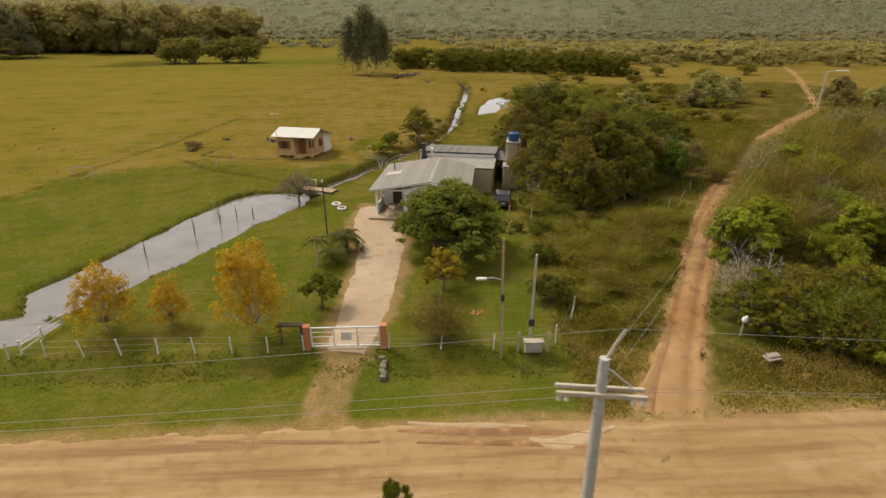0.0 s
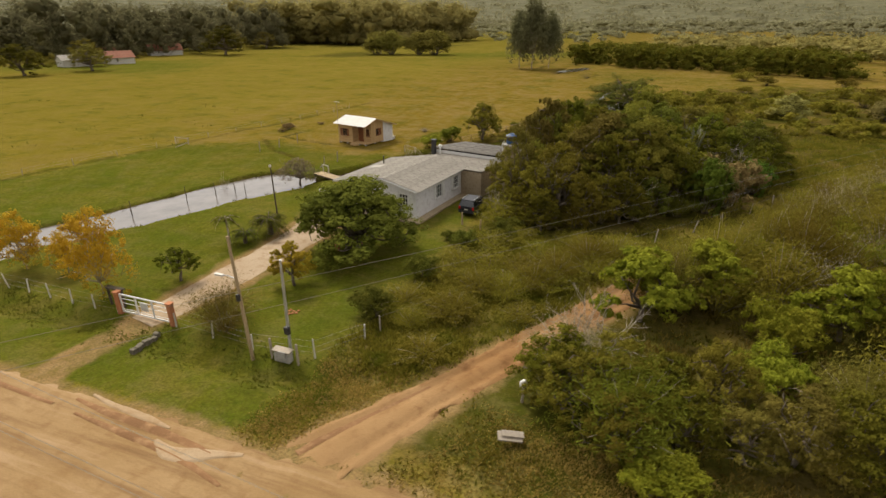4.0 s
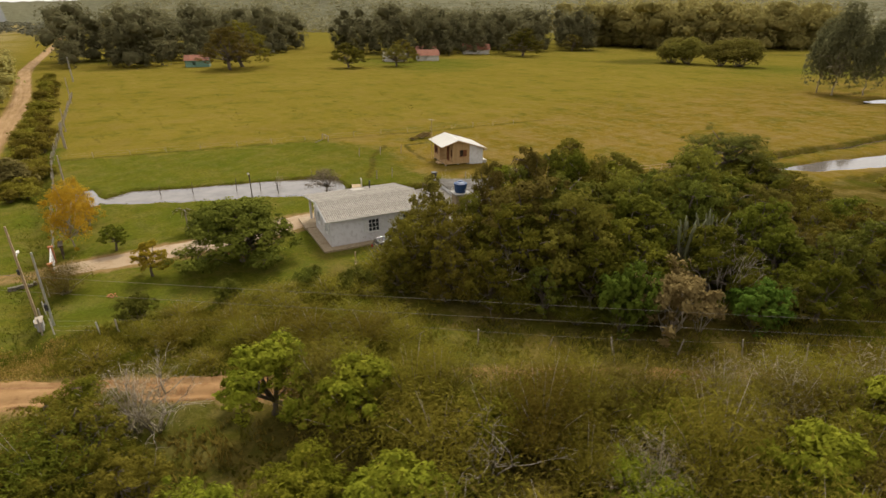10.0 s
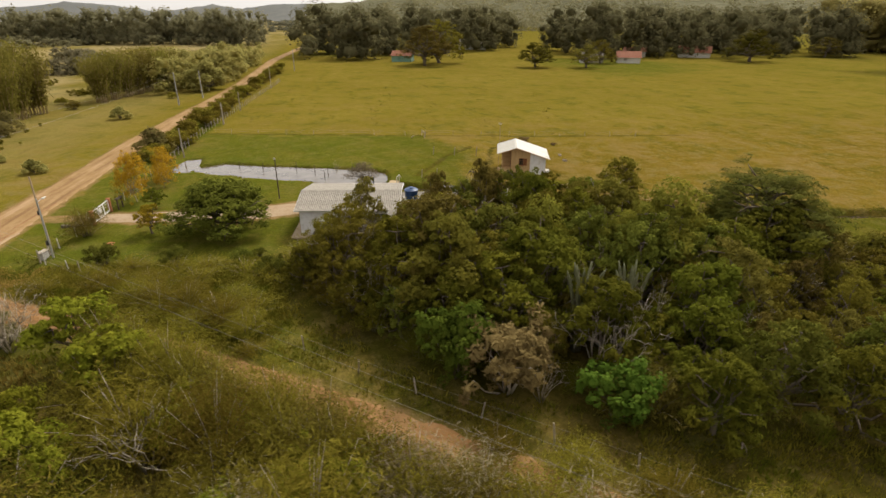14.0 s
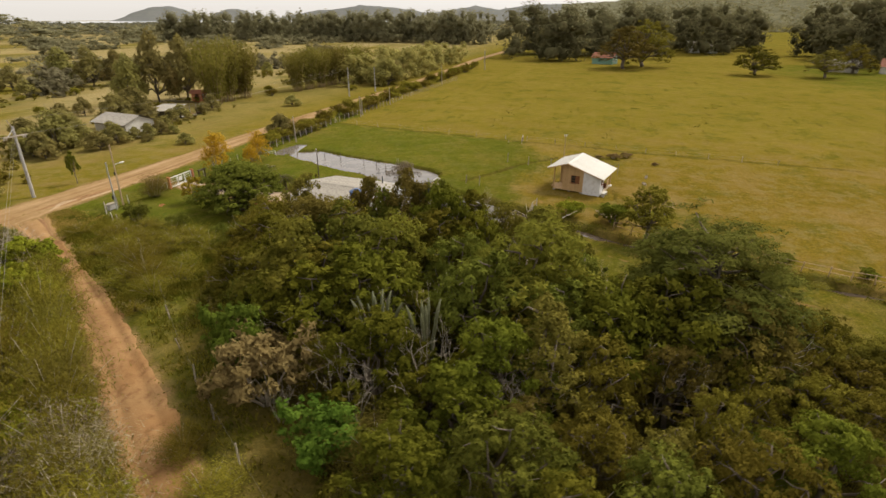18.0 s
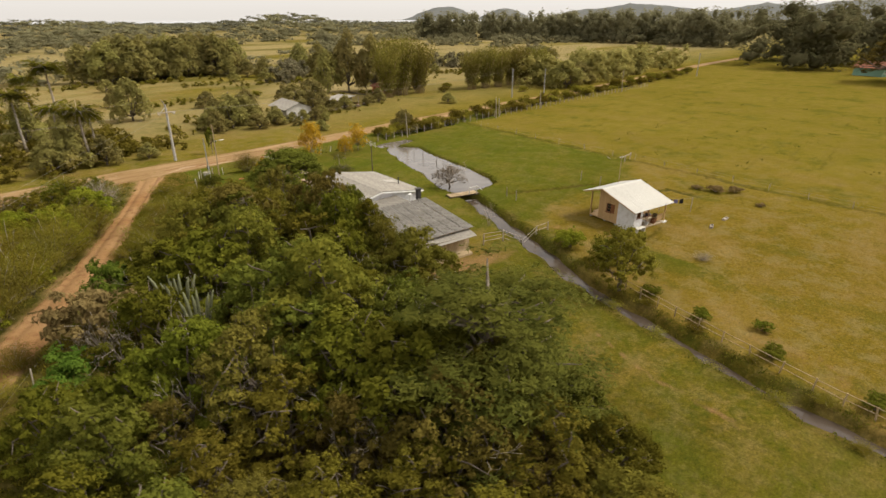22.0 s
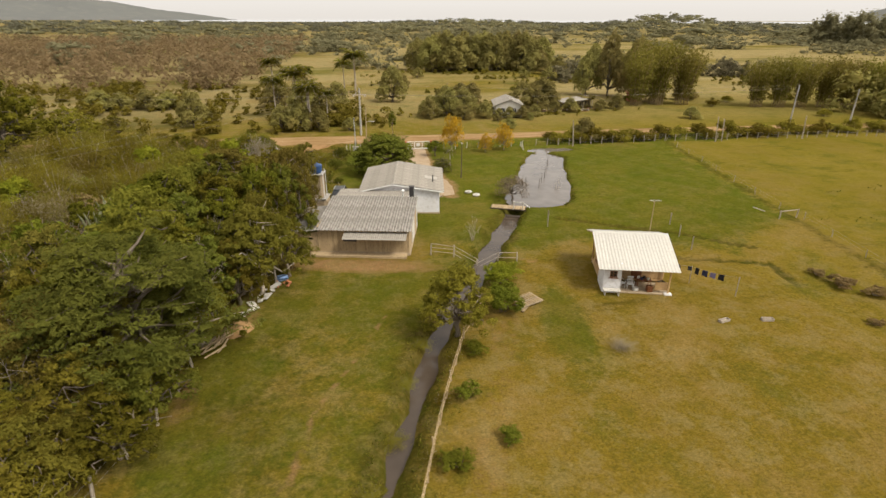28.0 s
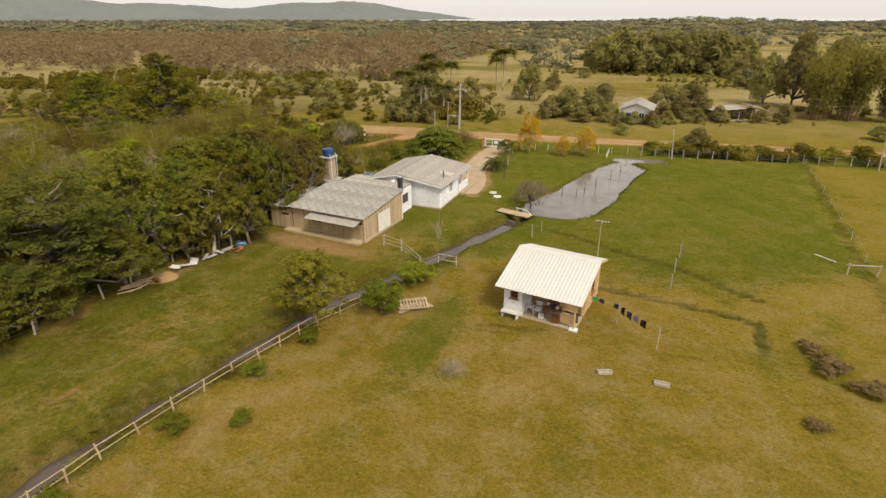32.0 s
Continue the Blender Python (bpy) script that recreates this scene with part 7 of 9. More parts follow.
woods("far_woods", "dense green woodland beyond the pastures", many(1, 420, lambda r: (r.uniform(20, 330), r.uniform(228, 300) + 0.10 * r.uniform(0, 600)), 5, 9, 1.9), 1.3, 90, L_FARHAZE, 5, 1.0, 3)
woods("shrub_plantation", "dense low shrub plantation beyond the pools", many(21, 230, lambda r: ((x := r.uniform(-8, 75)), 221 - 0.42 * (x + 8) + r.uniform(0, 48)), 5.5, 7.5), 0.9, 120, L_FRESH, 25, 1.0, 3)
woods("far_woods", "dark tall plantation at the pasture's end", many(2, 240, lambda r: ((y := r.uniform(352, 480)) * 0.2 - 350 + r.uniform(0, 130), y), 24, 33), 1.6, 400, L_FARHAZE, 6, 1.0, 5)
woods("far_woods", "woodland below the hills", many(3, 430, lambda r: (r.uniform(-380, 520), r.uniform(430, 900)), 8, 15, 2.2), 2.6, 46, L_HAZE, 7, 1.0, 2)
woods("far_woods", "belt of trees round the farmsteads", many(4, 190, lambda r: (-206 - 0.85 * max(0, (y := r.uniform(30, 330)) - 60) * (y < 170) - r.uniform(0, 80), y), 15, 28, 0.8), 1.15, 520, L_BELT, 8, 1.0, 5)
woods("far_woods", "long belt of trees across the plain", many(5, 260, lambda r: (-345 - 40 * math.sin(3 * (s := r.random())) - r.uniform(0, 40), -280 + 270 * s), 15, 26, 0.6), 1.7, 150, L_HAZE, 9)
woods("far_woods", "thickets along the road to the farmsteads", many(22, 70, lambda r: (r.uniform(-205, -95), 16 - r.uniform(0, 24)), 5, 10), 1.0, 160, L_FARHAZE, 29)
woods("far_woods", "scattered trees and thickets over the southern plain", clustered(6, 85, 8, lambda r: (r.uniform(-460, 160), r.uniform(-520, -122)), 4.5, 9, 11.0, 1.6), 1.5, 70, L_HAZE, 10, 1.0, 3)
def ridge(seed, count, near, far, lo, hi):
    """Trees of a long low wooded ridge before the lagoon, with the rise of its back by bearing."""
    r = np.random.default_rng(seed)
    out = []
    for _ in range(count):
        a, q = r.uniform(lo, hi), r.random()
        d = near + (far - near) * q
        top = float(np.interp(a, [90, 120, 138, 143, 147, 151, 155, 159, 165, 170, 177, 188, 196, 210], [14, 12, 12, 15, 28, 26, 13, 11, 17, 20, 13, 10, 13, 15]))
        h = min(top, r.uniform(9, 12))
        out.append((-d * math.sin(radians(a)), 60 + d * math.cos(radians(a)), max(0.0, (top - h) * q), h, h * r.uniform(2.2, 3.8)))
    return out


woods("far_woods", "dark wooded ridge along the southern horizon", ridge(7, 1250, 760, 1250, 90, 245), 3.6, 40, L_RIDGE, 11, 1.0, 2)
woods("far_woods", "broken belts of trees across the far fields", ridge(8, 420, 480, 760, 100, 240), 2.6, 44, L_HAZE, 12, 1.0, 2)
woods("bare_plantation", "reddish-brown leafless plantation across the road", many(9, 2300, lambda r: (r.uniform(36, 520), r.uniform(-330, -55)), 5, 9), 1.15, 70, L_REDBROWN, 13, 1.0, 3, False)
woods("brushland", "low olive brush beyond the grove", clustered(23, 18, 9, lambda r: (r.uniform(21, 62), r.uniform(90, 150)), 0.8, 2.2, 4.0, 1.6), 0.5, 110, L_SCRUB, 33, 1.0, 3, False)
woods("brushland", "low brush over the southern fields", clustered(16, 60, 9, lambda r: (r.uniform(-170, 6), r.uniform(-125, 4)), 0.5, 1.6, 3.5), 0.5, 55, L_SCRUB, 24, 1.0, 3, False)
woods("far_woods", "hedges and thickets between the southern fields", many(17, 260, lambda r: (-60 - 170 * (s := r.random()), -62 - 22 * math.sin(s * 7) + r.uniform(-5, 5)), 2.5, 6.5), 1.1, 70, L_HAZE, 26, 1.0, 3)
woods("brushland", "low thorny brush over the meadow beyond the road", clustered(10, 130, 9, lambda r: (r.uniform(8, 150), r.uniform(-62, 11)), 0.7, 3.2, 3.8), 0.55, 80, L_OLIVE, 14, 1.0, 3, False)


def hills():
    """A ring of wooded hills round the plain, higher in the north."""
    # bearing to the left of north in degrees, and how many degrees the skyline rises there
    bearing = [-180, -172, -167, -160.5, -156, -151.5, -148, -144.5, -141, -135, -131, -126, -120, -90, -45, 0, 40, 70, 84, 89, 92.5, 97, 100, 102.5, 107, 110, 114, 118, 121.5, 123, 124.4, 125.4, 126.4, 127.4, 128.6, 130, 131.2, 132.8, 134.2, 135.6, 138, 180]
    rise = [-0.6, -0.5, 0.1, 1.05, 1.5, 1.3, 1.0, 0.75, 1.2, 1.3, 1.4, 1.7, 2.0, 2.5, 3.5, 4.2, 4.0, 3.4, 2.4, 1.5, 1.15, 1.2, 0.75, 1.1, 0.45, 0.9, 1.1, 0.75, 0.1, -0.2, 0.55, 0.85, 0.85, 0.5, -0.1, 0.7, 1.0, 0.95, 0.5, -0.1, -0.4, -0.6]
    n, m = 720, 12
    v, f = [], []
    for i in range(n):
        a = -180 + 360 * i / n
        e = float(np.interp(a, bearing, rise))
        north = 1 - abs(((a - 20 + 180) % 360) - 180) / 180
        r0, r1 = 4000 - 3200 * swell(north, 0.42, 0.8), 4600 - 2600 * swell(north, 0.42, 0.8)
        for k in range(m):
            s = k / (m - 1)
            r = r0 + (r1 - r0) * s
            z = r1 * math.tan(radians(e)) * math.sin(s * math.pi / 2) ** (1.3 if e > 0 else 1.0)
            x, y = -r * math.sin(radians(a)), r * math.cos(radians(a))
            z = z * (1 + 0.22 * noise.noise(Vector((x / 300, y / 300, 0))) * s) + 18 * s
            z += 7 * s * noise.noise(Vector((x / 40, y / 40, 3)))
            v.append((x, y + 60, z - 2))
    for i in range(n):
        for k in range(m - 1):
            a, b = i * m + k, ((i + 1) % n) * m + k
            f.append((a, a + 1, b + 1, b))
    for name, material, label, south in (("hills_north", HILL, "low wooded hills north of the plain", False), ("hills_south", FARHILL, "hills beyond the lagoon, painted blue-grey with distance haze", True)):
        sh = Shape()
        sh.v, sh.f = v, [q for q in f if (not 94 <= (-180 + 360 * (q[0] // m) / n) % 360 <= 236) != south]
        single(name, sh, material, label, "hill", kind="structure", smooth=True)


# northern hill tone matched to the haze-paled leaves on its slopes
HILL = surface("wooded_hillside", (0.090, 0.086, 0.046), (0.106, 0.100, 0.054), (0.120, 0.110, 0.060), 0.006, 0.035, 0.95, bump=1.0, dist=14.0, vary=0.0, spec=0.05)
# distance haze is mixed into this blue-grey base colour
FARHILL = surface("haze_tinted_hillside", (0.112, 0.114, 0.108), (0.128, 0.129, 0.120), (0.140, 0.138, 0.124), 0.003, 0.02, 0.95, bump=0.4, dist=10.0, vary=0.0, spec=0.02)
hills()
slope_woods = []
rh = np.random.default_rng(77)
for _ in range(2400):
    a = radians(rh.uniform(-48, 88))
    s = rh.random() ** 1.5
    r = 820 + 700 * s
    e = float(np.interp(math.degrees(a), [-45, 0, 40, 70, 88], [3.5, 4.2, 4.0, 3.4, 1.8]))
    z = 2000 * math.tan(radians(e)) * math.sin(min(1, (r - 800) / 1200) * math.pi / 2) ** 1.3
    slope_woods.append((-r * math.sin(a), r * math.cos(a) + 60, z - 3, 11.0, 34.0))
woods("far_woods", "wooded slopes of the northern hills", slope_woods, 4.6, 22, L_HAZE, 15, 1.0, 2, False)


# ---- gate, fences and front of the property ----
def build_gate():
    G = thing("farm_gate", "white painted steel farm gate between orange brick pillars", "gate", -2.735, 27.58, spots(-2.7, 27.6))
    for x in (-1.975, 1.975):
        p = part("pillar", Shape().box(x, 0, 0.66, 0.3, 0.3, 1.4), BRICK, G, "orange brick gate pillar")
        part("cap", Shape().box(x, 0, 1.385, 0.36, 0.36, 0.06), BRICK, p)
    for z in (0.16, 1.26):
        part("rail", Shape().box(0, 0.0, z, 3.6, 0.06, 0.09), WHITEPAINT, G)
    for z in (0.32, 0.72, 1.0):
        part("bar", Shape().tube([(-1.78, 0.01, z), (1.78, 0.01, z)], 0.017, 6), WHITEPAINT, G)
    for x in (-1.77, -0.6, 0.62, 1.77):
        part("stile", Shape().box(x, 0.0, 0.71, 0.09, 0.065, 1.08), WHITEPAINT, G)
    s = part("sign", Shape().box(0.05, -0.05, 0.78, 0.56, 0.02, 0.5, edge=0.004), WHITEPAINT, G, "white notice board with grey lines")
    for k in range(4):
        part("line", Shape().box(0.05, -0.064, 0.93 - 0.1 * k, 0.42 - 0.05 * (k % 2), 0.006, 0.035, edge=0.0), STEEL, s)
    for x in (-1.85, 1.85):
        part("hinge", Shape().box(x, 0.0, 1.0, 0.12, 0.05, 0.06), BLACKIRON, G)


def fence(name, label, line, gap, high, material, wires, post=0.05, group="", lean=2.0, rails=(), rail_mat=None, seed=0):
    """Posts along a line with wires or rails between them: each post, wire and rail is a part."""
    rng = random.Random(seed)
    F = thing(name, label, "fence", *line[0], 0.0, 0.0, group)
    o = Vector((*line[0], 0))
    spots_at = []
    for i in range(len(line) - 1):
        a, b = Vector(line[i]), Vector(line[i + 1])
        n = max(1, round((b - a).length / gap))
        for k in range(n + (i == len(line) - 2)):
            spots_at.append(a + (b - a) * (k / n))
    shared = [Shape().tube([(0, 0, -0.2), (0, 0, high * 0.5), (0.01, 0, high)], [post * 1.05, post, post * 0.9], 6).mesh("post") for _ in range(1)]
    shared[0].materials.append(material)
    ground_at = land(np.array([p.x for p in spots_at]), np.array([p.y for p in spots_at]))
    feet = [Vector((p.x, p.y, z)) - o for p, z in zip(spots_at, ground_at)]
    for q in feet:
        ob = part("post", shared[0], None, F)
        ob.matrix_basis = pose(*q, rng.uniform(-lean, lean), rng.uniform(-lean, lean), rng.uniform(0, 90)) @ Matrix.Diagonal((1, 1, rng.uniform(0.88, 1.08), 1))
    for z in wires:
        w = Shape()
        w.tube([q + Vector((0, 0, z * high)) for q in feet], 0.006, 3, False)
        part("wire", w, CABLE, F)
    for z in rails:
        for a, b in zip(feet, feet[1:]):
            part("rail", Shape().tube([a + Vector((0, 0.03, z * high + rng.uniform(-0.03, 0.03))), b + Vector((0, 0.03, z * high + rng.uniform(-0.03, 0.03)))], 0.022, 6), rail_mat or material, F)
    return F


build_gate()
fence("wire_fence", "white post and wire fence along the front lawn", [(-19.8, 27.3), (-4.95, 27.55)], 1.75, 1.0, OLDWHITE, (0.25, 0.6, 0.95), 0.045, "fences", 6, seed=1)
fence("wire_fence", "white post and wire fence along the front lawn", [(-0.5, 27.5), (5.0, 27.1), (8.4, 27.6), (9.9, 30.0)], 2.3, 1.05, OLDWHITE, (0.3, 0.6, 0.95), 0.045, "fences", 5, seed=2)
fence("wire_fence", "weathered wooden fence along the road pasture", [(-22.0, 27.6), (-45.0, 27.2), (-75.0, 28.6), (-125.0, 31.0)], 1.9, 1.15, GREYWOOD, (0.3, 0.6, 0.9), 0.06, "fences", 5, seed=3)
fence("wire_fence", "low wooden fence between the yard and the pasture", [(-45.2, 27.4), (-41.6, 46.0), (-38.6, 61.5)], 4.6, 0.8, GREYWOOD, (0.5, 0.9), 0.03, "fences", 7, seed=4)
fence("wire_fence", "low wooden fence between the yard and the pasture", [(-38.6, 65.0), (-35.4, 79.0), (-31.5, 100.0)], 4.6, 0.8, GREYWOOD, (0.5, 0.9), 0.03, "fences", 7, seed=5)
fence("rail_fence", "low weathered rail fence along the canal", [(-1.2, 78.2), (0.6, 81.3), (2.2, 85.6), (3.4, 89.0), (5.0, 94.2), (6.0, 98.5)], 1.7, 0.85, OLDWOOD, (), 0.045, "fences", 8, (0.45, 0.92), OLDWOOD, 6)
fence("rail_fence", "dark weathered rail fence beside the annex", [(0.9, 67.9), (-1.0, 68.7), (-2.9, 69.4)], 1.9, 1.15, GREYWOOD, (), 0.055, "fences", 3, (0.3, 0.6, 0.9), GREYWOOD, 7)
fence("rail_fence", "pale rail barrier across the canal", [(-2.9, 69.5), (-4.6, 70.0), (-6.2, 70.3)], 1.7, 0.85, PALEBARK, (), 0.05, "fences", 4, (0.4, 0.9), PALEBARK, 8)
fence("grove_fence", "old wooden posts and wire along the grove", [(13.6, 71.6), (16.7, 75.2), (17.1, 79.3), (17.3, 84.2), (17.6, 86.7), (18.9, 91.0), (20.4, 96.0)], 2.4, 1.15, GREYWOOD, (0.4, 0.85), 0.075, "fences", 8, seed=9)
fence("track_fence", "thin grey posts and wire along the track", [(10.3, 31.0), (15.2, 38.4), (21.3, 46.0), (26.9, 52.4), (31.6, 58.4), (36.0, 64.5), (46.0, 77.5)], 4.2, 1.1, GREYWOOD, (0.85,), 0.045, "fences", 10, seed=10)
fence("rail_fence", "whitish plank rails by the overgrown pond", [(-19.4, 27.7), (-19.0, 30.4)], 1.3, 0.8, OLDWHITE, (), 0.05, "fences", 6, (0.25, 0.55, 0.9), OLDWHITE, 11)
fence("lawn_fence", "short wooden posts beside the parked car", [(11.0, 47.2), (9.2, 48.0)], 2.0, 1.0, OLDWOOD, (), 0.07, "fences", 3, seed=12)

R = thing("wooden_rack", "dark wooden rack with a thick plank top beside the gate", "rack", -5.7, 28.2, spots(-5.7, 28.2))
for x in (-0.55, 0.55):
    part("leg", Shape().box(x, 0, 0.55, 0.12, 0.12, 1.15), DARKWOOD, R)
part("top", Shape().box(0, 0, 1.17, 1.35, 0.34, 0.1), DARKWOOD, R)
cul = Shape()
rc = random.Random(5)
for k in range(7):
    cul.box(0.05 * rc.uniform(-1, 1), -0.75 + 0.26 * k, 0.02 + 0.05 * rc.uniform(-1, 1), 0.3, 0.25, 0.42, pose(0, 0, 0, 0, 0, rc.uniform(-6, 6)), 0.03)
single("culvert_wall", cul, STONE, "low rough stone edge of the drive culvert", "culvert", pose(-0.7, 25.6, -0.05))

MB = thing("meter_box", "low grey concrete meter cabinet with weathered top", "meter box", 7.05, 26.9, spots(7.0, 26.9))
part("cabinet", Shape().box(0, 0, 0.36, 0.9, 0.36, 0.62), CONCRETE, MB)
part("slab_top", Shape().box(0, 0, 0.70, 1.05, 0.44, 0.06), GREYWOOD, MB)
part("meter", Shape().box(0.1, -0.24, 0.55, 0.4, 0.06, 0.42), CONCRETE, MB, "pale meter panel")
for x in (-0.75, 0.8):
    part("side_post", Shape().box(x, 0.05, 0.55, 0.1, 0.1, 1.25), GREYWOOD, MB)


# ---- poles and wires ----
def pole(x, y, high, r, material, label, lean=(0.0, 0.0), name="utility_pole", square=False):
    P = thing(name, label, "pole", x, y, spots(x, y), 0, "poles")
    part("shaft", Shape().tube([(0, 0, -0.3), (lean[0] * 0.5, lean[1] * 0.5, high * 0.5), (*lean, high)], [r, r * 0.85, r * 0.68], 4 if square else 10), material, P)
    return P


MP = pole(6.0, 14.75, 8.0, 0.19, CONCRETE, "tapered grey concrete power pole with two crossarms", (-0.12, 0.0))
for y, z in ((-0.16, 6.95), (0.16, 6.95)):
    part("crossarm", Shape().box(-0.1, y, z, 2.3, 0.1, 0.12, pose(0, 0, 0, 0, 0, -8)), GREYWOOD, MP, "weathered wooden crossarm")
part("bracket", Shape().tube([(-0.12, 0, 7.8), (0.12, 0.05, 8.35), (0.35, 0.1, 8.75)], [0.05, 0.045, 0.04], 6), GREYWOOD, MP)
part("brace", Shape().tube([(-0.1, 0.1, 7.75), (0.75, 0.1, 7.0)], 0.025, 6), STEEL, MP)
for x in (-1.15, -0.95, 0.75, 0.98):
    part("insulator", Shape().turned([(0.03, 6.62), (0.07, 6.66), (0.05, 6.74), (0.075, 6.8), (0.03, 6.9)], 10, x, -0.05 - 0.14 * x), OLDWHITE, MP, "pale porcelain insulator")
LP = pole(5.34, 26.64, 6.7, 0.10, OLDWOOD, "slim leaning wooden lamp post with side lamp", (-0.18, -0.05), "lamp_post", True)
part("arm", Shape().tube([(-0.12, 0, 4.5), (-0.6, 0, 4.62), (-0.95, 0, 4.6)], 0.025, 6), STEEL, LP)
part("lamp_head", Shape().box(-1.15, 0.0, 4.58, 0.5, 0.16, 0.1), OLDWHITE, LP, "whitish street lamp head")
part("junction", Shape().box(-0.1, -0.15, 3.6, 0.18, 0.14, 0.36), BLACKIRON, LP)
SP = pole(7.0, 27.55, 5.15, 0.085, STEEL, "galvanised service pole above the meter cabinet", (0.05, 0.1), "service_pole")
part("meter_head", Shape().box(0, -0.06, 1.35, 0.3, 0.2, 0.42), BLACKIRON, SP)
DP = pole(-6.35, 44.3, 4.6, 0.07, DARKWOOD, "dark wooden lawn pole with a small lamp", (-0.05, 0.0), "lawn_pole")
part("lamp", Shape().box(-0.05, -0.05, 4.5, 0.16, 0.16, 0.2), OLDWHITE, DP)
FP = pole(87.2, 116.8, 7.2, 0.18, CONCRETE, "pale concrete pole with a white lamp far down the track")
part("arm", Shape().tube([(0, 0, 6.9), (1.6, 0.4, 7.3), (3.0, 0.8, 7.25)], 0.05, 6), STEEL, FP)
part("lamp_head", Shape().box(4.0, 1.0, 7.2, 2.6, 0.5, 0.25), WHITEPAINT, FP, "long white lamp head")
for x, y, h in ((-53.3, 28.9, 4.2), (-54.6, 28.7, 3.7), (-28.0, 28.6, 4.2), (-69.8, 29.0, 4.0), (-108.7, 30.5, 6.0)):
    pole(x, y, h, 0.10, GREYWOOD, "weathered wooden fence pole by the road", (0.4, 0.1))
for x, y, h in ((-80.4, 13.7, 7.2), (-164.5, 32.0, 7.5), (-91.8, 16.2, 6.4), (75.0, 11.5, 8.0)):
    pole(x, y, h, 0.16, CONCRETE, "concrete power pole beside the road")


def sag(name, a, b, drop, n=18, r=0.007):
    a, b = Vector(a), Vector(b)
    pts = [a + (b - a) * s - Vector((0, 0, 4 * drop * s * (1 - s))) for s in (k / n for k in range(n + 1))]
    single(name, Shape().tube(pts, r, 4, False), CABLE, "thin overhead power wire between poles", "wire", group="overhead wires")


for a, z in (((6.3, 14.85), 8.75), ((4.95, 14.9), 7.0), ((6.9, 14.6), 7.0)):
    sag("power_wire", (*a, z), (-80.4, 13.7 + 0.3 * (z < 8), 7.1 - 0.4 * (z < 8)), 0.9)
    sag("power_wire", (*a, z), (75.0, 11.5 + 0.3 * (z < 8), 7.9 - 0.4 * (z < 8)), 0.7)
sag("power_wire", (5.9, 14.9, 7.7), (87.0, 116.6, 7.0), 0.6, 24)
sag("power_wire", (6.1, 15.0, 6.9), (87.2, 116.9, 6.4), 0.6, 24)

# ---- yard ----
Bd = thing("footbridge", "weathered plank footbridge where the canal leaves the pond", "bridge", -9.2, 56.9, 0.06, -22)
for i in range(14):
    part("plank", Shape().box(-1.7 + 0.262 * i, 0, 0.08, 0.23, 1.15, 0.05), OLDWOOD, Bd)
for y in (-0.45, 0.45):
    part("beam", Shape().box(0, y, -0.02, 3.9, 0.14, 0.14), DARKWOOD, Bd)
for x in (-1.6, -0.6):
    part("rail_post", Shape().tube([(x, 0.55, 0.0), (x, 0.55, 0.95)], 0.05, 6), OLDWHITE, Bd)
part("handrail", Shape().tube([(-2.3, 0.6, 0.4), (-1.6, 0.55, 0.92), (-0.5, 0.55, 0.85)], 0.045, 6), OLDWHITE, Bd)


def ring_tyre(x, y, turn=0.0):
    T = Shape()
    n = 20
    v, f = [], []
    for i in range(n):
        a = 2 * math.pi * i / n
        for r, z in ((0.40, 0.02), (0.46, 0.11), (0.40, 0.20), (0.28, 0.20), (0.26, 0.11), (0.28, 0.02)):
            v.append((r * math.cos(a), r * math.sin(a), z))
    for i in range(n):
        for k in range(6):
            f.append((i * 6 + k, ((i + 1) % n) * 6 + k, ((i + 1) % n) * 6 + (k + 1) % 6, i * 6 + (k + 1) % 6))
    T.add(v, f)
    single("tyre_planter", T, OLDWHITE, "white-painted old tyre used as a lawn planter", "planter", pose(x, y, spots(x, y), 4, 3, turn), "tyre planters", smooth=True)


ring_tyre(-6.7, 52.0)
ring_tyre(-6.0, 50.7)


def cart_wheel(x, y, turn):
    C = thing("cart_wheel_table", "dark wooden cable drum table under the shade tree", "table", x, y, spots(x, y), turn)
    part("top", Shape().turned([(0.55, 0.60), (0.58, 0.62), (0.58, 0.66), (0.55, 0.68)], 18), DARKWOOD, C)
    part("core", Shape().turned([(0.25, 0.0), (0.25, 0.6)], 12), DARKWOOD, C)
    for k in range(3):
        part("stool", Shape().turned([(0.17, 0.0), (0.17, 0.40), (0.19, 0.42), (0.19, 0.46)], 12, 0.95 * math.cos(2.1 * k), 0.95 * math.sin(2.1 * k)), BRICK, C)


cart_wheel(2.8, 40.6, 0)
rl = random.Random(9)
for k, (x, y) in enumerate(((4.6, 31.0),)):
    heap = thing("rubble_heap", "small heap of reddish rubble on the lawn", "rubble", x, y, spots(x, y), 0, "rubble heaps")
    for _ in range(12):
        a, r = rl.uniform(0, 6.28), 0.4 * math.sqrt(rl.random())
        part("brick_piece", Shape().box(r * math.cos(a), r * math.sin(a), 0.04, 0.14, 0.09, 0.06, None, 0.01), BRICK, heap)

Lp = thing("lumber_stack", "loose stack of grey boards and pallet slats", "lumber", -4.8, 77.5, spots(-4.8, 77.5), 25)
for i in range(9):
    part("slat", Shape().box(-0.9 + 0.22 * i, 0, 0.34, 0.1, 1.5, 0.04), OLDWOOD, Lp)
for y in (-0.6, 0.0, 0.6):
    part("bearer", Shape().box(0.0, y, 0.26, 2.1, 0.1, 0.1), GREYWOOD, Lp)
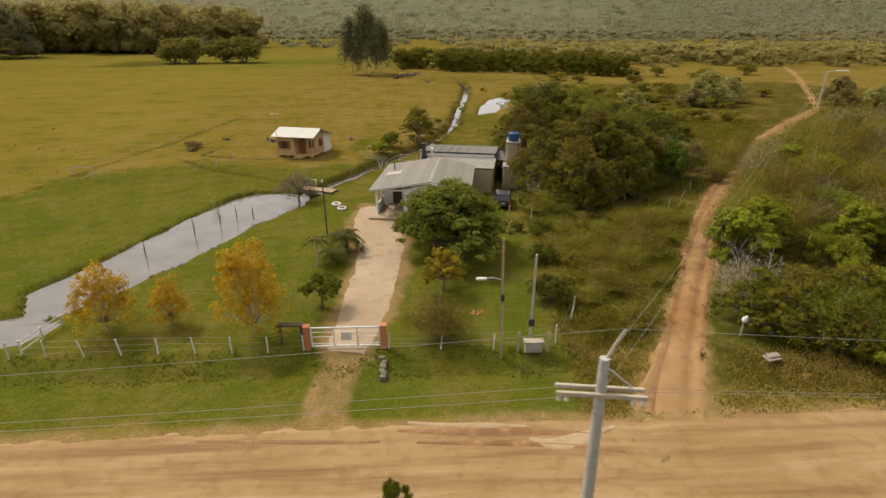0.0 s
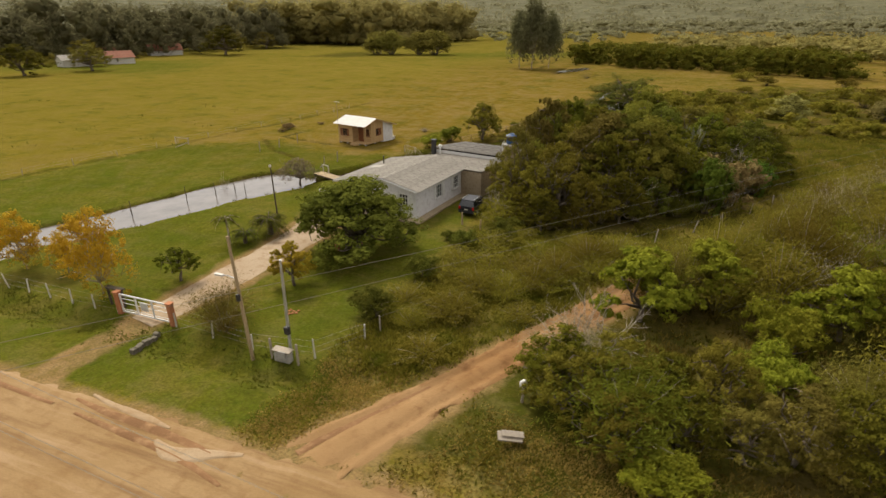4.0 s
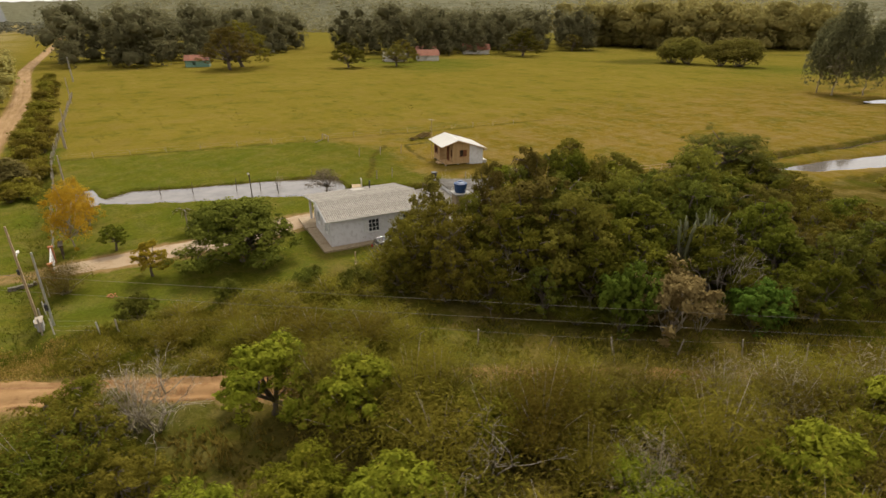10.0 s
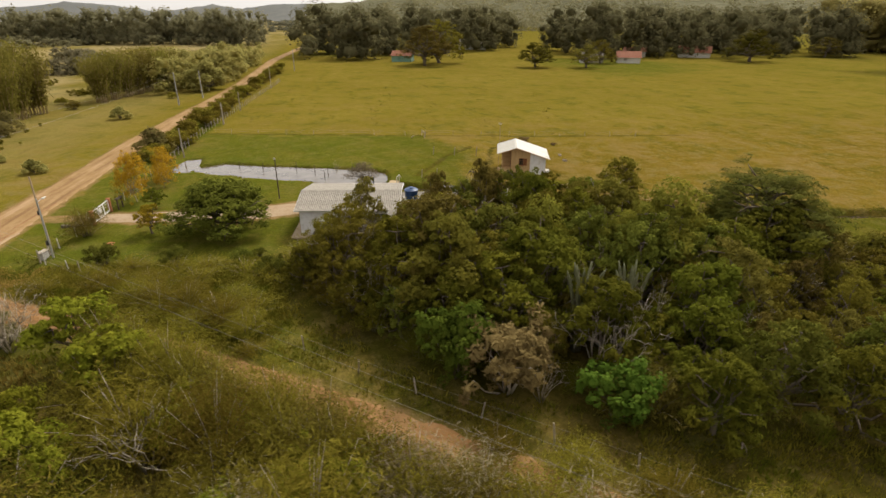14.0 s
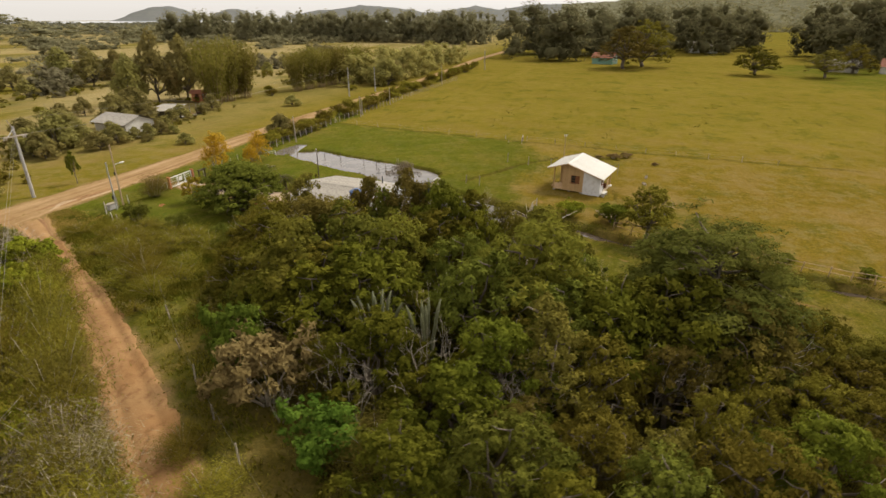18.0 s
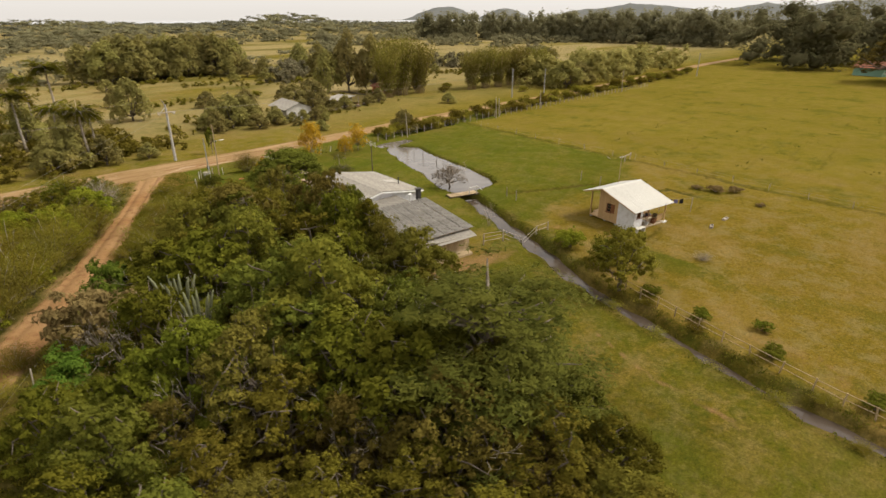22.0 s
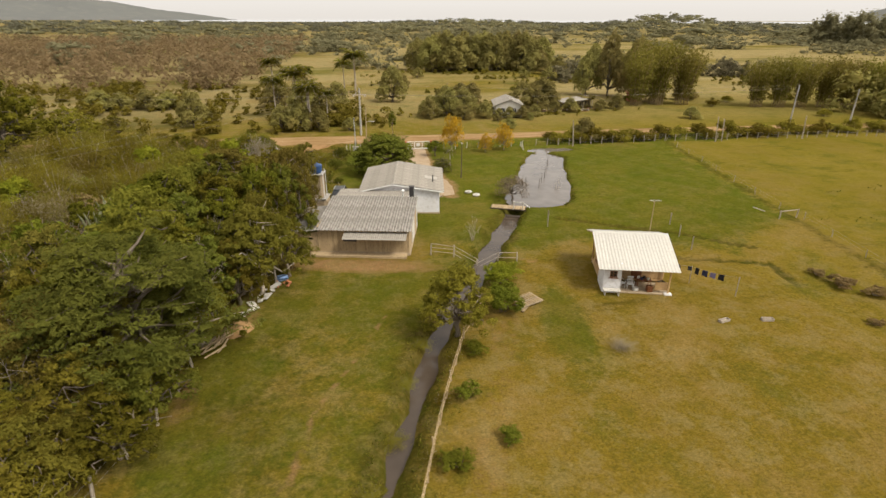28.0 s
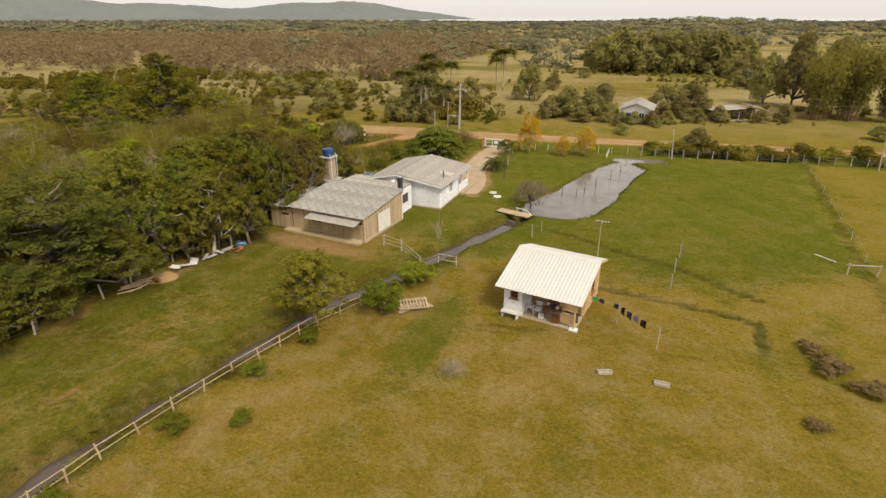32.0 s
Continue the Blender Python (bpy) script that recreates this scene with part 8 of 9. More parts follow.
for i in range(6):
    part("board", Shape().box(-0.3 + 0.12 * i, -0.2 + 0.1 * i, 0.06 + 0.05 * (i % 4), 2.1, 0.18, 0.04, pose(0, 0, 0, 0, 0, 8 * (i - 2))), OLDWOOD, Lp)


def trough(x, y, turn):
    T = Shape()
    T.box(0, 0, 0.04, 1.0, 0.42, 0.08)
    for s in (-1, 1):
        T.box(0, 0.19 * s, 0.16, 1.0, 0.05, 0.2)
        T.box(0.475 * s, 0, 0.16, 0.05, 0.33, 0.2)
    single("feed_trough", T, GREYWOOD, "grey wooden feed trough on the pasture", "trough", pose(x, y, spots(x, y), 0, 0, turn) @ Matrix.Diagonal((0.8, 0.7, 0.7, 1)), "feed troughs")


trough(-17.5, 82.0, 12)
trough(-20.5, 82.4, -8)

ANT = thing("antenna_mast", "thin mast with a small antenna beside the cottage", "antenna", -16.95, 72.2, spots(-16.9, 72.2))
part("mast", Shape().tube([(0, 0, -0.1), (0.05, 0, 5.6)], 0.03, 6), OLDWOOD, ANT)
part("boom", Shape().tube([(-0.45, 0.1, 5.55), (0.45, -0.1, 5.55)], 0.014, 5), STEEL, ANT)
for k in range(5):
    part("element", Shape().tube([(-0.4 + 0.2 * k, -0.25 + 0.02 * k, 5.55), (-0.4 + 0.2 * k, 0.25, 5.55)], 0.008, 4), STEEL, ANT)

CL = thing("clothes_line", "clothes line with dark washing behind the cottage", "clothes line", -17.0, 76.6, spots(-17, 76.6))
stops = [(0.4, -0.4, 1.75), (-1.4, -0.2, 1.45), (-2.4, 1.1, 1.4), (-3.6, 2.3, 1.55)]
part("line", Shape().tube(stops, 0.008, 4, False), CABLE, CL)
part("prop", Shape().tube([(-3.6, 2.3, 0), (-3.6, 2.3, 1.6)], 0.03, 6), GREYWOOD, CL)
part("prop", Shape().tube([(-1.4, -0.2, 0), (-1.4, -0.2, 1.5)], 0.03, 6), GREYWOOD, CL)
garments = ((0.15, 0.5, 0.35, GREENCLOTH, "green cloth"), (0.38, 0.4, 0.35, BLACKCLOTH, "black shirt"), (0.9, 0.4, 0.45, BLACKCLOTH, "black shirt"), (1.25, 0.35, 0.65, BLACKCLOTH, "black trousers"),
            (1.6, 0.5, 0.6, BLUECLOTH, "navy shirt"), (1.95, 0.5, 0.5, LILACCLOTH, "lilac cloth"), (2.3, 0.5, 0.6, BLACKCLOTH, "black jacket"))
for s, w, h, mat_c, lab in garments:
    w, h = 0.75 * w, 0.8 * h
    i = min(int(s), 2)
    a, b = Vector(stops[i]), Vector(stops[i + 1])
    p = a + (b - a) * (s - i)
    d = (b - a).normalized()
    side = Vector((-d.y, d.x, 0)).normalized()
    v, f = [], []
    for r in range(4):
        for c in range(5):
            u = c / 4 - 0.5
            q = p + d * (w * u * (1 + 0.12 * r / 3)) + Vector((0, 0, -h * r / 3)) + side * (0.05 * math.sin(6 * u + r))
            v.append(q)
    v += [q + side * 0.025 for q in v]
    for r in range(3):
        for c in range(4):
            k = r * 5 + c
            f += [(k, k + 1, k + 6, k + 5), (20 + k, 20 + k + 5, 20 + k + 6, 20 + k + 1)]
    part("garment", Shape().add(v, f), mat_c, CL, lab + " hung to dry", True)


def chair(x, y, turn, z=0.13):
    C = thing("plastic_chair", "white moulded plastic garden chair on the porch", "chair", x, y, z, turn, "porch chairs")
    part("seat", Shape().box(0, 0, 0.42, 0.46, 0.44, 0.04), WHITEPAINT, C)
    bk = Shape()
    for k in range(5):
        bk.box(-0.17 + 0.085 * k, 0.22, 0.66, 0.05, 0.025, 0.42)
    bk.box(0, 0.225, 0.88, 0.46, 0.03, 0.08)
    part("backrest", bk, WHITEPAINT, C)
    for sx in (-0.2, 0.2):
        for sy in (-0.19, 0.19):
            part("leg", Shape().tube([(sx * 1.08, sy * 1.08, 0), (sx, sy, 0.41)], [0.02, 0.028], 6), WHITEPAINT, C)
        part("armrest", Shape().tube([(sx * 1.15, -0.2, 0.42), (sx * 1.2, -0.2, 0.62), (sx * 1.15, 0.22, 0.64)], 0.022, 6), WHITEPAINT, C)


def at_hut(x, y):
    c, s = math.cos(radians(-15)), math.sin(radians(-15))
    return -17.05 + c * x - s * y, 74.47 + s * x + c * y


chair(*at_hut(3.1, 3.1), 160)
chair(*at_hut(3.75, 3.0), 200)
TB = thing("porch_table", "small cluttered wooden table on the back porch", "table", *at_hut(2.1, 2.9), 0.13, -15)
part("tabletop", Shape().box(0, 0, 0.72, 1.1, 0.65, 0.04), REDWOOD, TB)
for x in (-0.48, 0.48):
    for y in (-0.26, 0.26):
        part("leg", Shape().box(x, y, 0.35, 0.05, 0.05, 0.7), REDWOOD, TB)
for i, (x, y, m_i) in enumerate(((-0.3, 0.1, OLDWHITE), (-0.05, -0.12, BLACKIRON), (0.2, 0.12, BLUECLOTH), (0.38, -0.1, OLDWHITE))):
    bx, by = at_hut(2.1 + x, 2.9 + y)
    single("porch_pot", Shape().turned([(0.08, 0.0), (0.11, 0.04), (0.11, 0.16), (0.09, 0.18), (0.02, 0.19)], 12), m_i, "small household pot on the porch table", "pot", pose(bx, by, 0.87), "porch pots")
BN = thing("outdoor_bench", "low white slatted bench by the washroom wall", "bench", *at_hut(4.65, 4.15), spots(*at_hut(4.65, 4.15)), -15)
for k in range(4):
    part("slat", Shape().box(0, -0.22 + 0.13 * k, 0.42, 1.25, 0.1, 0.03), OLDWHITE, BN)
for x in (-0.5, 0.5):
    part("leg", Shape().box(x, 0, 0.2, 0.06, 0.4, 0.4), OLDWHITE, BN)

Gl = thing("pole_barrier", "rough wooden pole barrier in the pasture fence", "barrier", -37.2, 64.4, spots(-37.2, 64.4), 4)
for x in (-1.05, 1.05):
    part("post", Shape().tube([(x, 0, -0.1), (x * 1.03, 0.05, 0.95)], 0.06, 6), PALEBARK, Gl)
part("rail", Shape().tube([(-1.15, 0.05, 0.88), (1.2, 0.0, 0.82)], 0.045, 6), PALEBARK, Gl)
single("fallen_pole", Shape().tube([(-0.9, 0, 0.1), (0.9, 0.3, 0.75)], 0.05, 6), PALEBARK, "pale pole leaning in the pasture grass", "pole", pose(-35.3, 62.3, 0))
for x, y, h in ((-24.0, 64.2, 1.3), (-23.2, 67.2, 1.2), (-22.5, 70.3, 1.3), (-11.6, 62.8, 1.3), (-12.3, 61.0, 1.1)):
    single("garden_stake", Shape().tube([(0, 0, -0.1), (0.06, 0.05, h)], 0.045, 6), GREYWOOD, "grey wooden stake at the garden's edge", "stake", pose(x, y, spots(x, y)), "garden stakes")

# heap of building waste along the grove's edge
rw = random.Random(4)
for i in range(8):
    s = i / 7
    x, y = 15.6 - 2.1 * s + rw.uniform(-0.3, 0.3), 76.8 - 4.4 * s + rw.uniform(-0.3, 0.3)
    single("scrap_sheet", Shape().box(0, 0, 0.05, rw.uniform(0.6, 1.2), rw.uniform(0.35, 0.6), 0.04), OLDWHITE, "broken white sheet dumped at the grove's edge", "scrap", pose(x, y, spots(x, y) + 0.16, rw.uniform(-16, 16), rw.uniform(-16, 16), rw.uniform(0, 180)), "scrap sheets")
for i in range(14):
    x, y = 16.3 + rw.uniform(-0.5, 0.5), 79.4 + rw.uniform(-1.1, 1.1)
    single("old_log", Shape().tube([(-0.8, 0, 0.09), (0.0, 0.04, 0.1), (0.8, 0, 0.09)], [0.05, 0.06, 0.045], 7), OLDWOOD, "weathered log in a rough pile", "log", pose(x, y, spots(x, y) + 0.07 * (i % 3), 0, 0, 60 + rw.uniform(-25, 25)), "log pile")
v, f = [(0, 0, 0.45)], []
for r in range(1, 5):
    for k in range(16):
        a = 2 * math.pi * k / 16
        q = 0.28 * r * (1 + 0.12 * math.sin(3 * a + r))
        v.append((q * math.cos(a), q * math.sin(a), 0.45 * math.cos(r / 4 * math.pi / 2) - 0.05))
for k in range(16):
    f.append((0, 1 + k, 1 + (k + 1) % 16))
for r in range(3):
    for k in range(16):
        f.append((1 + r * 16 + k, 1 + (r + 1) * 16 + k, 1 + (r + 1) * 16 + (k + 1) % 16, 1 + r * 16 + (k + 1) % 16))
single("sand_heap", Shape().add(v, f), TRACK, "small orange heap of building sand", "sand", pose(15.4, 77.9, spots(15.4, 77.9)), smooth=True)
tarp = Shape()
tarp.box(0, 0, 0.2, 0.9, 0.6, 0.4, None, 0.12)
single("blue_tarp", tarp, surface("blue_tarp_plastic", (0.12, 0.20, 0.36), (0.16, 0.25, 0.42), (0.3, 0.36, 0.45), 2, 9, 0.5), "crumpled blue tarpaulin bundle", "tarp", pose(13.2, 70.9, spots(13.2, 70.9), 0, 0, 20), smooth=True)
for i in range(12):
    x, y = 13.0 + rw.uniform(-0.5, 0.5), 71.9 + rw.uniform(-0.4, 0.4)
    single("loose_brick", Shape().box(0, 0, 0.05, 0.24, 0.12, 0.1), BRICK, "loose orange brick on the ground", "brick", pose(x, y, spots(x, y) + 0.09 * (i % 3), 0, 0, rw.uniform(0, 180)), "loose bricks")
single("scrap_sheet", Shape().box(0, 0, 0.0, 1.0, 0.45, 0.07).box(0.1, 0.08, 0.08, 0.9, 0.3, 0.06), GREYWOOD, "grey broken boards lying by the track", "scrap", pose(18.9, 25.4, 0.3, 10, 8, 20))
single("white_bag", Shape().turned([(0.05, 0.0), (0.16, 0.1), (0.18, 0.25), (0.07, 0.38), (0.1, 0.44)], 9), WHITEPAINT, "crumpled white plastic bag", "bag", pose(18.8, 28.0, 0.82, 20, 10, 0), smooth=True)
single("old_post", Shape().tube([(0, 0, -0.2), (0.03, 0, 0.5), (0.02, 0.02, 0.95)], 0.06, 7), GREYWOOD, "short weathered post beside the track", "post", pose(18.8, 28.0, 0))
for k, (line, half) in enumerate((([(0.2, 21.2), (2.4, 21.0), (5.0, 20.95), (8.2, 20.7)], [0.12, 0.28, 0.34, 0.2]), ([(1.0, 20.5), (3.6, 20.35), (7.0, 20.1), (9.6, 19.6)], [0.1, 0.22, 0.26, 0.12]),
                                  ([(-8.0, 20.9), (-4.0, 20.7), (-0.5, 20.6)], [0.1, 0.2, 0.12]), ([(11.2, 22.0), (12.6, 24.4), (14.6, 27.6)], [0.2, 0.3, 0.15]))):
    ribbon("mud_rut", line, half, MUD, "dark damp rut in the road's edge", 0.075, 0.3, 4, seed=20.0 + k, rut=0.02)
SILT = dirt_material("pale_silt", (0.300, 0.212, 0.124), (0.330, 0.240, 0.148), (0.250, 0.160, 0.082))
ribbon("silt_patch", [(5.6, 20.5), (6.6, 20.15), (7.6, 20.4), (8.4, 20.75), (9.4, 21.1)], [0.1, 0.42, 0.5, 0.26, 0.1], SILT, "pale dried silt washed over the road's edge", 0.07, 0.25, 6, seed=31.0)
ribbon("silt_patch", [(0.6, 21.7), (2.2, 21.45), (4.0, 21.35), (5.6, 21.2)], [0.06, 0.2, 0.26, 0.08], SILT, "pale dried silt washed over the road's edge", 0.07, 0.25, 5, seed=33.0)


# ---- buildings in the distance ----
def cottage(x, y, turn, w, d, hw, hr, wall, roof, label, doors=1):
    C = thing("far_house", label, "house", x, y, 0, turn, "distant houses")
    m = Matrix.Identity(4)
    holes = [(w * 0.18, w * 0.36, 0.9, 1.9), (w * 0.62, w * 0.80, 0.9, 1.9)]
    part("wall_front", wall_with_holes(w, hw, holes, 0.2, pose(-w / 2, -d / 2, 0, 0, 0, 0), (w / 2, hr - 0.1)), wall, C)
    part("wall_back", wall_with_holes(w, hw, holes, 0.2, pose(w / 2, d / 2, 0, 0, 0, 180), (w / 2, hr - 0.1)), wall, C)
    part("wall_side", wall_with_holes(d - 0.4, hw, [(d * 0.3, d * 0.3 + 1.0, 0.9, 1.9)], 0.2, pose(w / 2, -d / 2 + 0.2, 0, 0, 0, 90)), wall, C)
    part("wall_side", wall_with_holes(d - 0.4, hw, [(d * 0.3, d * 0.3 + 1.0, 0.9, 1.9)], 0.2, pose(-w / 2, d / 2 - 0.2, 0, 0, 0, -90)), wall, C)
    for base in (pose(-w / 2, -d / 2, 0), pose(w / 2, d / 2, 0, 0, 0, 180)):
        for a, b, c, e in holes:
            window(C, base @ Matrix.Translation((a, 0, c)), b - a, e - c, WHITEPAINT, 2, 1)
    slope(C, (0, -d / 2 - 0.4, hr), (0, d / 2 + 0.4, hr), (w / 2 + 0.4, 0), (hr - hw) * 1.1, max(3, int(d / 1.6)), 1, 0.5, 0.05, roof, 3)
    slope(C, (0, -d / 2 - 0.4, hr), (0, d / 2 + 0.4, hr), (-w / 2 - 0.4, 0), (hr - hw) * 1.1, max(3, int(d / 1.6)), 1, 0.5, 0.05, roof, 4)
    return C


cottage(-25.6, -3.2, -10, 5.4, 8.0, 2.5, 3.6, OLDWHITE, FIBRE, "white gabled house across the road")
BS = thing("barn_shelter", "open dark wooden barn with pale sheet roof across the road", "barn", -44.5, -9.5, 0, 8, scale=(0.85, 0.9, 0.72))
for x in (-5.5, -2.7, 0.0, 2.8, 5.6):
    for y in (-2.6, 2.4):
        part("post", Shape().tube([(x, y, 0), (x, y, 2.6)], 0.1, 6), GREYWOOD, BS)
for i in range(22):
    part("board", Shape().box(-5.4 + 0.5 * i, -2.6, 1.1 + 0.1 * (i % 3), 0.4, 0.05, 2.1), DARKWOOD, BS)
slope(BS, (-1.5, -3.0, 3.9), (-1.5, 3.0, 3.9), (-5.2, 0), 1.6, 5, 1, 0.25, 0.05, FIBRE, 5)
slope(BS, (-1.2, -3.0, 3.0), (-1.2, 3.0, 3.0), (7.2, 0), 0.7, 5, 2, 0.25, 0.05, FIBRE, 6)
rb = random.Random(12)
for i in range(9):
    x, y = -34.5 - 1.6 * i + rb.uniform(-0.5, 0.5), -5.2 + rb.uniform(-1.2, 0.8)
    C = thing("scrap_heap", "heap of dark boards and scrap beside the barn", "scrap", x, y, spots(x, y), rb.uniform(0, 180), "barn scrap")
    for k in range(4):
        part("board", Shape().box(rb.uniform(-0.2, 0.2), rb.uniform(-0.3, 0.3), 0.06 + 0.12 * k, rb.uniform(0.9, 1.8), rb.uniform(0.25, 0.5), 0.08, pose(0, 0, 0, 0, 0, rb.uniform(-40, 40))), (DARKWOOD, GREYWOOD, REDWOOD, OLDWHITE)[(i + k) % 4], C)
cottage(-62.5, -17.5, 10, 2.6, 2.6, 2.2, 2.8, BRICK, REDTILE, "tiny brick outbuilding beyond the road")
cottage(-205, 77, -18, 7, 9, 2.8, 4.6, GREENWALL, REDTILE, "pale green house with red roof across the pasture")
cottage(-214, 229, -32, 9, 15, 2.6, 5.4, OLDWHITE, REDTILE, "long farmhouse with red tiled roof")
cottage(-184, 177, -24, 8, 10, 2.6, 4.9, OLDWHITE, REDTILE, "white farmhouse with red tiled roof")
cottage(-188, 161, -20, 8, 10, 2.6, 4.2, OLDWHITE, FIBRE, "white farmhouse with grey roof among trees")
cottage(-222, 200, -28, 8, 11, 2.8, 4.6, OLDWHITE, REDTILE, "small farmhouse with red roof")
cottage(-300, 130, -6, 10, 16, 4.0, 6.0, WHITEWALL, FIBRE, "long pale farm building among tall trees")


# ---- grasses ----
def tufts(name, label, ring, count, high, material, seed, wide=0.055, near=None, spread=0.16, clump=5, ways=True):
    """Tall grass and weeds: many single blades in loose tufts, as one mass."""
    rng = np.random.default_rng(seed)
    xs, ys = np.array([p[0] for p in ring]), np.array([p[1] for p in ring])
    x, y = rng.uniform(xs.min(), xs.max(), count * 3), rng.uniform(ys.min(), ys.max(), count * 3)
    ok = inside(x, y, ring) < 0
    for line, half in ((TRACK_LINE, TRACK_HALF), (ROAD_LINE, ROAD_HALF), (DRIVE_LINE, DRIVE_HALF)):
        d, w = along(x, y, line, half)
        ok &= (d > w * 0.92) | (not ways)
    if near is not None:
        d, _ = along(x, y, near[0])
        ok &= (d > near[1]) & (d < near[2])
    ok &= wavy(x, y, 3.5, seed) + rng.normal(size=x.shape) * 0.5 > -0.3
    if near is None:
        ok &= -inside(x, y, ring) > rng.uniform(0, 1.6, x.shape) + 0.5 * wavy(x, y, 1.5, 2.0)
    x, y = x[ok][:count], y[ok][:count]
    x, y = np.repeat(x, clump), np.repeat(y, clump)
    n = len(x)
    x, y = x + rng.normal(size=n) * spread, y + rng.normal(size=n) * spread
    z = land(x, y)
    h = high * rng.uniform(0.4, 1.2, n) * (0.75 + 0.35 * wavy(x, y, 2.0, seed))
    a = rng.uniform(0, 2 * np.pi, n)
    lean = rng.normal(size=(n, 2)) * 0.35 * h[:, None]
    w = wide * rng.uniform(0.6, 1.4, n)
    b0 = np.stack([x - w * np.cos(a), y - w * np.sin(a), z - 0.02], 1)
    b1 = np.stack([x + w * np.cos(a), y + w * np.sin(a), z - 0.02], 1)
    tip = np.stack([x + lean[:, 0], y + lean[:, 1], z + h], 1)
    verts = np.stack([b0, b1, tip], 1).reshape(-1, 3)
    me = bpy.data.meshes.new(name)
    me.vertices.add(3 * n), me.loops.add(3 * n), me.polygons.add(n)
    me.vertices.foreach_set("co", verts.astype(np.float32).ravel())
    me.loops.foreach_set("vertex_index", np.arange(3 * n).astype(np.int32))
    me.polygons.foreach_set("loop_start", (3 * np.arange(n)).astype(np.int32))
    me.update(calc_edges=True)
    me.attributes.new("tint", "FLOAT", "FACE").data.foreach_set("value", rng.random(n).astype(np.float32))
    me.materials.append(material)
    return tagged(new(name, me), label, "grass", kind="stuff")


tufts("rough_grass", "rough grass and weeds beside the track", [(8.6, 28.0), (13.0, 26.6), (18.0, 33.5), (24.6, 45.0), (21.5, 48.0), (10.5, 47.5), (9.8, 38.0)], 10000, 0.36, L_MEADOW, 3, 0.05)
tufts("rough_grass", "rough grass between the scrub bushes", EAST, 11000, 0.44, L_STRAW, 4, 0.07)
tufts("rough_grass", "rough green meadow between grove and track", [(10.0, 45.5), (24.0, 46.0), (48.0, 78.0), (66.0, 100.0), (36.0, 100.0), (24.0, 94.0), (34.0, 72.0), (29.0, 58.0), (20.0, 49.5)], 15000, 0.38, L_MEADOW, 5, 0.05)
for k, row in enumerate(([(-44.0, 56.0), (-62.0, 57.0), (-80.0, 60.5), (-118.0, 63.0)], [(-38.0, 65.0), (-56.0, 67.0), (-74.0, 72.0), (-112.0, 75.0)], [(-35.0, 74.0), (-52.0, 79.0), (-70.0, 81.0), (-104.0, 90.0)], [(-33.0, 86.0), (-50.0, 90.0), (-66.0, 96.0), (-98.0, 104.0)])):
    tufts("pasture_tussock", "dark rank tussocks in a streak over the pasture", [(-125.0, 50.0), (-30.0, 50.0), (-30.0, 110.0), (-125.0, 110.0)], 260, 0.26, L_GREEN, 21 + k, 0.10, (row, 0.0, 0.9 + 0.2 * k), spread=0.5, clump=6)
tufts("dry_grass", "dry yellow grass along the road's edge", [(8.0, 21.6), (11.6, 21.8), (14.4, 28.6), (8.8, 28.4)], 1500, 0.15, L_DRY, 6, 0.045)
tufts("rough_grass", "short green grass at the road's edge", [(8.0, 21.6), (11.6, 21.8), (14.4, 28.6), (8.8, 28.4)], 1200, 0.15, L_MEADOW, 17, 0.045)
tufts("dry_grass", "dry yellow grass along the road's edge", [(14.0, 21.4), (32.0, 21.8), (36.0, 26.0), (16.8, 27.4)], 2400, 0.15, L_DRY, 7, 0.045)
tufts("rough_grass", "short green grass at the road's edge", [(14.0, 21.4), (32.0, 21.8), (36.0, 26.0), (16.8, 27.4)], 2400, 0.15, L_MEADOW, 18, 0.045)
tufts("track_grass", "grass strip worn thin between the wheel ruts", [(12.5, 23.5), (60.0, 23.5), (60.0, 92.0), (12.5, 92.0)], 1500, 0.16, L_MEADOW, 12, 0.06, (TRACK_LINE, 0.0, 0.36), ways=False)
tufts("track_grass", "ragged grass creeping over the track's edges", [(12.0, 22.0), (40.0, 22.0), (40.0, 66.0), (12.0, 66.0)], 1700, 0.17, L_MEADOW, 16, 0.06, (TRACK_LINE, 0.85, 1.7), ways=False)
tufts("bank_grass", "rank grass on the canal banks", [(-12.0, 52.0), (14.0, 52.0), (14.0, 120.0), (-12.0, 120.0)], 2600, 0.15, L_GREEN, 8, 0.05, (CANAL, 0.7, 1.7))
tufts("bank_reeds", "brown reedy grass on the pasture bank of the canal", [(-12.0, 60.0), (14.0, 60.0), (14.0, 122.0), (-12.0, 122.0)], 2200, 0.2, L_STRAW, 14, 0.05, ([(x - 1.75, y + 0.5) for x, y in CANAL[4:14]], 0.0, 0.75))
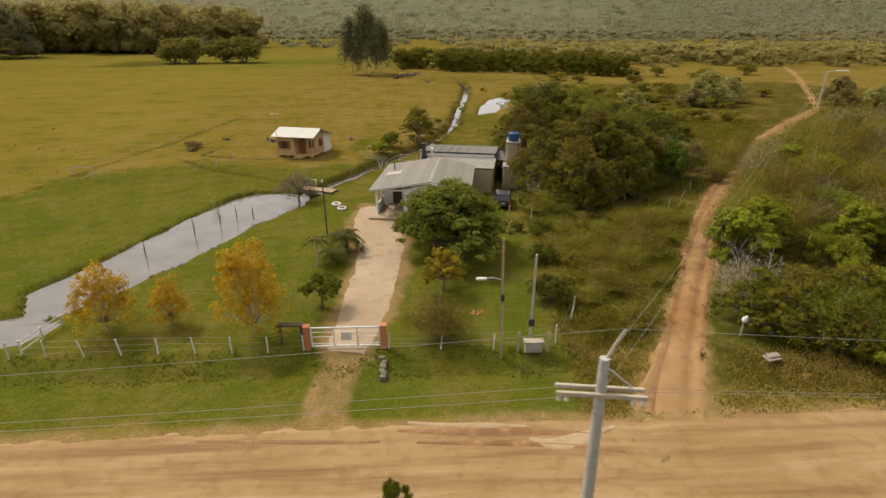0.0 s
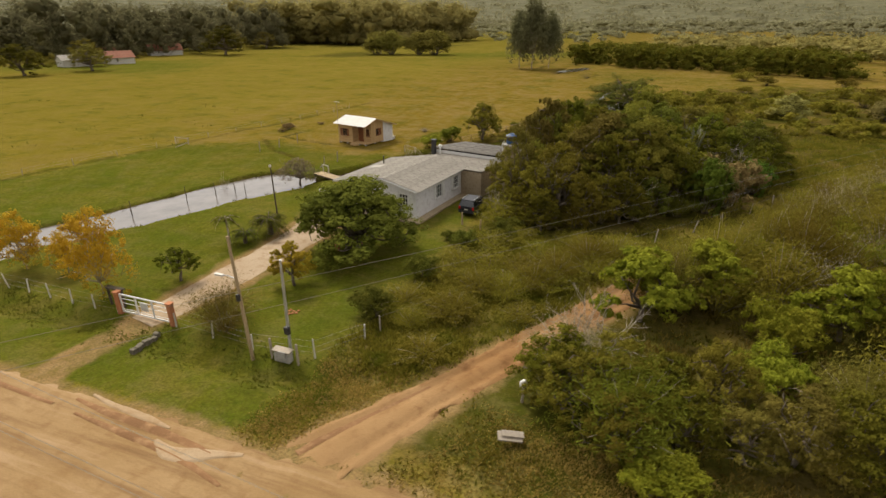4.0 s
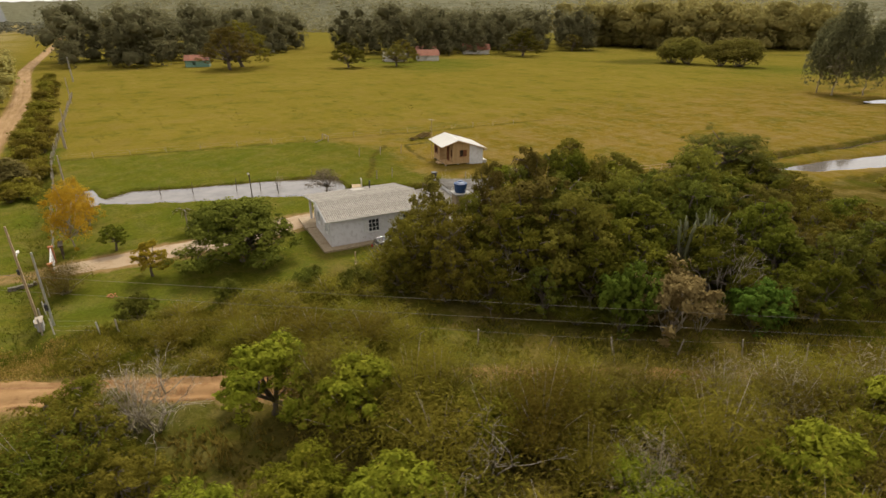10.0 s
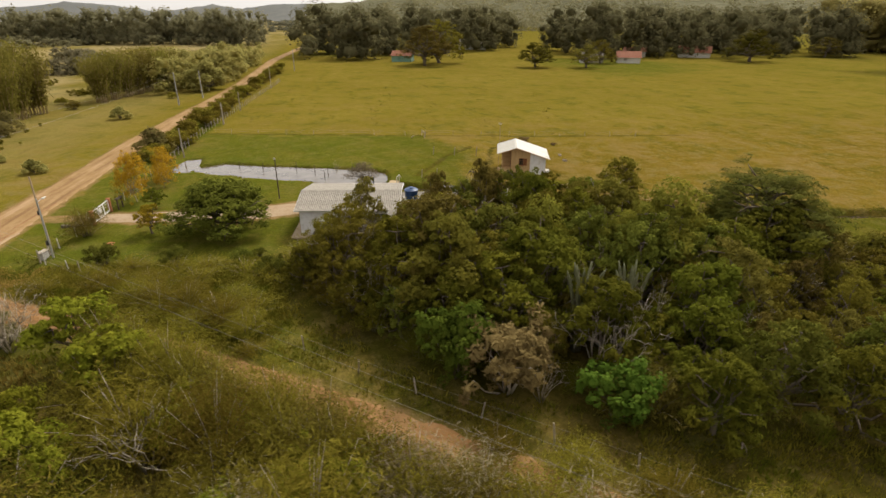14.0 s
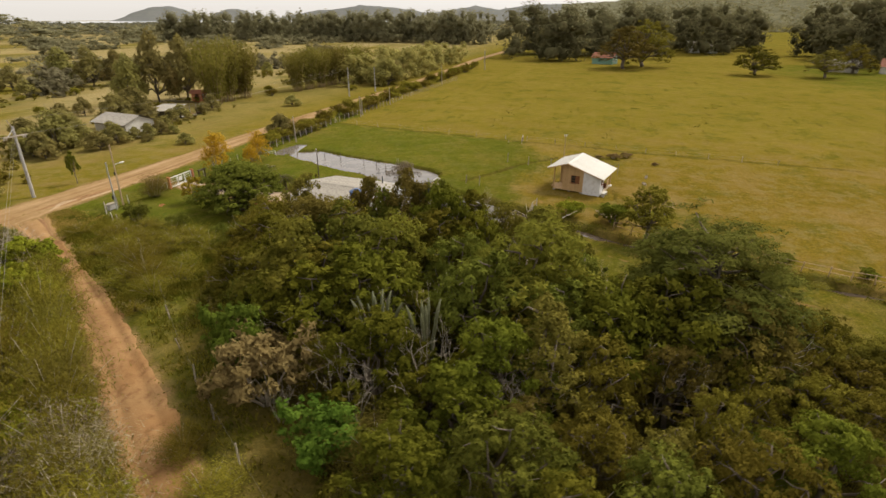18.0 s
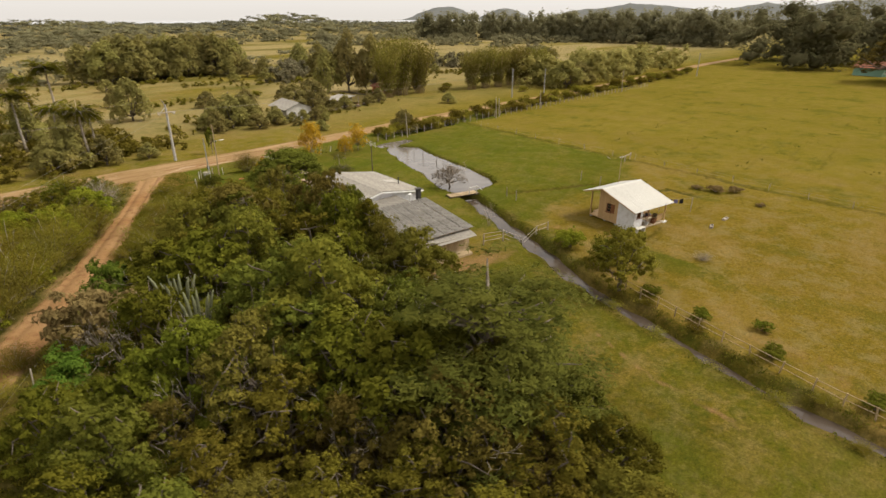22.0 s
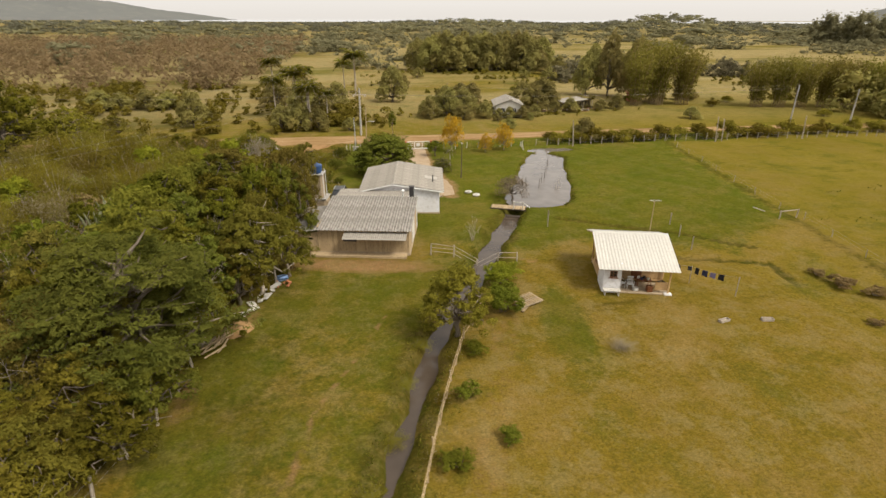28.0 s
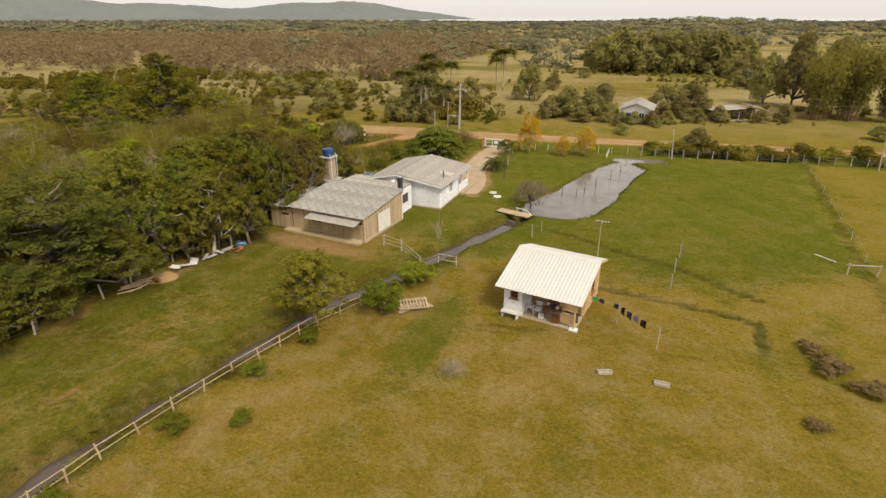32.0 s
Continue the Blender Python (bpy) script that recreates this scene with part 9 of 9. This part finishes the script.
tufts("bank_grass", "reedy grass round the pond", [(-29.0, 27.0), (-8.0, 27.0), (-8.0, 60.0), (-29.0, 60.0)], 1100, 0.22, L_GREEN, 9, 0.05, (POND + POND[:1], 0.1, 0.7))
tufts("ditch_grass", "rank grass in the roadside ditch", [(-40.0, 24.2), (11.0, 24.2), (11.0, 28.2), (-40.0, 28.2)], 1100, 0.13, L_GREEN, 10, 0.05)

# dead stakes standing in the pond
for x, y, h in ((-19.3, 40.8, 1.3), (-17.4, 45.2, 1.6), (-16.1, 47.6, 1.4), (-15.2, 49.3, 1.2), (-13.6, 49.0, 1.3), (-20.6, 37.6, 1.1)):
    K = thing("pond_stake", "thin dead forked stake standing in the pond", "stake", x, y, spots(x, y), 40 * x, "pond stakes")
    part("stem", Shape().tube([(0, 0, -0.2), (0.04, 0.02, h * 0.6), (0.02, 0.06, h + 0.7)], [0.045, 0.038, 0.022], 6), DARKWOOD, K)
    part("fork", Shape().tube([(0.04, 0.02, h * 0.6), (0.16, -0.05, h + 0.2)], [0.025, 0.012], 5), DARKWOOD, K)
# odds and ends on the cottage's back porch
for i, (x, y, w, d, h, m_i) in enumerate(((1.2, 3.2, 0.5, 0.4, 0.35, OLDWOOD), (1.75, 3.45, 0.4, 0.35, 0.5, REDWOOD), (2.75, 3.4, 0.35, 0.3, 0.3, OLDWHITE), (0.7, 2.8, 0.45, 0.4, 0.6, DARKWOOD))):
    bx, by = at_hut(x, y)
    C = thing("storage_crate", ("rough wooden crate on the back porch", "reddish wooden crate on the back porch", "small whitish crate on the back porch", "dark wooden crate on the back porch")[i], "crate", bx, by, 0.13, -15 + 9 * i, "porch crates")
    for k in range(3):
        for s in (-1, 1):
            part("slat", Shape().box(0, s * d / 2, h * (0.2 + 0.3 * k), w, 0.02, h * 0.22), m_i, C)
            part("slat", Shape().box(s * w / 2, 0, h * (0.2 + 0.3 * k), 0.02, d - 0.03, h * 0.22), m_i, C)
    part("base", Shape().box(0, 0, 0.02, w - 0.03, d - 0.03, 0.03), m_i, C)
